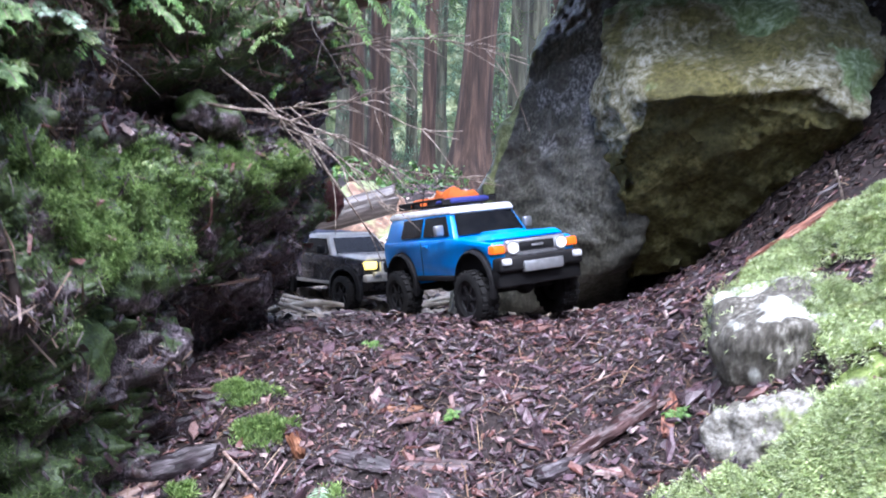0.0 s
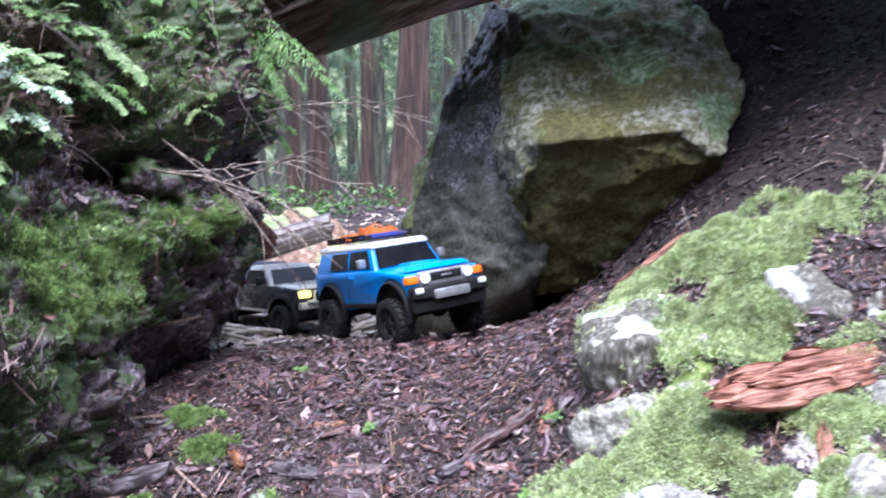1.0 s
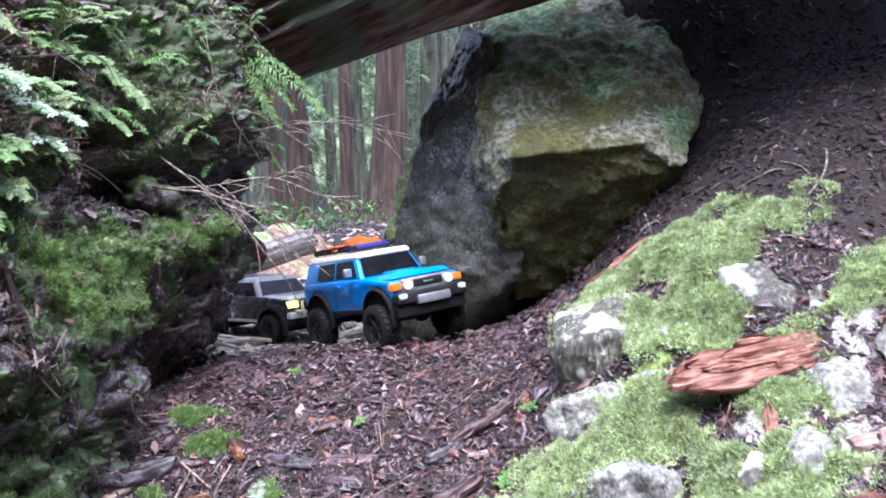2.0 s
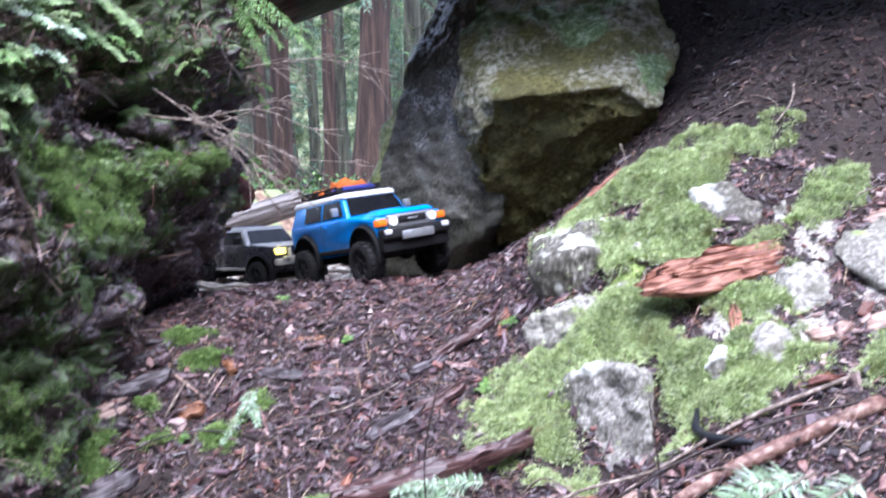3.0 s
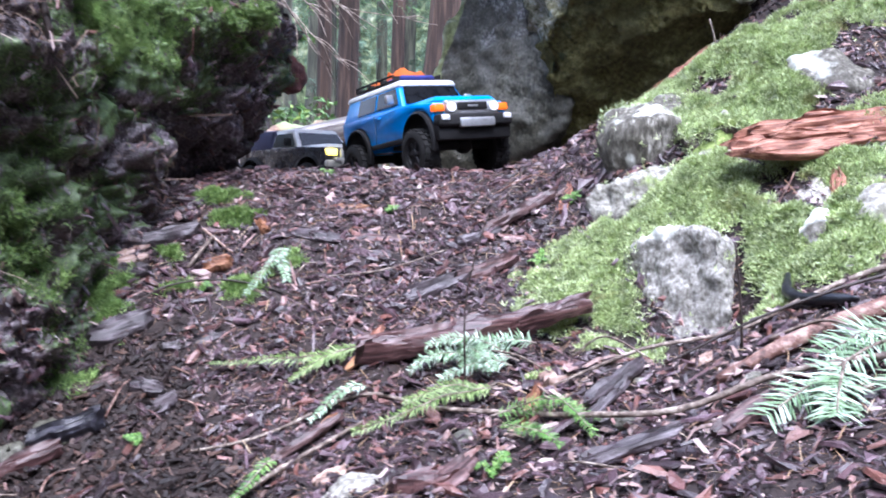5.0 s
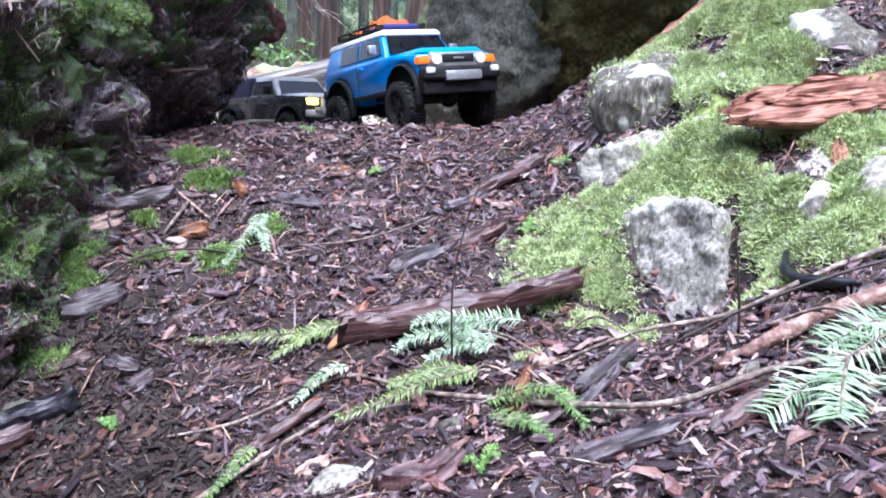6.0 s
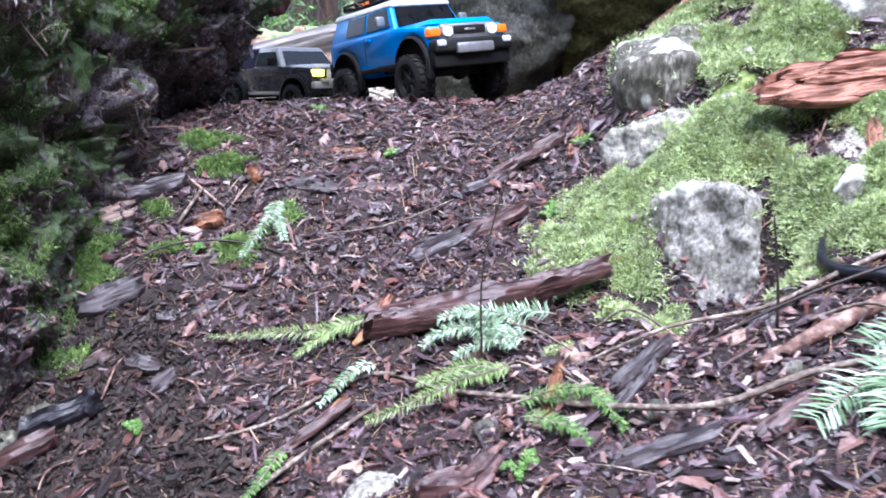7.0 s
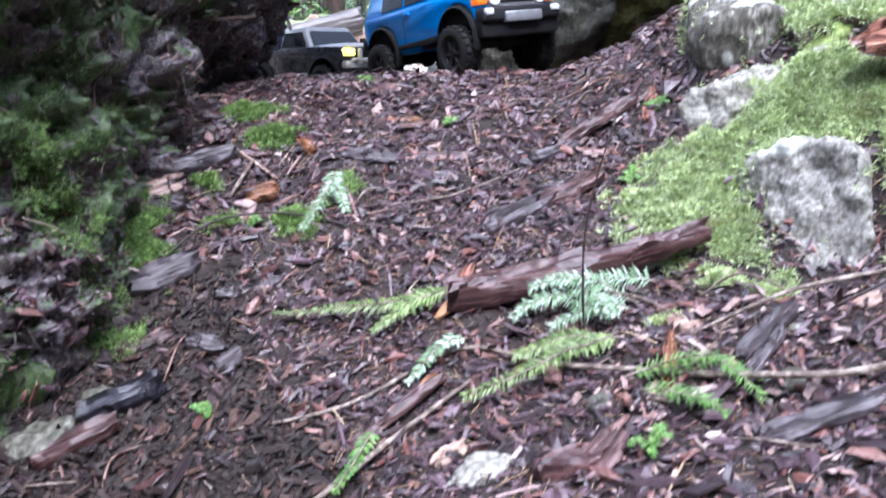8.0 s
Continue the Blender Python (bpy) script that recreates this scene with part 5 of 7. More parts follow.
def add_wheel(car, c, side, r=0.0485, w=0.04):
    tyre_profile = [(r * 0.58, -w * 0.42), (r * 0.66, -w * 0.5), (r * 0.86, -w * 0.5), (r * 0.95, -w * 0.42), (r * 0.965, -w * 0.2), (r * 0.965, w * 0.2), (r * 0.95, w * 0.42), (r * 0.86, w * 0.5), (r * 0.66, w * 0.5), (r * 0.58, w * 0.42)]
    wheel = part("wheel", lathe([(r * 0.2, -w * 0.3), (r * 0.5, -w * 0.3), (r * 0.5, w * 0.3), (r * 0.2, w * 0.3), (r * 0.2, -w * 0.3)], 1, c, 20), P_BLACK, car)
    tyre = part("tyre", lathe(tyre_profile, 1, c, 40), P_TYRE, wheel, "knobbly black rubber tyre")
    bm = bmesh.new()
    for i in range(22):
        a = 2 * math.pi * i / 22
        for k, s in enumerate((-1, 0, 1)):
            m = Matrix.Translation(c) @ Matrix.Rotation(a + (0.14 if k == 1 else 0), 4, "Y") @ Matrix.Translation((r * 0.965, s * w * 0.31, 0)) @ Matrix.Diagonal((r * 0.09, w * 0.25, r * 0.15, 1))
            bmesh.ops.create_cube(bm, size=1.0, matrix=m)
    part("tread", bm, P_TYRE, wheel, smooth=False)
    rim = lathe([(r * 0.59, w * 0.44), (r * 0.52, w * 0.40), (r * 0.48, w * 0.22), (r * 0.2, w * 0.25), (r * 0.16, w * 0.42), (0.0005, w * 0.43)], side, c, 30)
    part("rim", rim, P_BLACK, wheel, "dark wheel rim")
    bm = bmesh.new()
    for i in range(6):
        a = 2 * math.pi * i / 6
        m = Matrix.Translation(c) @ Matrix.Rotation(a, 4, "Y") @ Matrix.Translation((r * 0.34, side * w * 0.33, 0)) @ Matrix.Diagonal((r * 0.34, w * 0.1, r * 0.11, 1))
        bmesh.ops.create_cube(bm, size=1.0, matrix=m)
    part("spoke", bm, P_SPOKE, wheel, smooth=False)


def flare(car, cx, cz, side, half, r0=0.065, r1=0.0705):
    bm = bmesh.new()
    pts_o, pts_i = arch(cx, cz, r1, 200, -20, 14), arch(cx, cz, r0, 200, -20, 14)
    rows = []
    for (xo, zo), (xi, zi) in zip(pts_o, pts_i):
        rows.append([bm.verts.new(p) for p in ((xo, side * (half - 0.006), zo), (xo, side * (half + 0.005), zo - 0.002), (xi, side * (half + 0.008), zi), (xi, side * (half - 0.01), zi))])
    for a, b in zip(rows, rows[1:]):
        for k in range(4):
            bm.faces.new((a[k], a[(k + 1) % 4], b[(k + 1) % 4], b[k]))
    bm.faces.new(rows[0]), bm.faces.new(rows[-1][::-1])
    part("fender_flare", bm, P_BLACK, car, "black plastic fender flare")


def squat(car, k, lift=0.0):
    """Lowers the bodywork to its true height; the wheels stay round."""
    for o in car.children:
        if not o.name.startswith("wheel"):
            for d in (o, *o.children):
                d.data.transform(Matrix.Translation((0, 0, lift)) @ Matrix.Diagonal((1, 1.03, k, 1)))
    return car


def blue_car(m):
    car = empty("model_car", m, "bright blue model off-road car with white roof climbing the rise", "model car", "model cars")
    W = 0.093
    prof = [(-0.232, 0.098)] + arch(-0.155, 0.066, 0.07) + [(-0.08, 0.08), (0.08, 0.08)] + arch(0.155, 0.066, 0.07) + [(0.23, 0.105), (0.232, 0.128), (0.222, 0.146), (0.08, 0.160), (-0.236, 0.160), (-0.24, 0.13)]
    body = part("body", prism(prof, W, 0.007), P_BLUE, car, "bright blue painted body shell")
    part("bonnet", rbox((0.148, 0, 0.1555), (0.135, 0.168, 0.012), 0.005, 3, (0.93, 0.86), -0.004), P_BLUE, body)
    part("bonnet_scoop", rbox((0.125, 0, 0.1635), (0.07, 0.07, 0.007), 0.003, 2, (0.8, 0.85), -0.006), P_BLUE, body)
    cab = prism([(-0.236, 0.157), (0.085, 0.157), (0.052, 0.214), (-0.215, 0.214)], W - 0.003, 0.005, lambda z: 1.0 - 0.17 * np.clip((z - 0.157) / 0.057, 0, 1))
    part("cabin", cab, P_BLUE, car)

    def side_y(z):
        return (W - 0.003) * (1.0 - 0.17 * (z - 0.157) / 0.057) + 0.0006

    for s in (1, -1):
        for x0, x1, x2, x3 in ((0.066, 0.042, -0.045, -0.045), (-0.056, -0.056, -0.145, -0.150)):
            zb, zt = 0.166, 0.206
            c = [(x0, s * side_y(zb), zb), (x1, s * side_y(zt), zt), (x2, s * side_y(zt), zt), (x3, s * side_y(zb), zb)]
            part("side_window", panel(c if s < 0 else c[::-1], 0.0015), P_GLASS, car, "dark side window", smooth=False)
        part("door_seam", rbox((-0.052, s * (W + 0.0002), 0.12), (0.0016, 0.001, 0.07), 0), P_BLACK, car, smooth=False)
        part("door_handle", rbox((-0.03, s * (W + 0.003), 0.146), (0.022, 0.006, 0.005), 0.0015), P_BLUE, car)
        part("side_mirror", rbox((0.058, s * (W + 0.014), 0.178), (0.012, 0.02, 0.022), 0.004, 3), P_SILVER, car, "silver-white door mirror")
        part("sill", rbox((0, s * (W - 0.004), 0.079), (0.165, 0.012, 0.012), 0.003), P_BLACK, car)
        part("headlight_ring", disc_x((0.2365, s * 0.055, 0.1325), 0.0155, 0.010), P_SILVER, car, "silver headlight surround")
        part("headlight", disc_x((0.239, s * 0.055, 0.1325), 0.0115, 0.010), P_LAMP, car, "round lit headlight")
        part("indicator", rbox((0.2275, s * 0.083, 0.1325), (0.024, 0.026, 0.017), 0.004, 3, (0.8, 1)), P_ORANGE, car, "orange indicator lens")
        part("fog_lamp", rbox((0.247, s * 0.080, 0.108), (0.022, 0.021, 0.013), 0.004, 2), P_WHITE, car)
        flare(car, 0.155, 0.066, s, W), flare(car, -0.155, 0.066, s, W)
        for x in (0.155, -0.155):
            add_wheel(car, (x, s * 0.097, 0.0485), s, 0.0545, 0.043)
    part("windscreen", panel([(0.0845, 0.078, 0.164), (0.0595, 0.068, 0.2075), (0.0595, -0.068, 0.2075), (0.0845, -0.078, 0.164)], 0.002), P_GLASS, car, "dark windscreen", smooth=False)
    part("roof", rbox((-0.083, 0, 0.2165), (0.292, 0.158, 0.016), 0.007, 3, (0.95, 0.93)), P_WHITE, car, "white roof")
    part("grille_frame", rbox((0.232, 0, 0.131), (0.012, 0.136, 0.034), 0.005, 3), P_SILVER, car, "silver grille surround")
    part("grille", rbox((0.2375, 0, 0.134), (0.006, 0.078, 0.017), 0.002, 2), P_BLACK, car, "black grille")
    part("badge_bar", rbox((0.2412, 0, 0.134), (0.002, 0.026, 0.004), 0.0005, 1), P_SILVER, car)
    # added black block in place of the shaded void below the bumper
    part("lower_valance", rbox((0.226, 0, 0.079), (0.036, 0.188, 0.038), 0.005, 2), P_BLACK, car, "black block filling the dark void under the bumper")
    part("bumper", rbox((0.238, 0, 0.103), (0.034, 0.19, 0.028), 0.006, 3, (0.9, 0.98)), P_BLACK, car, "black front bumper")
    part("skid_plate", rbox((0.252, 0, 0.096), (0.014, 0.09, 0.021), 0.004, 2), P_SILVER, car, "silver bumper plate")
    part("rear_bumper", rbox((-0.242, 0, 0.104), (0.025, 0.186, 0.026), 0.006, 2), P_BLACK, car)
    part("chassis", rbox((0, 0, 0.085), (0.36, 0.07, 0.03), 0.004), P_BLACK, car)
    # added black blocks paint the dark hollow between each pair of wheels
    for x in (0.162, -0.162):
        part("wheel_well", rbox((x, 0, 0.112), (0.138, 0.181, 0.048), 0.004), P_BLACK, car, "black block filling the dark void between the wheels")
    for x in (0.155, -0.155):
        bm = bmesh.new()
        bmesh.ops.create_cone(bm, cap_ends=True, segments=14, radius1=0.011, radius2=0.011, depth=0.17, matrix=Matrix.Translation((x, 0, 0.055)) @ Matrix.Rotation(radians(90), 4, "X"))
        bmesh.ops.create_uvsphere(bm, u_segments=14, v_segments=10, radius=0.021, matrix=Matrix.Translation((x, 0.02, 0.055)))
        part("axle", bm, P_BLACK, car)
        for s in (1, -1):
            bm = bmesh.new()
            bmesh.ops.create_cone(bm, cap_ends=True, segments=12, radius1=0.008, radius2=0.008, depth=0.06, matrix=Matrix.Translation((x - 0.012, s * 0.052, 0.085)))
            part("shock_absorber", bm, P_BLACK, car)
    rack = part("roof_rack", rbox((-0.09, 0, 0.232), (0.2, 0.13, 0.003), 0.001, 1), P_BLACK, car, "black roof rack")
    for y in (-0.064, 0.064):
        bm = rbox((-0.09, y, 0.243), (0.205, 0.005, 0.005), 0.0015)
        part("rack_rail", bm, P_BLACK, rack)
    for x in (-0.19, -0.125, -0.055, 0.01):
        part("rack_post", rbox((x, 0, 0.236), (0.004, 0.132, 0.012), 0.001, 1), P_BLACK, rack)
    bag = rbox((-0.05, 0.0, 0.250), (0.085, 0.09, 0.026), 0.008, 4, (0.7, 0.72))
    bmesh.ops.subdivide_edges(bag, edges=bag.edges[:], cuts=3, use_grid_fill=True)
    for v in bag.verts:
        v.co += Vector((0.5 * noise.noise(v.co * 45 + Vector((3, 0, 0))), 0.5 * noise.noise(v.co * 45), 1.0 * noise.noise(v.co * 55 + Vector((0, 5, 0))))) * 0.013
    part("cargo_bag", bag, P_CARGO_O, car, "orange cargo bag on the rack")
    part("cargo_roll", rbox((-0.02, 0.0, 0.2385), (0.08, 0.1, 0.012), 0.008, 3, (0.9, 0.9)), P_CARGO_B, car, "blue cargo roll")
    part("cargo_bag", rbox((-0.14, 0.0, 0.242), (0.07, 0.1, 0.018), 0.007, 3, (0.8, 0.85)), P_CARGO_O, car, "orange cargo bag on the rack")
    bm = bmesh.new()
    bmesh.ops.create_cone(bm, cap_ends=True, segments=6, radius1=0.0012, radius2=0.0007, depth=0.09, matrix=Matrix.Translation((-0.07, -0.06, 0.272)) @ Matrix.Rotation(radians(-14), 4, "X"))
    part("antenna", bm, P_BLACK, car)
    return car


def pickup(m):
    car = empty("model_pickup", m, "dark grey model pickup with navy tarpaulin over its bed", "model car", "model cars")
    W = 0.096
    prof = [(-0.25, 0.10)] + arch(-0.165, 0.066, 0.066) + [(-0.09, 0.082), (0.09, 0.082)] + arch(0.165, 0.066, 0.066) + [(0.245, 0.1), (0.25, 0.14), (0.235, 0.158), (0.09, 0.166), (-0.25, 0.162)]
    part("body", prism(prof, W, 0.006), P_TRUCK, car, "dark grey painted body")
    part("bonnet", rbox((0.165, 0, 0.163), (0.15, 0.17, 0.014), 0.006, 3, (0.93, 0.88), -0.004), P_TAN, car, "pale bonnet")
    pinch = lambda z: 1.0 - 0.2 * np.clip((z - 0.16) / 0.06, 0, 1)
    part("cab", prism([(-0.055, 0.160), (0.1, 0.160), (0.055, 0.222), (-0.05, 0.222)], W - 0.004, 0.005, pinch), P_TAN, car)

    def side_y(z):
        return (W - 0.004) * pinch(z) + 0.0006

    for s in (1, -1):
        c = [(0.08, s * side_y(0.168), 0.168), (0.045, s * side_y(0.214), 0.214), (-0.042, s * side_y(0.214), 0.214), (-0.045, s * side_y(0.168), 0.168)]
        part("side_window", panel(c if s < 0 else c[::-1], 0.0015), P_GLASS, car, smooth=False)
        part("side_mirror", rbox((0.07, s * (W + 0.012), 0.182), (0.012, 0.02, 0.026), 0.003), P_BLACK, car)
        part("headlight", rbox((0.247, s * 0.075, 0.142), (0.014, 0.036, 0.022), 0.004), P_YELLOW, car, "yellow lit headlight")
        part("sill", rbox((0, s * (W - 0.006), 0.082), (0.17, 0.012, 0.013), 0.003), P_TAN, car)
        flare(car, 0.165, 0.066, s, W, 0.063, 0.074), flare(car, -0.165, 0.066, s, W, 0.063, 0.074)
        for x in (0.165, -0.165):
            add_wheel(car, (x, s * 0.096, 0.047), s, 0.047, 0.04)
    part("windscreen", panel([(0.0995, 0.078, 0.167), (0.0625, 0.066, 0.215), (0.0625, -0.066, 0.215), (0.0995, -0.078, 0.167)], 0.002), P_GLASS, car, smooth=False)
    part("roof", rbox((0.0, 0, 0.2245), (0.115, 0.15, 0.01), 0.005, 2, (0.9, 0.92)), P_TAN, car)
    bm = rbox((-0.155, 0, 0.196), (0.19, 0.176, 0.072), 0.008, 4, (0.97, 0.9))
    bmesh.ops.subdivide_edges(bm, edges=bm.edges[:], cuts=2, use_grid_fill=True)
    for v in bm.verts:
        v.co += v.co.normalized() * 0.004 * noise.noise(v.co * 28)
    part("tarpaulin", bm, P_TARP, car, "navy tarpaulin cover with folds")
    part("grille", rbox((0.249, 0, 0.14), (0.008, 0.1, 0.03), 0.003), P_BLACK, car)
    guard = part("bull_bar", rbox((0.262, 0, 0.118), (0.012, 0.15, 0.012), 0.004), P_TAN, car, "pale front guard")
    for y in (-0.05, 0.05):
        part("guard_post", rbox((0.262, y, 0.128), (0.01, 0.01, 0.05), 0.003), P_TAN, guard)
    part("bumper", rbox((0.25, 0, 0.105), (0.02, 0.19, 0.022), 0.005), P_TAN, car)
    part("rear_bumper", rbox((-0.256, 0, 0.105), (0.02, 0.18, 0.02), 0.005), P_TAN, car)
    part("chassis", rbox((0, 0, 0.085), (0.4, 0.07, 0.03), 0.004), P_BLACK, car)
    for x in (0.165, -0.165):
        bm = bmesh.new()
        bmesh.ops.create_cone(bm, cap_ends=True, segments=14, radius1=0.011, radius2=0.011, depth=0.17, matrix=Matrix.Translation((x, 0, 0.052)) @ Matrix.Rotation(radians(90), 4, "X"))
        part("axle", bm, P_BLACK, car)
    return car


def stand(front_right, rear_right, front_left, wheelbase):
    """The pose of a car from where three of its wheels stand."""
    a, b, c = Vector(front_right), Vector(rear_right), Vector(front_left)
    f = (a - b).normalized()
    lft = (c - a)
    lft = (lft - lft.dot(f) * f).normalized()
    up = f.cross(lft)
    o = a - f * wheelbase / 2 + lft * 0.095
    return Matrix(((f.x, lft.x, up.x, o.x), (f.y, lft.y, up.y, o.y), (f.z, lft.z, up.z, o.z), (0, 0, 0, 1)))


squat(blue_car(stand((0.112, 1.57, 0.220), (-0.024, 1.85, 0.190), (0.289, 1.64, 0.236), 0.31)), 1.0, 0.007)
squat(pickup(stand((-0.172, 2.15, 0.155), (-0.368, 2.42, 0.146), (-0.018, 2.262, 0.155), 0.33)), 0.87)

# ---------------------------------------------------------------- stones on the mossy mound
def gp(x, y, dz=0.0):
    return np.array([x, y, float(ground_z(np.array([x]), np.array([y]))[0]) + dz])


tagged(hull_rock("white_topped_rock", [(0.355, 0.985, 0.12), (0.52, 0.95, 0.15), (0.366, 1.005, 0.272), (0.385, 0.985, 0.292), (0.412, 0.972, 0.305), (0.465, 0.96, 0.318), (0.515, 0.968, 0.318), (0.545, 0.99, 0.305), (0.39, 1.07, 0.328), (0.46, 1.05, 0.345), (0.40, 1.11, 0.335), (0.54, 1.10, 0.362),
                                       (0.4, 1.16, 0.2), (0.56, 1.12, 0.22)], M_WHITE_ROCK, cuts=5, rough=0.012, fine=0.003, scale=14, seed=81, soften=0.25,
                 moss=lambda V, N: np.clip(0.08 + 0.5 * step(0.1, 0.85, N[:, 2]) + 0.55 * fbm(V * np.array([1, 1, 0.45]), 22, 3, 3), 0, 1)), "blocky rock with white lichen top and dark streaked face", "rock")
tagged(hull_rock("pale_ledge_rock", [(0.315, 0.93, 0.08), (0.45, 0.855, 0.10), (0.328, 0.955, 0.188), (0.365, 0.925, 0.208), (0.43, 0.90, 0.218), (0.48, 0.90, 0.222), (0.51, 0.865, 0.18), (0.41, 1.03, 0.22), (0.5, 0.98, 0.23)], M_PALE_ROCK,
                 cuts=5, rough=0.016, fine=0.005, scale=16, seed=82, soften=0.2, moss=lambda V, N: np.clip(0.15 + 0.4 * fbm(V, 20, 2, 3), 0, 1)), "pale lichened ledge of rock below the block", "rock")
tagged(hull_rock("grey_stone", [(0.345, 0.79, 0.11), (0.375, 0.75, 0.148), (0.405, 0.718, 0.16), (0.428, 0.678, 0.140), (0.335, 0.765, -0.05), (0.372, 0.685, -0.05), (0.424, 0.65, -0.05), (0.440, 0.655, 0.05),
                                (0.42, 0.82, 0.14), (0.478, 0.745, 0.15), (0.45, 0.8, 0.0), (0.49, 0.71, 0.03)], M_GRANITE, cuts=5, rough=0.012, fine=0.005, scale=16, seed=83, soften=0.22,
                 moss=lambda V, N: np.clip(0.9 * step(0.115, 0.15, V[:, 2]) * step(0.42, 0.37, V[:, 0]), 0, 1)), "upright grey stone with pale crystals in the moss", "rock")


M_EARTH_ROCK = material("dark_streaked_earth", [(0.34, (0.02, 0.015, 0.012)), (0.5, (0.075, 0.06, 0.048)), (0.66, (0.2, 0.17, 0.14))], 140, 0.75, 0.15, 1.0, stretch=(1, 1, 0.25), mask="moss", mask_stops=MOSS_BRIGHT, mask_scale=60)
tagged(hull_rock("mossy_rock", [(0.475, 0.895, 0.20), (0.575, 0.855, 0.21), (0.47, 0.91, 0.285), (0.515, 0.885, 0.305), (0.585, 0.86, 0.30), (0.48, 0.99, 0.31), (0.60, 0.96, 0.33), (0.6, 0.9, 0.25)], M_EARTH_ROCK, cuts=5, rough=0.012, fine=0.005,
                 scale=16, seed=88, soften=0.2, moss=lambda V, N: np.clip(1.2 * step(0.1, 0.5, N[:, 2]) + 0.3 * fbm(V, 20, 2, 3), 0, 1)), "dark streaked rock face capped with hanging moss", "rock")


def drape(stone, where, count, seed):
    """Moss tufts over part of a stone."""
    rs = np.random.default_rng(seed)
    V, N = np.array([v.co[:] for v in stone.data.vertices]), np.array([v.normal[:] for v in stone.data.vertices])
    w = np.clip(where(V, N) + 0.35 * fbm(V, 28, 2, seed), 0, 1) ** 2
    q = rs.choice(len(V), count, p=w / w.sum())
    v, f = scatter(TUFT, V[q] + rs.normal(0, 0.0025, (count, 3)), frames_from(N[q] + np.array([0, 0, 0.2]), rs, 0.4), rs.uniform(0.0035, 0.0075, (count, 1)) * np.ones((1, 3)), rs)
    mesh_object("moss", v, f, M_MOSS, smooth=False, parent=stone)["label"] = "bright green moss draped over the stone"


drape(bpy.data.objects["white_topped_rock"], lambda V, N: step(0.46, 0.53, V[:, 0]) * (N[:, 2] > -0.2) + step(1.05, 1.1, V[:, 1]), 3500, 5)
drape(bpy.data.objects["mossy_rock"], lambda V, N: step(-0.1, 0.4, N[:, 2]) + 0.5 * step(0.27, 0.3, V[:, 2]), 3800, 8)
drape(bpy.data.objects["pale_ledge_rock"], lambda V, N: step(0.43, 0.48, V[:, 0]) + 0.3 * step(0.3, 0.8, N[:, 2]), 1800, 6)
drape(bpy.data.objects["grey_stone"], lambda V, N: step(0.47, 0.5, V[:, 0]) + step(0.75, 0.8, V[:, 1]), 2500, 7)


def cobble(cx, cy, r, flat, seed, label, turn=0.0, long=1.0, sink=0.3, mat=None, name="stone", mossy=0.1, soften=0.3):
    rs = np.random.default_rng(seed)
    c0 = gp(cx, cy)
    pts = []
    for i in range(34):
        d = rs.normal(0, 1, 3)
        d /= np.linalg.norm(d)
        d = d * rs.uniform(0.82, 1.08)
        u, v = d[0] * r * long, d[1] * r
        c, s = math.cos(radians(turn)), math.sin(radians(turn))
        px, py = c * u - s * v, s * u + c * v
        slope = float(lie(np.array([cx + px]), np.array([cy + py]))[0] - lie(np.array([cx]), np.array([cy]))[0])
        pts.append((cx + px, cy + py, c0[2] + slope + d[2] * r * flat + r * flat * (1 - 2 * sink)))
    ob = hull_rock(name, pts, mat or M_PALE_ROCK, cuts=4, rough=r * 0.2, fine=r * 0.07, scale=0.5 / r, seed=seed, soften=soften, moss=lambda V, N: np.clip(mossy + 0.5 * fbm(V, 18, 2, seed), 0, 1))
    return tagged(ob, label if len(label.split()) > 3 else label + " on the slope", "rock", "stones in the moss")


cobble(0.69, 0.905, 0.042, 0.7, 191, "long white lichened stone in the moss", -48, 1.7, soften=0.5, sink=0.5, mat=M_WHITE_ROCK, mossy=0.38)
cobble(0.765, 0.84, 0.021, 0.9, 92, "small white stone", mat=M_WHITE_ROCK, mossy=0.6)
cobble(0.545, 0.645, 0.024, 0.9, 93, "small white lichened stone in the moss", mat=M_WHITE_ROCK, mossy=0.6)
cobble(0.605, 0.625, 0.038, 0.7, 94, "pale grey stone in the moss", 30, 1.3, sink=0.55, mossy=0.35)
cobble(0.85, 0.69, 0.072, 0.55, 95, "flat grey stone slab on the slope", 20, 1.2)
cobble(0.71, 0.70, 0.05, 0.5, 96, "pale dusty stone half buried", 10, 1.3, sink=0.55, mossy=0.25)
cobble(0.505, 0.905, 0.035, 0.8, 97, "mossy stone below the white rock", 0, 1.2, mossy=0.55)
cobble(-0.04, 0.445, 0.026, 0.4, 98, "flat grey pebble in the duff", 20, 1.3, mat=M_PALE_ROCK, mossy=0.0, sink=0.5)
cobble(-0.462, 0.648, 0.026, 0.6, 99, "dark bluish wet stone", 20, 1.5, mat=M_DARK_ROCK)
cobble(-0.40, 0.684, 0.022, 0.6, 100, "dark bluish wet stone", -20, 1.5, mat=M_DARK_ROCK)
cobble(0.08, 0.50, 0.012, 0.7, 101, "small dark pebble in the duff", mat=M_DARK_ROCK)
cobble(0.28, 0.52, 0.011, 0.7, 102, "small pale pebble in the duff")
cobble(0.24, 0.455, 0.013, 0.6, 103, "small dark pebble in the duff", mat=M_DARK_ROCK)
cobble(0.36, 0.42, 0.010, 0.7, 104, "small pale pebble in the duff")

# ---------------------------------------------------------------- bark and wood pieces


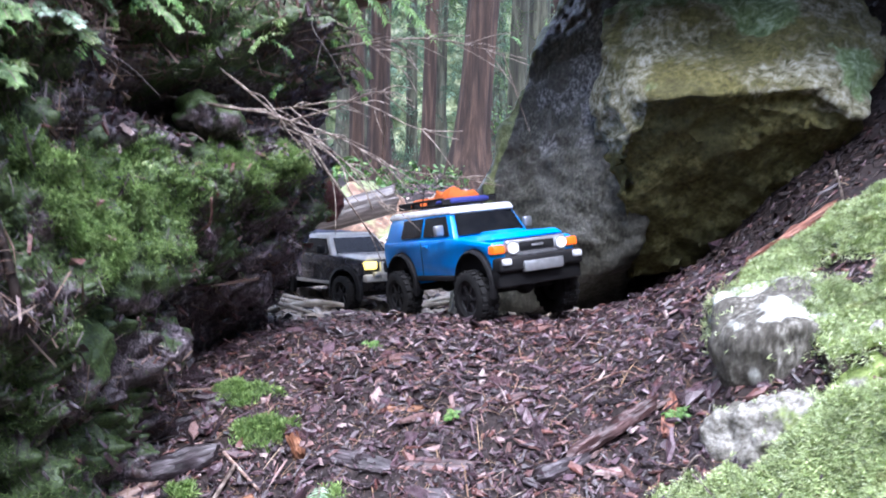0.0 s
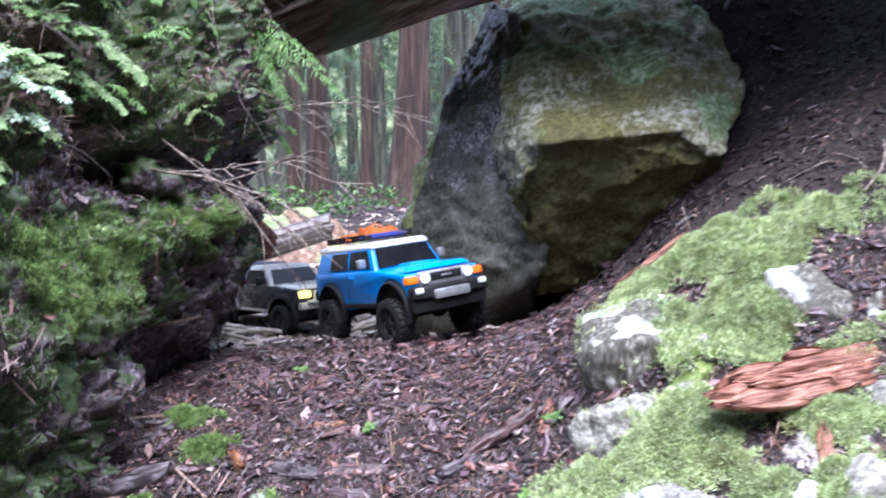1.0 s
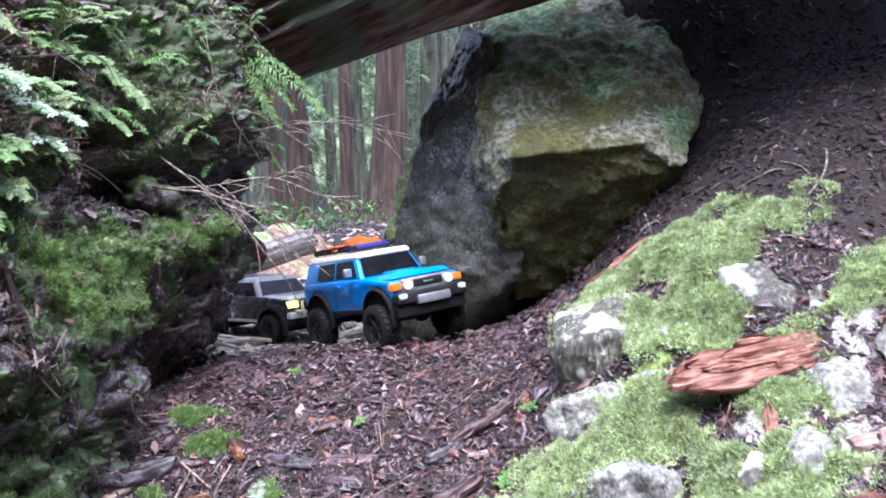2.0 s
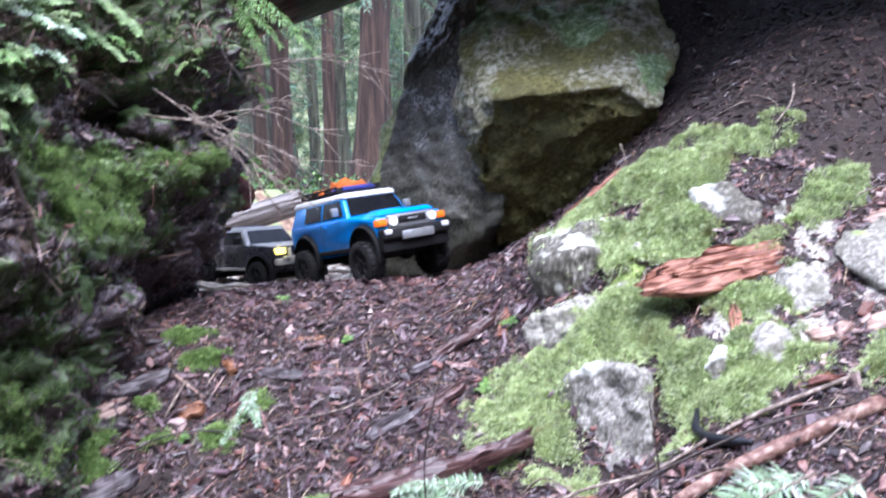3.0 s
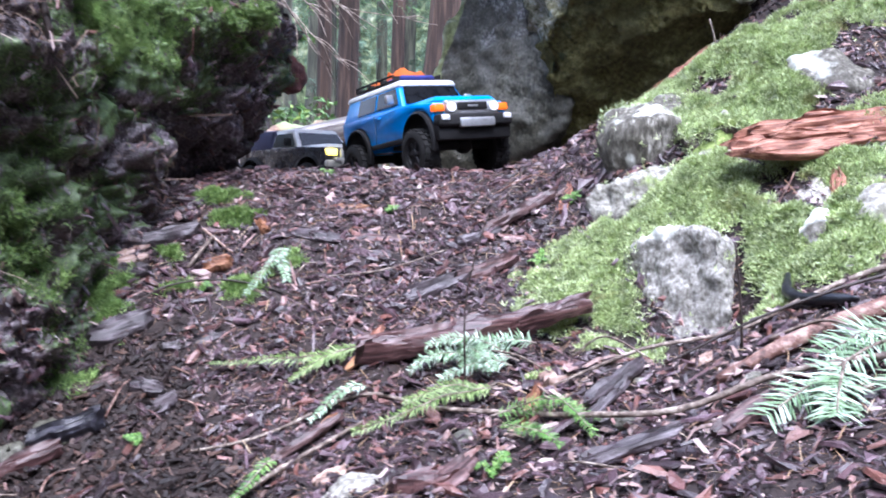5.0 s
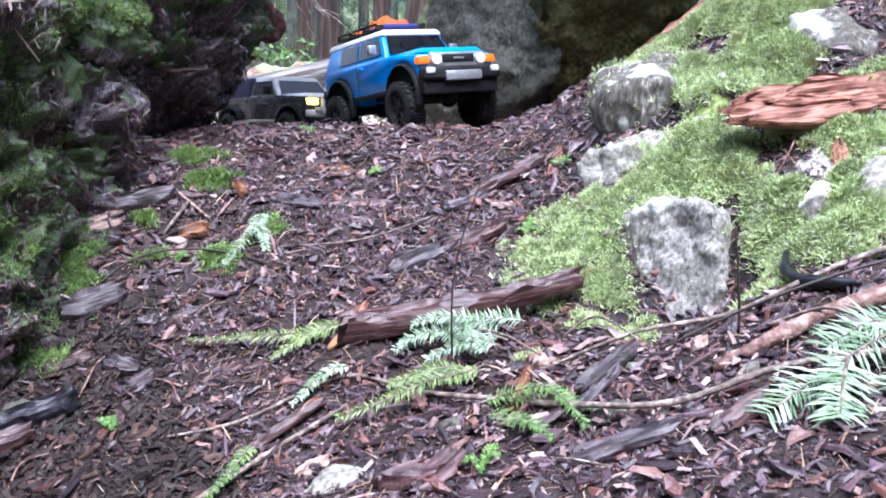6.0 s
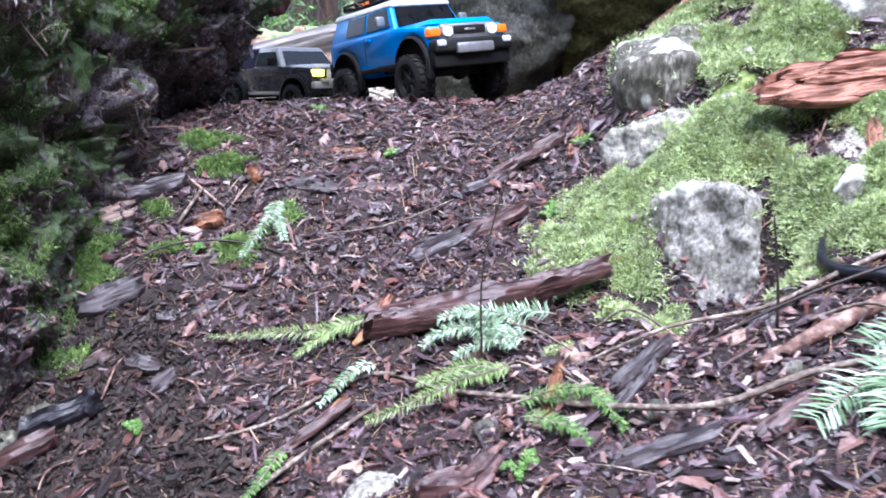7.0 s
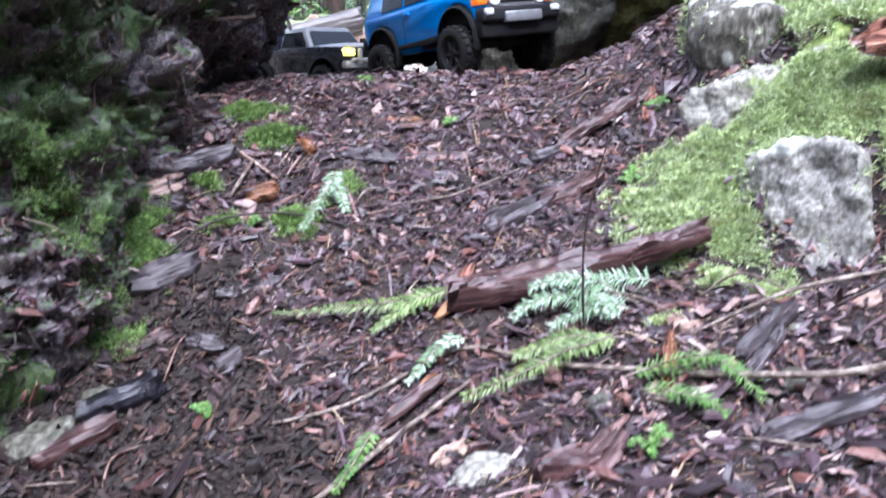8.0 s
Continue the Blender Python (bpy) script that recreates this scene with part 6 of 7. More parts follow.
def bark_piece(name, a, b, width, thick, mat, seed, label, normal=None, category="bark piece", group="", curl=0.0, taper=(0.55, 0.5), lean=0.0, furrow=0.42, parent=None):
    """A split piece of bark or wood from a to b, with furrows along it and torn ends."""
    a, b = np.array(a, float), np.array(b, float)
    d = b - a
    L = np.linalg.norm(d)
    d /= L
    n = np.array(normal if normal is not None else ground_normal(np.array([(a[0] + b[0]) / 2]), np.array([(a[1] + b[1]) / 2]))[0], float)
    n = n - n.dot(d) * d
    n /= np.linalg.norm(n)
    s = np.cross(n, d)
    if lean:
        n, s = math.cos(lean) * n + math.sin(lean) * s, math.cos(lean) * s - math.sin(lean) * n
    na, nr = 36, 26
    T, A = np.meshgrid(np.linspace(0, 1, na), np.linspace(0, 2 * np.pi, nr, endpoint=False), indexing="ij")
    cu, cv = np.cos(A), np.sin(A)
    q = np.stack([T * L / width * 0.7 + seed, cu * 2.2, cv * 2.2 + seed * 0.7], -1)
    outline = 1 - (1 - taper[0]) * np.clip(1 - T / 0.22, 0, 1) ** 1.5 - (1 - taper[1]) * np.clip((T - 0.78) / 0.22, 0, 1) ** 1.5
    outline = outline * (1 + 0.17 * vnoise(np.stack([T * 4 + seed, np.sign(cu), 0 * T], -1), seed) + 0.10 * vnoise(np.stack([T * 13 + seed, np.sign(cu), 0 * T], -1), seed + 9))
    sq = 1.0 / np.maximum(np.abs(cu), np.abs(cv)) ** 0.6
    w = 0.5 * width * cu * sq * outline
    strand = 0.7 * vnoise(np.stack([T * L / width * 0.5 + seed, cu * 5.5, cv * 1.5], -1), seed + 1) + 0.45 * vnoise(np.stack([T * L / width * 1.1 + seed, cu * 11, cv * 2], -1), seed + 4)
    h = thick * (0.5 * cv * sq + furrow * strand * (cv > -0.2) + 0.18 * fbm(q, 1.0, 3, seed + 2)) + curl * (w / width) ** 2 * 4 * thick
    t = T * L + 0.10 * L * strand * ((T < 0.02) * 0.8 + (T > 0.98) * 1.0) + 0.02 * L * fbm(q, 1.5, 2, seed + 5)
    bow = 0.04 * L * np.sin(T * 3.1) * (1 if seed % 2 else -1) * 0.4
    V = (a + t[..., None] * d + w[..., None] * s + (h + thick * 0.4 + bow * 0.2)[..., None] * n).reshape(-1, 3)
    F = []
    for i in range(na - 1):
        for k in range(nr):
            k2 = (k + 1) % nr
            F.append((i * nr + k, i * nr + k2, (i + 1) * nr + k2, (i + 1) * nr + k))
    F.append(tuple(range(nr))[::-1])
    F.append(tuple(range((na - 1) * nr, na * nr)))
    # the mesh keeps its own long axis as x so that grain runs along it
    M = np.stack([d, s, n], 1)
    ob = mesh_object(name, (V - a) @ M, F, mat)
    ob.data.set_sharp_from_angle(angle=radians(50))
    ob.matrix_world = Matrix([[*M[i], a[i]] for i in range(3)] + [[0, 0, 0, 1]])
    if parent:
        ob.parent = parent
        return ob
    return tagged(ob, label, category, group)


slab = empty("bark_slab", pose(0, 0, 0), "broken layered slab of red rotten wood resting on moss", "wood slab")
SLAB_A, SLAB_B, SLAB_N = np.array((0.485, 0.776, 0.262)), np.array((0.768, 0.782, 0.300)), np.array((-0.22, -0.70, 0.68))
SLAB_N = SLAB_N / np.linalg.norm(SLAB_N)
slab_d = SLAB_B - SLAB_A
slab_s = np.cross(SLAB_N, slab_d / np.linalg.norm(slab_d))
for i, (t0, t1, side, lift, w, th) in enumerate(((0.0, 1.0, 0.0, 0.0, 0.068, 0.012), (0.06, 0.72, -0.018, 0.009, 0.034, 0.007), (0.30, 1.02, 0.012, 0.010, 0.040, 0.008), (0.12, 0.5, 0.018, 0.010, 0.024, 0.006),
                                                 (0.55, 0.98, -0.022, 0.011, 0.028, 0.007), (0.42, 0.62, 0.036, 0.004, 0.022, 0.008), (0.2, 0.85, -0.002, 0.014, 0.018, 0.005))):
    bark_piece("layer", SLAB_A + slab_d * t0 + slab_s * side + SLAB_N * lift, SLAB_A + slab_d * t1 + slab_s * side * 0.9 + SLAB_N * lift, w, th, M_RED_BARK, 701 + i, "", normal=SLAB_N, taper=(0.4, 0.7), furrow=0.85, parent=slab)
front_log = empty("front_log", pose(0, 0, 0), "split wet wine-red log piece with torn raised end", "log")
bark_piece("trunk_piece", (-0.03, 0.695, -0.018), (0.19, 0.714, 0.012), 0.040, 0.030, M_WINE_WOOD, 13, "", taper=(0.8, 0.45), furrow=0.42, parent=front_log)
bark_piece("torn_end", (0.10, 0.706, -0.002), (0.276, 0.722, 0.044), 0.026, 0.022, M_WINE_WOOD, 17, "", taper=(0.35, 0.8), furrow=0.45, parent=front_log)
bark_piece("torn_strip", (0.0, 0.684, 0.004), (0.16, 0.700, 0.018), 0.014, 0.008, M_WINE_WOOD, 18, "", taper=(0.4, 0.3), furrow=0.5, parent=front_log)
bark_piece("splinter", gp(0.135, 0.755, 0.004), gp(0.165, 0.735, 0.03), 0.016, 0.012, M_WINE_WOOD, 19, "dark red broken stub behind the log", category="splinter")
bark_piece("splinter", gp(-0.03, 0.70, 0.004), gp(0.0, 0.735, 0.02), 0.012, 0.006, M_RED_BARK, 14, "orange torn splinter standing at the log end", category="splinter")
bark_piece("splinter", gp(-0.045, 0.69, 0.004), gp(-0.012, 0.69, 0.024), 0.012, 0.006, material("fresh_orange_wood", [(0.3, (0.25, 0.11, 0.045)), (0.7, (0.55, 0.33, 0.18))], 50, 0.6, 0.1, 0.5, stretch=(0.3, 1, 1)), 15, "fresh orange splinter at the log end", category="splinter")
M_ORANGE = material("orange_inner_bark", [(0.34, (0.05, 0.018, 0.01)), (0.5, (0.18, 0.075, 0.038)), (0.68, (0.4, 0.22, 0.13))], 130, 0.55, 0.15, 0.7, stretch=(0.1, 1, 1), detail=8)
M_BLACK_BARK = material("black_wet_bark", [(0.34, (0.006, 0.006, 0.009)), (0.5, (0.02, 0.019, 0.026)), (0.68, (0.085, 0.082, 0.11))], 120, 0.35, 0.2, 1.0, stretch=(0.15, 1, 1), detail=8, spec=0.7)
M_TAN = material("pale_tan_bark", [(0.34, (0.1, 0.055, 0.04)), (0.5, (0.3, 0.195, 0.155)), (0.68, (0.55, 0.43, 0.37))], 130, 0.6, 0.15, 0.7, stretch=(0.1, 1, 1), detail=8)
PIECES = [
    ((-0.055, 1.048), (0.052, 1.035), 0.030, 0.010, M_BROWN_BARK, "flat brown bark strip on the duff"),
    ((-0.15, 1.066), (-0.062, 1.034), 0.034, 0.010, M_GREY_BARK, "flat grey bark strip on the duff"),
    ((-0.415, 1.05), (-0.298, 1.078), 0.046, 0.024, M_GREY_BARK, "thick ridged grey bark chunk"),
    ((-0.43, 1.0), (-0.367, 1.025), 0.042, 0.014, M_TAN, "reddish tan bark flake"),
    ((-0.425, 0.985), (-0.355, 0.975), 0.03, 0.012, M_GREY_BARK, "dark grey bark flake"),
    ((-0.275, 1.0), (-0.232, 0.995), 0.036, 0.016, M_ORANGE, "curled orange-tan bark flake"),
    ((-0.09, 1.143), (-0.012, 1.155), 0.018, 0.008, M_ORANGE, "narrow orange bark strip"),
    ((0.125, 0.992), (0.2, 1.015), 0.028, 0.012, M_GREY_BARK, "dark grey bark strip"),
    ((0.17, 1.02), (0.30, 1.05), 0.026, 0.016, M_BROWN_BARK, "dark brown rotten stick of bark"),
    ((0.035, 0.858), (0.135, 0.905), 0.045, 0.02, M_GREY_BARK, "ridged grey-brown bark chunk"),
    ((0.115, 0.89), (0.215, 0.94), 0.030, 0.016, M_BROWN_BARK, "brown bark strip"),
    ((-0.205, 1.112), (-0.183, 1.06), 0.020, 0.014, M_ORANGE, "small orange wood stub"),
    ((-0.05, 0.865), (-0.04, 0.905), 0.016, 0.010, M_TAN, "small pinkish bark curl"),
    ((0.215, 0.50), (0.29, 0.545), 0.022, 0.014, M_GREY_BARK, "splintered grey wood sliver"),
    ((0.205, 0.475), (0.262, 0.515), 0.016, 0.012, M_GREY_BARK, "splintered grey wood sliver"),
    ((0.185, 0.60), (0.285, 0.655), 0.05, 0.016, M_TAN, "pale pinkish bark flake"),
    ((0.27, 0.64), (0.325, 0.655), 0.022, 0.010, M_TAN, "pale tan bark flake"),
    ((0.145, 0.495), (0.178, 0.575), 0.015, 0.012, M_ORANGE, "orange torn wood strip"),
    ((0.125, 0.488), (0.16, 0.508), 0.016, 0.010, M_TAN, "pale orange wood flake"),
    ((0.035, 0.40), (0.085, 0.45), 0.034, 0.012, M_BROWN_BARK, "chunk of dark red wood"),
    ((0.585, 0.668), (0.612, 0.722), 0.020, 0.010, M_RED_BARK, "small red bark sliver below the slab"),
    ((0.672, 0.62), (0.735, 0.61), 0.040, 0.012, M_TAN, "curled tan bark flake"),
    ((0.735, 0.58), (0.80, 0.575), 0.036, 0.012, M_TAN, "curled tan bark flake"),
    ((0.60, 0.545), (0.645, 0.525), 0.016, 0.009, M_ORANGE, "small orange bark flake"),
    ((0.635, 0.49), (0.685, 0.485), 0.018, 0.009, M_GREY_BARK, "small dark bark flake"),
    ((0.51, 1.245), (0.625, 1.19), 0.026, 0.018, M_RED_BARK, "reddish rotten bark stick on the crest"),
    ((0.88, 0.77), (0.94, 0.755), 0.045, 0.012, M_TAN, "pale pinkish bark flake on the slope"),
    ((0.66, 0.985), (0.70, 0.97), 0.014, 0.010, M_BROWN_BARK, "small brown bark bit"),
    ((0.72, 0.86), (0.76, 0.85), 0.014, 0.008, M_BROWN_BARK, "small brown bark bit"),
    ((-0.20, 0.70), (-0.155, 0.712), 0.02, 0.008, M_BROWN_BARK, "brown bark flake"),
    ((-0.33, 0.68), (-0.28, 0.70), 0.022, 0.009, M_BROWN_BARK, "brown bark flake"),
    ((-0.09, 0.585), (-0.055, 0.61), 0.016, 0.009, M_ORANGE, "orange bark bit"),
    ((-0.16, 0.54), (-0.05, 0.60), 0.016, 0.010, M_BROWN_BARK, "brown rotten wood strip"),
    ((-0.02, 0.99), (0.02, 0.98), 0.026, 0.008, M_GREY_BARK, "grey bark flake"),
    ((0.02, 1.14), (0.05, 1.13), 0.022, 0.008, M_GREY_BARK, "grey bark flake"),
    ((0.10, 1.13), (0.135, 1.145), 0.022, 0.008, M_BROWN_BARK, "brown bark flake"),
    ((-0.42, 1.13), (-0.35, 1.16), 0.03, 0.012, M_GREY_BARK, "grey bark flake below the bank"),
    ((-0.35, 1.17), (-0.30, 1.2), 0.024, 0.010, M_GREY_BARK, "grey bark flake below the bank"),
    ((0.21, 0.78), (0.26, 0.83), 0.022, 0.010, M_BROWN_BARK, "brown bark flake"),
    ((0.25, 0.90), (0.30, 0.92), 0.024, 0.010, M_GREY_BARK, "grey bark flake"),
    ((0.30, 1.0), (0.325, 1.05), 0.02, 0.01, M_RED_BARK, "red bark flake"),
    ((-0.04, 0.745), (0.0, 0.755), 0.026, 0.008, M_BROWN_BARK, "dark brown bark flake"),
    ((-0.3, 0.81), (-0.22, 0.83), 0.024, 0.012, M_GREY_BARK, "grey bark flake"),
    ((0.18, 0.385), (0.27, 0.37), 0.03, 0.012, M_GREY_BARK, "grey bark flake"),
    ((0.29, 0.34), (0.35, 0.36), 0.024, 0.012, M_BROWN_BARK, "brown bark flake"),
    ((-0.405, 0.845), (-0.325, 0.872), 0.045, 0.022, M_GREY_BARK, "blue-grey wet bark chunk at the bank's foot"),
    ((-0.425, 0.672), (-0.345, 0.695), 0.036, 0.030, M_BLACK_BARK, "black wet chunk of rotten bark"),
    ((-0.46, 0.618), (-0.385, 0.655), 0.030, 0.018, M_WINE_WOOD, "dark purple-brown wood strip"),
    ((-0.405, 0.762), (-0.345, 0.772), 0.024, 0.012, M_BROWN_BARK, "reddish-brown curled bark flake"),
    ((-0.33, 0.755), (-0.285, 0.742), 0.026, 0.014, M_GREY_BARK, "pale grey-purple bark flake"),
    ((-0.30, 0.715), (-0.262, 0.725), 0.030, 0.010, M_GREY_BARK, "dark grey bark flake"),
    ((0.0, 0.408), (0.062, 0.432), 0.040, 0.020, M_WINE_WOOD, "chunk of dark red wood in front"),
    ((-0.075, 0.475), (-0.045, 0.495), 0.022, 0.010, M_TAN, "pinkish curled bark flake"),
    ((0.30, 0.60), (0.345, 0.625), 0.026, 0.010, M_ORANGE, "orange-brown leaf-like bark flake"),
    ((0.375, 0.555), (0.425, 0.575), 0.024, 0.010, M_GREY_BARK, "dark blue-grey bark flake"),
    ((0.33, 0.525), (0.36, 0.515), 0.020, 0.010, M_TAN, "pale pinkish bark bit"),
]
for i, (a, b, w, th, mat, label) in enumerate(PIECES):
    bark_piece("bark_piece", gp(*a, -0.001), gp(*b, -0.002 + 0.004 * (i % 3)), w * 0.9, th * 0.7, mat, 200 + i, label if len(label.split()) > 3 else label + " on the duff", group="bark pieces on the slope", furrow=0.65)

# ---------------------------------------------------------------- sticks and twigs


def twig(points, radii, mat, label, name="twig", sides=7, group="twigs on the slope"):
    V, F = tube(points, radii, sides, 0.16 * max(radii), 5)
    return tagged(mesh_object(name, V, F, mat), label if len(label.split()) > 3 else label + " on the ground", "twig", group)


twig([gp(-0.185, 0.475, 0.006), gp(-0.11, 0.53, 0.008), gp(-0.025, 0.592, 0.008)], [0.0032, 0.003, 0.002], M_TWIG, "straight pale twig on the duff")
twig([gp(-0.27, 0.60, 0.006), gp(-0.15, 0.595, 0.012), gp(-0.03, 0.636, 0.008), gp(0.05, 0.578, 0.012), gp(0.121, 0.529, 0.014), gp(0.20, 0.455, 0.02), gp(0.28, 0.405, 0.02), gp(0.37, 0.375, 0.02), gp(0.46, 0.33, 0.02)],
     [0.0015, 0.002, 0.0025, 0.0028, 0.003, 0.0032, 0.0034, 0.0036, 0.0036], M_TWIG, "long thin grey twig lying across the duff")
twig([gp(0.19, 0.56, 0.008), gp(0.29, 0.548, 0.02), gp(0.39, 0.537, 0.024), gp(0.465, 0.53, 0.014), gp(0.54, 0.52, 0.012), gp(0.66, 0.50, 0.015)], [0.0014, 0.0022, 0.0027, 0.003, 0.0034, 0.0036], M_TWIG, "long pale stick leaning over the duff", "stick")
twig([gp(0.335, 0.445, 0.006), gp(0.41, 0.445, 0.010), gp(0.49, 0.447, 0.012), gp(0.66, 0.44, 0.015)], [0.0055, 0.0085, 0.0098, 0.0105], M_RED_TWIG, "thick reddish-brown stick on the duff", "stick", 10)
twig([gp(0.30, 0.50, 0.02), gp(0.40, 0.475, 0.035), gp(0.52, 0.455, 0.04), gp(0.62, 0.43, 0.03)], [0.0012, 0.0018, 0.002, 0.002], M_DARK_TWIG, "dark thin twig beside the stick")
twig([gp(0.095, 0.60, 0.0), (0.092, 0.60, 0.06), (0.105, 0.605, 0.13), (0.125, 0.61, 0.19)], [0.0013, 0.0012, 0.001, 0.0008], M_DARK_TWIG, "thin bare twig standing upright")
twig([gp(0.385, 0.50, 0.0), (0.382, 0.50, 0.08), (0.375, 0.505, 0.15)], [0.0018, 0.0015, 0.001], M_DARK_TWIG, "thin dark twig standing upright")
twig([gp(0.40, 0.47, 0.01), gp(0.44, 0.44, 0.02), gp(0.46, 0.40, 0.02)], [0.0018, 0.0018, 0.001], M_TWIG, "short grey twig")
twig([gp(0.23, 0.63, 0.01), gp(0.26, 0.60, 0.03), gp(0.29, 0.53, 0.02)], [0.0014, 0.0014, 0.001], M_TWIG, "short grey twig")
twig([gp(0.13, 0.66, 0.03), gp(0.16, 0.62, 0.035), gp(0.19, 0.575, 0.02)], [0.0015, 0.0015, 0.001], M_TWIG, "short pale twig across the sprigs")
twig([gp(-0.40, 0.84, 0.004), gp(-0.33, 0.90, 0.02), gp(-0.24, 0.915, 0.02), gp(-0.14, 0.90, 0.008), gp(-0.03, 0.80, 0.006)], [0.0014, 0.0016, 0.0015, 0.0014, 0.001], M_DARK_TWIG, "thin arching dark twig")
twig([gp(-0.12, 0.93, 0.008), gp(0.0, 0.925, 0.012), gp(0.11, 0.97, 0.008)], [0.0014, 0.0014, 0.001], M_TWIG, "thin straight twig")
twig([gp(0.21, 1.14, 0.006), gp(0.27, 1.12, 0.02), gp(0.30, 1.10, 0.01)], [0.0016, 0.0016, 0.001], M_RED_TWIG, "thin reddish twig")
twig([gp(0.62, 1.19, 0.0), (0.625, 1.185, 0.47), (0.612, 1.185, 0.515)], [0.003, 0.0025, 0.0015], M_TWIG, "short grey twig standing on the crest")
twig([gp(0.86, 1.04, 0.006), gp(0.92, 1.06, 0.015), gp(0.96, 1.11, 0.03), gp(0.975, 1.15, 0.01)], [0.002, 0.0025, 0.0025, 0.0015], M_TWIG, "pale bent twig on the slope")
twig([gp(0.86, 0.80, 0.01), gp(0.93, 0.79, 0.03), gp(0.98, 0.72, 0.02)], [0.0015, 0.0016, 0.001], M_TWIG, "thin pale twig on the slope")
twig([gp(-0.30, 0.99, 0.01), gp(-0.27, 1.05, 0.012)], [0.003, 0.003], M_TWIG, "short pale twig bit")
twig([gp(-0.29, 1.075, 0.012), gp(-0.235, 1.02, 0.01)], [0.0025, 0.002], M_TAN, "short tan twig bit")
twig([(-0.47, 0.77, 0.32), (-0.414, 0.725, 0.365), (-0.416, 0.715, 0.42), (-0.44, 0.705, 0.52), (-0.455, 0.70, 0.61), (-0.49, 0.69, 0.74)], [0.005, 0.005, 0.0048, 0.0045, 0.0042, 0.0035], M_DARK_TWIG, "dark bare stick growing out of the bank", "stick", 10, "")
twig([(-0.50, 0.99, 0.33), (-0.51, 0.96, 0.30), (-0.525, 0.93, 0.31), (-0.54, 0.90, 0.29)], [0.003, 0.003, 0.0025, 0.002], M_TAN, "pale curved root on the bank", "root", 7, "")
twig([gp(0.488, 0.605, 0.022), gp(0.468, 0.565, 0.018), gp(0.470, 0.53, 0.014), gp(0.482, 0.495, 0.012), gp(0.497, 0.468, 0.012)], [0.004, 0.0065, 0.0075, 0.007, 0.003], plain("wet_black_rind", (0.012, 0.013, 0.018), 0.3), "curved black wet strip of rind", "bark_curl", 8, "")
r2 = np.random.default_rng(77)
for i in range(46):
    x, y = r2.uniform(-0.45, 1.0), r2.uniform(0.3, 1.4)
    if moss_cover(np.array([x]), np.array([y]))[0] > 0.4:
        continue
    a, L = r2.uniform(0, 6.28), r2.uniform(0.03, 0.11)
    dx, dy = math.cos(a) * L / 2, math.sin(a) * L / 2
    k = r2.normal(0, 0.12) * L
    twig([gp(x - dx, y - dy, 0.004), gp(x - dy * 0.2 + k, y + dx * 0.2, 0.010 + 0.008 * r2.random()), gp(x + dx, y + dy, 0.004)], [0.0014, 0.0013, 0.0008], (M_TWIG, M_DARK_TWIG, M_RED_TWIG)[i % 3],
         ("thin grey twig in the duff", "thin dark twig in the duff", "thin reddish twig in the duff")[i % 3], sides=5)

# ---------------------------------------------------------------- fronds


def frond_mesh(path, leaf, width, n, rng, flat=0.15, taper=0.35, forward=0.55, up=None, sag=0.2, base_bare=0.08, tipleaf=True):
    """Stem and leaflets of a feather-like sprig along a path (m, 3)."""
    P = np.asarray(path, float)
    s = np.linspace(0, 1, 60)
    k = np.linspace(0, 1, len(P))
    S = np.stack([np.interp(s, k, P[:, i]) for i in range(3)], -1)
    for _ in range(6):
        S[1:-1] = (S[:-2] + 2 * S[1:-1] + S[2:]) / 4
    T = np.gradient(S, axis=0)
    T /= np.linalg.norm(T, axis=1, keepdims=True)
    up = np.array(up if up is not None else (0, -0.35, 1.0))
    v, f = [], []
    for i in range(n):
        t = base_bare + (1 - base_bare) * (i + rng.uniform(-0.2, 0.2)) / n
        t = min(max(t, 0), 0.995)
        j = int(t * 59)
        p, d = S[j], T[j]
        side = np.cross(d, up)
        side /= np.linalg.norm(side) + 1e-9
        nn = np.cross(side, d)
        size = leaf * (1 - (1 - taper) * t ** 1.6) * (0.55 + 0.45 * min(1, t / 0.18)) * rng.uniform(0.62, 1.15)
        for sg in (-1, 1):
            out = sg * side + (forward + rng.normal(0, 0.16)) * d + rng.normal(0, flat) * nn
            out /= np.linalg.norm(out)
            w = np.cross(out, nn)
            w = w / (np.linalg.norm(w) + 1e-9) * width * 0.5
            drop = -np.array([0, 0, 1.0]) * sag * size * 0.4
            b = len(v)
            v += [p - w * 0.3, p + w * 0.3, p + out * size * 0.5 + w + nn * width * 0.2, p + out * size * 0.5 - w + nn * width * 0.2, p + out * size + drop, p + out * size * 0.5 + nn * width * 0.45]
            f += [(b, b + 5, b + 3), (b, b + 1, b + 5), (b + 1, b + 2, b + 5), (b + 3, b + 5, b + 4), (b + 5, b + 2, b + 4)]
    return S[::6], np.array(v), f


def sprig(name, paths, leaf, width, n, mat, label, stem=0.0012, seed=1, stem_mat=None, category="sprig", group="", **kw):
    rs = np.random.default_rng(seed)
    thing = empty(name, pose(0, 0, 0), label, category, group)
    for path in paths:
        S, v, f = frond_mesh(path, leaf, width, n, rs, **kw)
        V, F = tube(S, np.linspace(stem, stem * 0.4, len(S)), 5, sub=2)
        mesh_object("stem", V, F, stem_mat or M_TWIG, parent=thing)
        mesh_object("foliage", v, f, mat, smooth=False, parent=thing)
    return thing


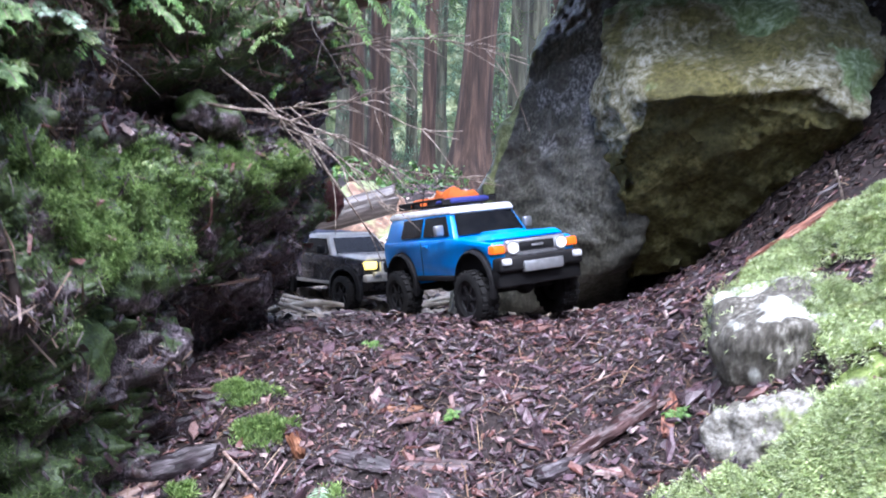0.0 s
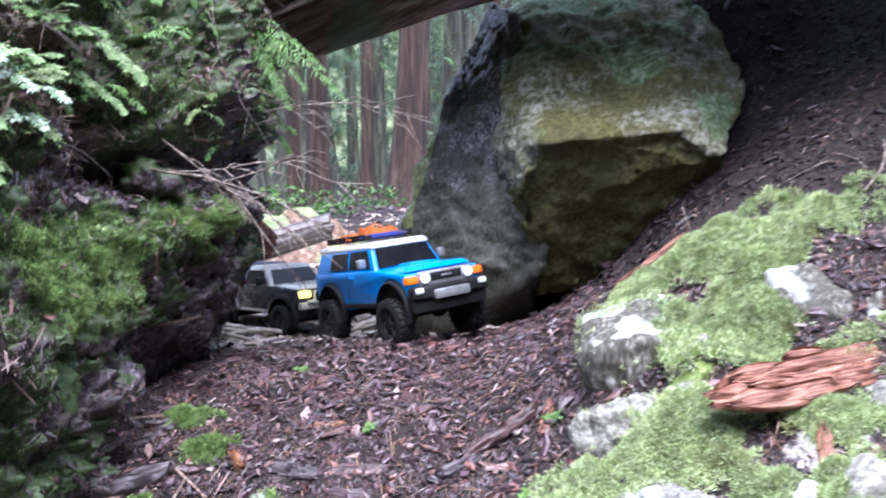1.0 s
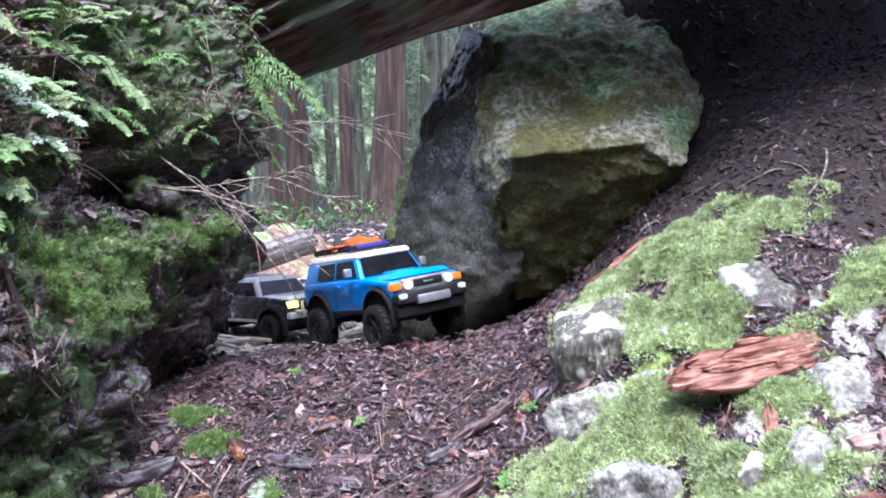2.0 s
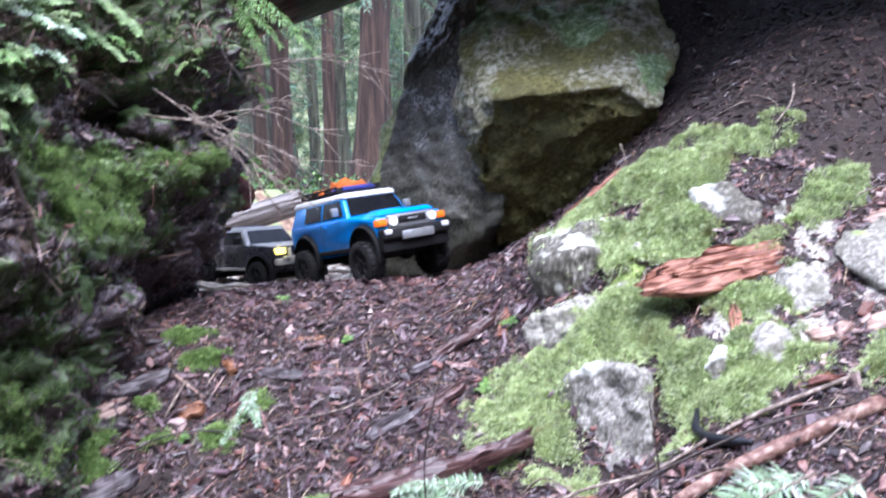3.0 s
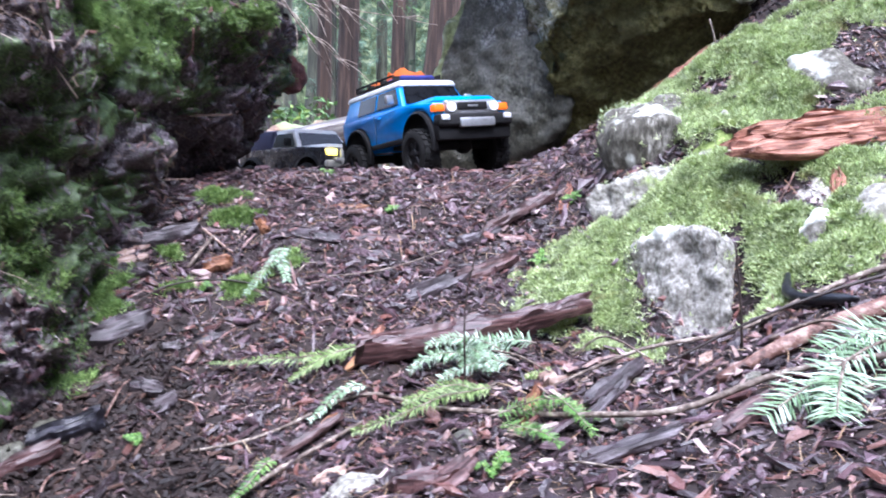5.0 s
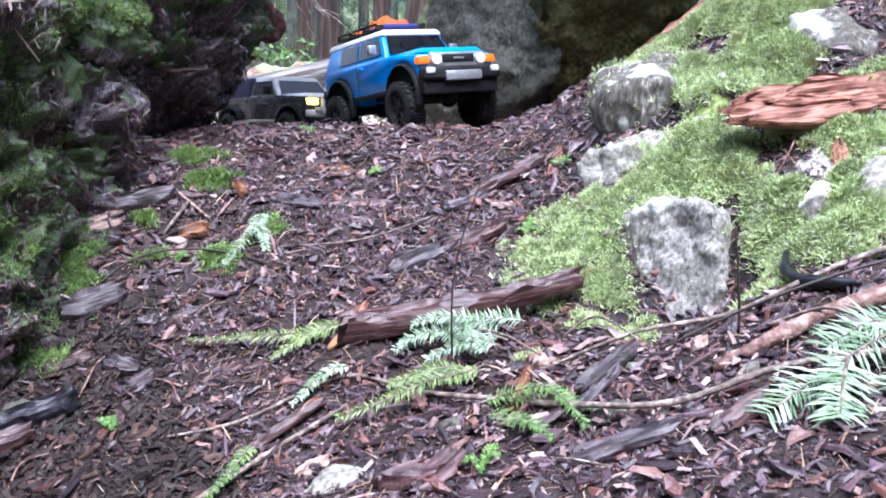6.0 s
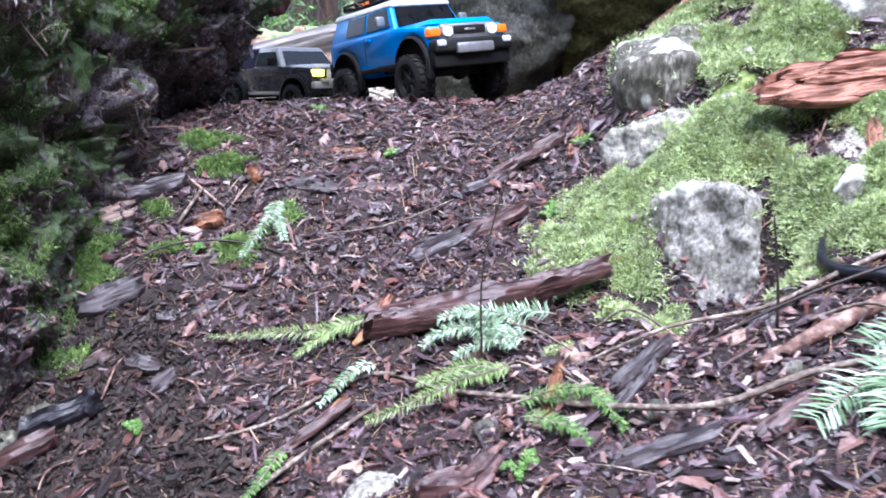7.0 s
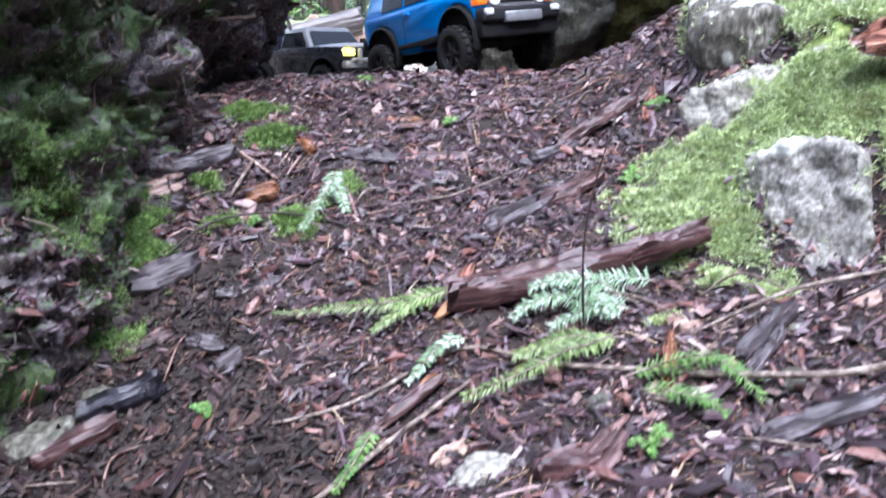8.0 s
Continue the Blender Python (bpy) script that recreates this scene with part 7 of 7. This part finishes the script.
def along_ground(a, b, lift=0.012, arch_h=0.01, n=6, bend=0.0):
    a, b = np.array(a), np.array(b)
    out = []
    for t in np.linspace(0, 1, n):
        p = a + (b - a) * t + np.array([-(b - a)[1], (b - a)[0]]) * bend * math.sin(t * math.pi)
        out.append(gp(p[0], p[1], lift + arch_h * math.sin(t * math.pi)))
    return out


sprig("hemlock_sprig", [along_ground((-0.015, 0.712), (-0.235, 0.772), 0.012, 0.014, bend=0.06), along_ground((-0.03, 0.72), (-0.12, 0.70), 0.01, 0.012)], 0.024, 0.0019, 96, M_FIR_GREEN,
      "yellow-green feathery conifer sprig on the duff", seed=21, taper=0.2, group="sprigs on the duff")
sprig("fir_sprig", [along_ground((0.165, 0.64), (0.0, 0.70), 0.022, 0.012, bend=-0.1), along_ground((0.15, 0.66), (0.05, 0.665), 0.03, 0.014), along_ground((0.155, 0.63), (0.065, 0.625), 0.02, 0.01),
                    along_ground((0.12, 0.66), (0.03, 0.655), 0.014, 0.012), along_ground((0.09, 0.68), (0.13, 0.61), 0.026, 0.012), along_ground((0.19, 0.655), (0.10, 0.69), 0.03, 0.01)], 0.021, 0.0020, 80, M_FIR,
      "pale bluish-white underside of a fir sprig", seed=22, flat=0.5, group="sprigs on the duff")
sprig("fir_sprig", [along_ground((0.13, 0.60), (-0.04, 0.552), 0.016, 0.016, bend=0.1), along_ground((0.13, 0.585), (0.02, 0.60), 0.014, 0.012)], 0.019, 0.0017, 90, M_FIR_GREEN, "yellow-green fir sprig lying below the log", seed=23, taper=0.6, group="sprigs on the duff")
sprig("fir_sprig", [along_ground((0.11, 0.515), (0.205, 0.43), 0.014, 0.014, bend=0.15), along_ground((0.115, 0.49), (0.17, 0.425), 0.012, 0.01), along_ground((0.14, 0.51), (0.215, 0.455), 0.012, 0.012)], 0.016, 0.0017, 70, M_FERN, "dark green fir sprig on the duff", seed=24, taper=0.5, flat=0.4, group="sprigs on the duff")
sprig("fir_sprig", [[gp(0.52, 0.365, 0.02), gp(0.44, 0.352, 0.024), gp(0.375, 0.338, 0.022), gp(0.33, 0.328, 0.014)], [gp(0.50, 0.375, 0.02), gp(0.45, 0.378, 0.03), gp(0.41, 0.38, 0.02)],
                    [gp(0.56, 0.335, 0.02), gp(0.48, 0.315, 0.02), gp(0.42, 0.29, 0.014)], [gp(0.41, 0.342, 0.024), gp(0.388, 0.312, 0.02), gp(0.372, 0.285, 0.014)]], 0.036, 0.0027, 52, M_FIR,
      "large pale fir twig with long flat needles", stem=0.002, seed=25, taper=0.7, flat=0.35, group="sprigs on the duff")
sprig("fir_sprig", [along_ground((-0.155, 1.01), (-0.20, 0.89), 0.012, 0.016, bend=0.15), along_ground((-0.165, 0.99), (-0.14, 0.92), 0.012, 0.01)], 0.018, 0.0018, 60, M_FIR, "small pale grey-green fir sprig on the duff", seed=26, taper=0.5, group="sprigs on the duff")
sprig("fir_sprig", [along_ground((-0.02, 0.645), (-0.09, 0.60), 0.012, 0.012)], 0.016, 0.0035, 24, M_FIR, "small pale fir sprig on the duff", seed=27, group="sprigs on the duff")
sprig("fir_sprig", [along_ground((-0.12, 0.545), (-0.165, 0.475), 0.01, 0.012)], 0.012, 0.0032, 24, M_FERN, "small green fir sprig on the duff", seed=28, group="sprigs on the duff")
for i, (x, y, n) in enumerate(((-0.29, 0.64, 5), (0.315, 1.01, 6), (0.02, 1.12, 5), (0.245, 0.90, 6), (-0.09, 1.33, 6), (0.10, 0.42, 5), (-0.27, 0.92, 5))):
    rs = np.random.default_rng(300 + i)
    paths = []
    for k in range(n):
        a = rs.uniform(0, 6.28)
        r = rs.uniform(0.012, 0.024)
        paths.append([gp(x, y, 0.0), gp(x + math.cos(a) * r * 0.5, y + math.sin(a) * r * 0.5, 0.014), gp(x + math.cos(a) * r, y + math.sin(a) * r, 0.012)])
    sprig("seedling", paths, 0.008, 0.003, 12, M_FERN, "tiny green seedling in the duff", stem=0.0006, seed=310 + i, category="plant", group="seedlings in the duff", stem_mat=M_FERN)

# hanging and sprouting greenery on the bank
FERNS = [((-0.235, 1.50, 0.90), [((0.10, -0.04, -0.05), 0.16), ((0.16, -0.06, -0.10), 0.2), ((0.24, -0.08, -0.13), 0.26), ((0.05, -0.08, -0.12), 0.15), ((0.2, -0.02, -0.06), 0.22), ((0.13, -0.09, -0.14), 0.2)], 0.034)]
for c, dirs, leaf in FERNS:
    paths = []
    for d, L in dirs:
        c0, d0 = np.array(c), np.array(d)
        paths.append([c0, c0 + d0 * 0.4 + np.array([0, 0, 0.035]), c0 + d0 * 0.75 + np.array([0, 0, 0.012]), c0 + d0 * 1.05 - np.array([0, 0, 0.03])])
    sprig("hanging_fern", paths, leaf, 0.0036, 60, M_FERN, "bright green fern hanging over the gap", stem=0.0015, seed=401, category="fern", taper=0.3, sag=0.9, flat=0.3, stem_mat=M_FERN)
HEM = [((-0.56, 0.84, 0.77), (0.19, 0.05, -0.075)), ((-0.56, 0.86, 0.72), (0.17, 0.02, -0.06)), ((-0.56, 0.80, 0.80), (0.14, 0.02, -0.06)), ((-0.54, 0.88, 0.69), (0.15, 0.03, -0.04)), ((-0.58, 0.83, 0.70), (0.14, -0.02, -0.05))]
hem_rng = np.random.default_rng(31)
for _ in range(14):
    q = hem_rng.choice(np.flatnonzero((BP[:, 2] > 0.68) & (BP[:, 2] < 0.95) & (BP[:, 1] > 0.66) & (BP[:, 1] < 1.2)))
    HEM.append((tuple(BP[q] - bn[q] * 0.02), tuple(bn[q] * hem_rng.uniform(0.09, 0.15) + np.array([hem_rng.uniform(0, 0.07), hem_rng.uniform(-0.07, 0.05), -0.04]))))
for _ in range(10):
    q = hem_rng.choice(np.flatnonzero((BP[:, 2] > 0.55) & (BP[:, 2] < 0.72) & (BP[:, 1] > 0.6) & (BP[:, 1] < 0.86)))
    HEM.append((tuple(BP[q] - bn[q] * 0.02), tuple(bn[q] * hem_rng.uniform(0.05, 0.09) + np.array([hem_rng.uniform(-0.02, 0.04), hem_rng.uniform(-0.06, 0.04), hem_rng.uniform(-0.02, 0.03)]))))
for i, (c, d) in enumerate(HEM):
    c0, d0 = np.array(c), np.array(d)
    sd = np.cross(d0, (0, 0, 1))
    paths = [[c0, c0 + d0 * 0.5 + np.array([0, 0, 0.012]), c0 + d0]]
    for k in (0.35, 0.55, 0.75):
        for s in (-1, 1):
            paths.append([c0 + d0 * k, c0 + d0 * (k + 0.15) + sd * s * 0.14, c0 + d0 * (k + 0.26) + sd * s * 0.27 - np.array([0, 0, 0.012])])
    sprig("hemlock_branch", paths, 0.017, 0.0038, 24, M_FIR if i < 3 else (M_BOUGH, M_FERN, M_BOUGH, M_FIR_GREEN)[i % 4], "pale hemlock branch drooping from the bank" if i < 3 else "green hemlock branch drooping from the bank", seed=420 + i, category="branch", group="branches on the bank", taper=0.5)
rs = np.random.default_rng(9)
w = step(0.35, 0.8, moss_b) * (BP[:, 2] > 0.5) * (BP[:, 2] < 1.15) * (BP[:, 1] > 0.45) * (BP[:, 1] < 1.75) * (1 + 1.5 * (BP[:, 2] > 0.62))
spots = rs.choice(len(BP), 62, p=w / w.sum())
for i, q in enumerate(spots):
    c0, n0 = BP[q], bn[q]
    paths = []
    for k in range(rs.integers(2, 5)):
        d = n0 * 0.7 + rs.normal(0, 0.55, 3) + np.array([0.1, -0.15, 0.15])
        d = d / np.linalg.norm(d) * rs.uniform(0.04, 0.1)
        paths.append([c0, c0 + d * 0.5 + np.array([0, 0, 0.008]), c0 + d * 0.85, c0 + d + np.array([0, 0, -0.014])])
    sprig("bank_fern", paths, 0.014, 0.0045, 18, (M_FERN, M_FIR_GREEN, M_LEAF)[i % 3], "small green fern growing from the bank", stem=0.0008, seed=500 + i, category="fern", group="ferns on the bank", sag=0.6, flat=0.3, stem_mat=M_FERN)

# ---------------------------------------------------------------- dead branches in the gap


def dead_branch(label, main, radii, side_twigs, seed, mat=None, spread_len=(0.03, 0.09)):
    rs = np.random.default_rng(seed)
    thing = empty("dead_branch", pose(0, 0, 0), label, "branch", "dead branches at the gap")
    V, F = tube(main, [r * 0.72 for r in radii], 8, 0.0006)
    mesh_object("branch", V, F, mat or M_TWIG, parent=thing)
    P = np.array(main)
    k = np.linspace(0, 1, len(P))
    for i in range(side_twigs):
        t = rs.uniform(0.25, 0.98)
        p = np.array([np.interp(t, k, P[:, j]) for j in range(3)])
        d = np.array([np.interp(min(t + 0.05, 1), k, P[:, j]) for j in range(3)]) - np.array([np.interp(t - 0.05, k, P[:, j]) for j in range(3)])
        d = d / (np.linalg.norm(d) + 1e-9) + rs.normal(0, 0.55, 3) * np.array([1, 0.7, 1]) + np.array([0.25, 0, -0.15])
        d /= np.linalg.norm(d)
        L = rs.uniform(*spread_len)
        sagv = np.array([0, 0, -0.22 * L])
        pts = [p, p + d * L * 0.5 + sagv * 0.2 + rs.normal(0, 0.004, 3), p + d * L + sagv]
        V, F = tube(pts, [0.0012, 0.0009, 0.0006], 5)
        mesh_object("side_twig", V, F, mat or M_TWIG, parent=thing)
    return thing


dead_branch("bare dead branch reaching from the bank into the gap", [(-0.45, 1.33, 0.63), (-0.311, 1.25, 0.603), (-0.214, 1.22, 0.58), (-0.144, 1.20, 0.488), (-0.096, 1.20, 0.419)], [0.004, 0.0038, 0.0035, 0.0026, 0.0012], 7, 31)
dead_branch("bare dead branch reaching from the bank into the gap", [(-0.36, 1.32, 0.69), (-0.291, 1.27, 0.637), (-0.214, 1.22, 0.575), (-0.16, 1.19, 0.545), (-0.07, 1.16, 0.47)], [0.003, 0.003, 0.0028, 0.002, 0.001], 8, 32)
dead_branch("bare forked twig hanging in the gap", [(-0.245, 1.24, 0.575), (-0.147, 1.20, 0.60), (-0.092, 1.18, 0.622), (-0.055, 1.18, 0.615)], [0.0022, 0.002, 0.0016, 0.0009], 9, 33, spread_len=(0.03, 0.07))
dead_branch("thin bare twig spanning the gap", [(-0.245, 1.22, 0.591), (-0.139, 1.20, 0.557), (-0.057, 1.18, 0.512), (0.072, 1.18, 0.497)], [0.002, 0.0018, 0.0014, 0.0007], 12, 34)
dead_branch("pale dead branch with fine twigs across the gap", [(-0.40, 1.52, 0.67), (-0.27, 1.48, 0.70), (-0.164, 1.46, 0.724), (-0.095, 1.45, 0.735), (0.015, 1.40, 0.735), (0.17, 1.40, 0.704)], [0.0045, 0.0042, 0.0038, 0.003, 0.0018, 0.0008], 18, 35, spread_len=(0.05, 0.14))
gap_rng = np.random.default_rng(58)
for i in range(2):
    p = np.array([gap_rng.uniform(-0.33, -0.24), gap_rng.uniform(1.22, 1.45), gap_rng.uniform(0.56, 0.74)])
    d = np.array([gap_rng.uniform(0.22, 0.36), gap_rng.uniform(-0.1, 0.0), gap_rng.uniform(-0.17, 0.02)])
    k = gap_rng.normal(0, 0.018, (2, 3))
    dead_branch("pale bare twig reaching into the gap", [p - d * 0.25, p, p + d * 0.4 + k[0] + np.array([0, 0, 0.02]), p + d * 0.75 + k[1], p + d - np.array([0, 0, 0.03])], [0.0022, 0.002, 0.0017, 0.0012, 0.0006], 8, 640 + i, M_PALE_TWIG, (0.03, 0.1))
for i in range(26):
    rs = np.random.default_rng(600 + i)
    q = rs.choice(np.flatnonzero((BP[:, 2] > 0.6) & (BP[:, 2] < 1.25) & (BP[:, 1] > 0.8) & (BP[:, 1] < 1.75)))
    p = BP[q]
    d = bn[q] * 0.6 + rs.normal(0, 0.6, 3)
    d = d / np.linalg.norm(d)
    dead_branch("bare dead twig on the bank", [p - d * 0.02, p + d * 0.05 + rs.normal(0, 0.01, 3), p + d * rs.uniform(0.1, 0.2) + rs.normal(0, 0.02, 3) - np.array([0, 0, 0.03])], [0.0022, 0.0016, 0.0008], 4, 620 + i,
                M_TWIG if i % 2 else M_DARK_TWIG, (0.03, 0.08))
# red rotten wood at the end of the bank and pale roots behind the rise
tagged(hull_rock("rotten_wood_lump", [(-0.28, 1.72, 0.40), (-0.17, 1.72, 0.41), (-0.16, 1.74, 0.48), (-0.24, 1.7, 0.5), (-0.3, 1.85, 0.42), (-0.18, 1.85, 0.47), (-0.25, 1.85, 0.52)],
                 material("dark_red_rot", [(0.3, (0.03, 0.008, 0.008)), (0.7, (0.16, 0.05, 0.045))], 30, 0.7, 0.2, 0.8), cuts=4, rough=0.012, scale=18, seed=7), "dark red lump of rotten wood in the bank", "wood")
rs = np.random.default_rng(44)
for i in range(16):
    x, y, a, L = rs.uniform(-0.45, 0.25), rs.uniform(1.95, 3.0), rs.uniform(-0.6, 0.6), rs.uniform(0.15, 0.45)
    p0, p1, p2 = gp(x - math.cos(a) * L / 2, y - math.sin(a) * L / 2, 0.012), gp(x, y, 0.03 + 0.03 * rs.random()), gp(x + math.cos(a) * L / 2, y + math.sin(a) * L / 2, 0.012)
    twig([p0, p1, p2], [0.006, 0.008, 0.004], M_PALE_STICK, "pale bleached stick lying behind the rise", "stick", 7, "pale sticks behind the rise")

# ---------------------------------------------------------------- the larger flakes nearest the path, each a piece of the ground
rng = np.random.default_rng(19)
FLAKES = []
for i in range(6):
    v, f = chip_template(rng, 7 + i % 3, 0.09, 0.12)
    v = v * np.array([1.0, 0.75, 0.8])
    me = bpy.data.meshes.new("bark_flake")
    me.from_pydata(v.tolist(), [], f)
    me.materials.append(M_FLAKE)
    FLAKES.append(me)
made = 0
while made < 280:
    x, y = rng.uniform(-0.42, 0.5), rng.uniform(0.38, 1.3)
    if moss_cover(np.array([x]), np.array([y]))[0] > 0.3:
        continue
    R = frames_from(ground_normal(np.array([x]), np.array([y])), rng, 0.16)[0] * min(0.03, 0.0158 * math.exp(rng.normal(0, 0.42)))
    flake = new("bark_flake", FLAKES[made % 6])
    p = gp(x, y, 0.004)
    flake.matrix_world = Matrix([[*R[k], p[k]] for k in range(3)] + [[0, 0, 0, 1]])
    flake.parent = floor
    made += 1

# ---------------------------------------------------------------- roots of the bank
rs = np.random.default_rng(123)
for i in range(26):
    q = rs.choice(np.flatnonzero((BP[:, 2] > 0.12) & (BP[:, 2] < 0.95) & (BP[:, 1] > 0.55) & (BP[:, 1] < 1.6)))
    p, d = BP[q], np.cross(bn[q], rs.normal(0, 1, 3))
    d = d / np.linalg.norm(d) * rs.uniform(0.04, 0.11)
    twig([p - d * 0.5 - bn[q] * 0.006, p - d * 0.15 + bn[q] * rs.uniform(0.006, 0.02), p + d * 0.2 + bn[q] * rs.uniform(0.004, 0.02), p + d * 0.55 - bn[q] * 0.004], [0.0022, 0.0022, 0.0018, 0.001], (M_DARK_TWIG, M_TWIG, M_RED_TWIG)[i % 3],
         ("dark root strand on the bank", "pale root strand on the bank", "reddish root strand on the bank")[i % 3], "root", 6, "roots in the bank")
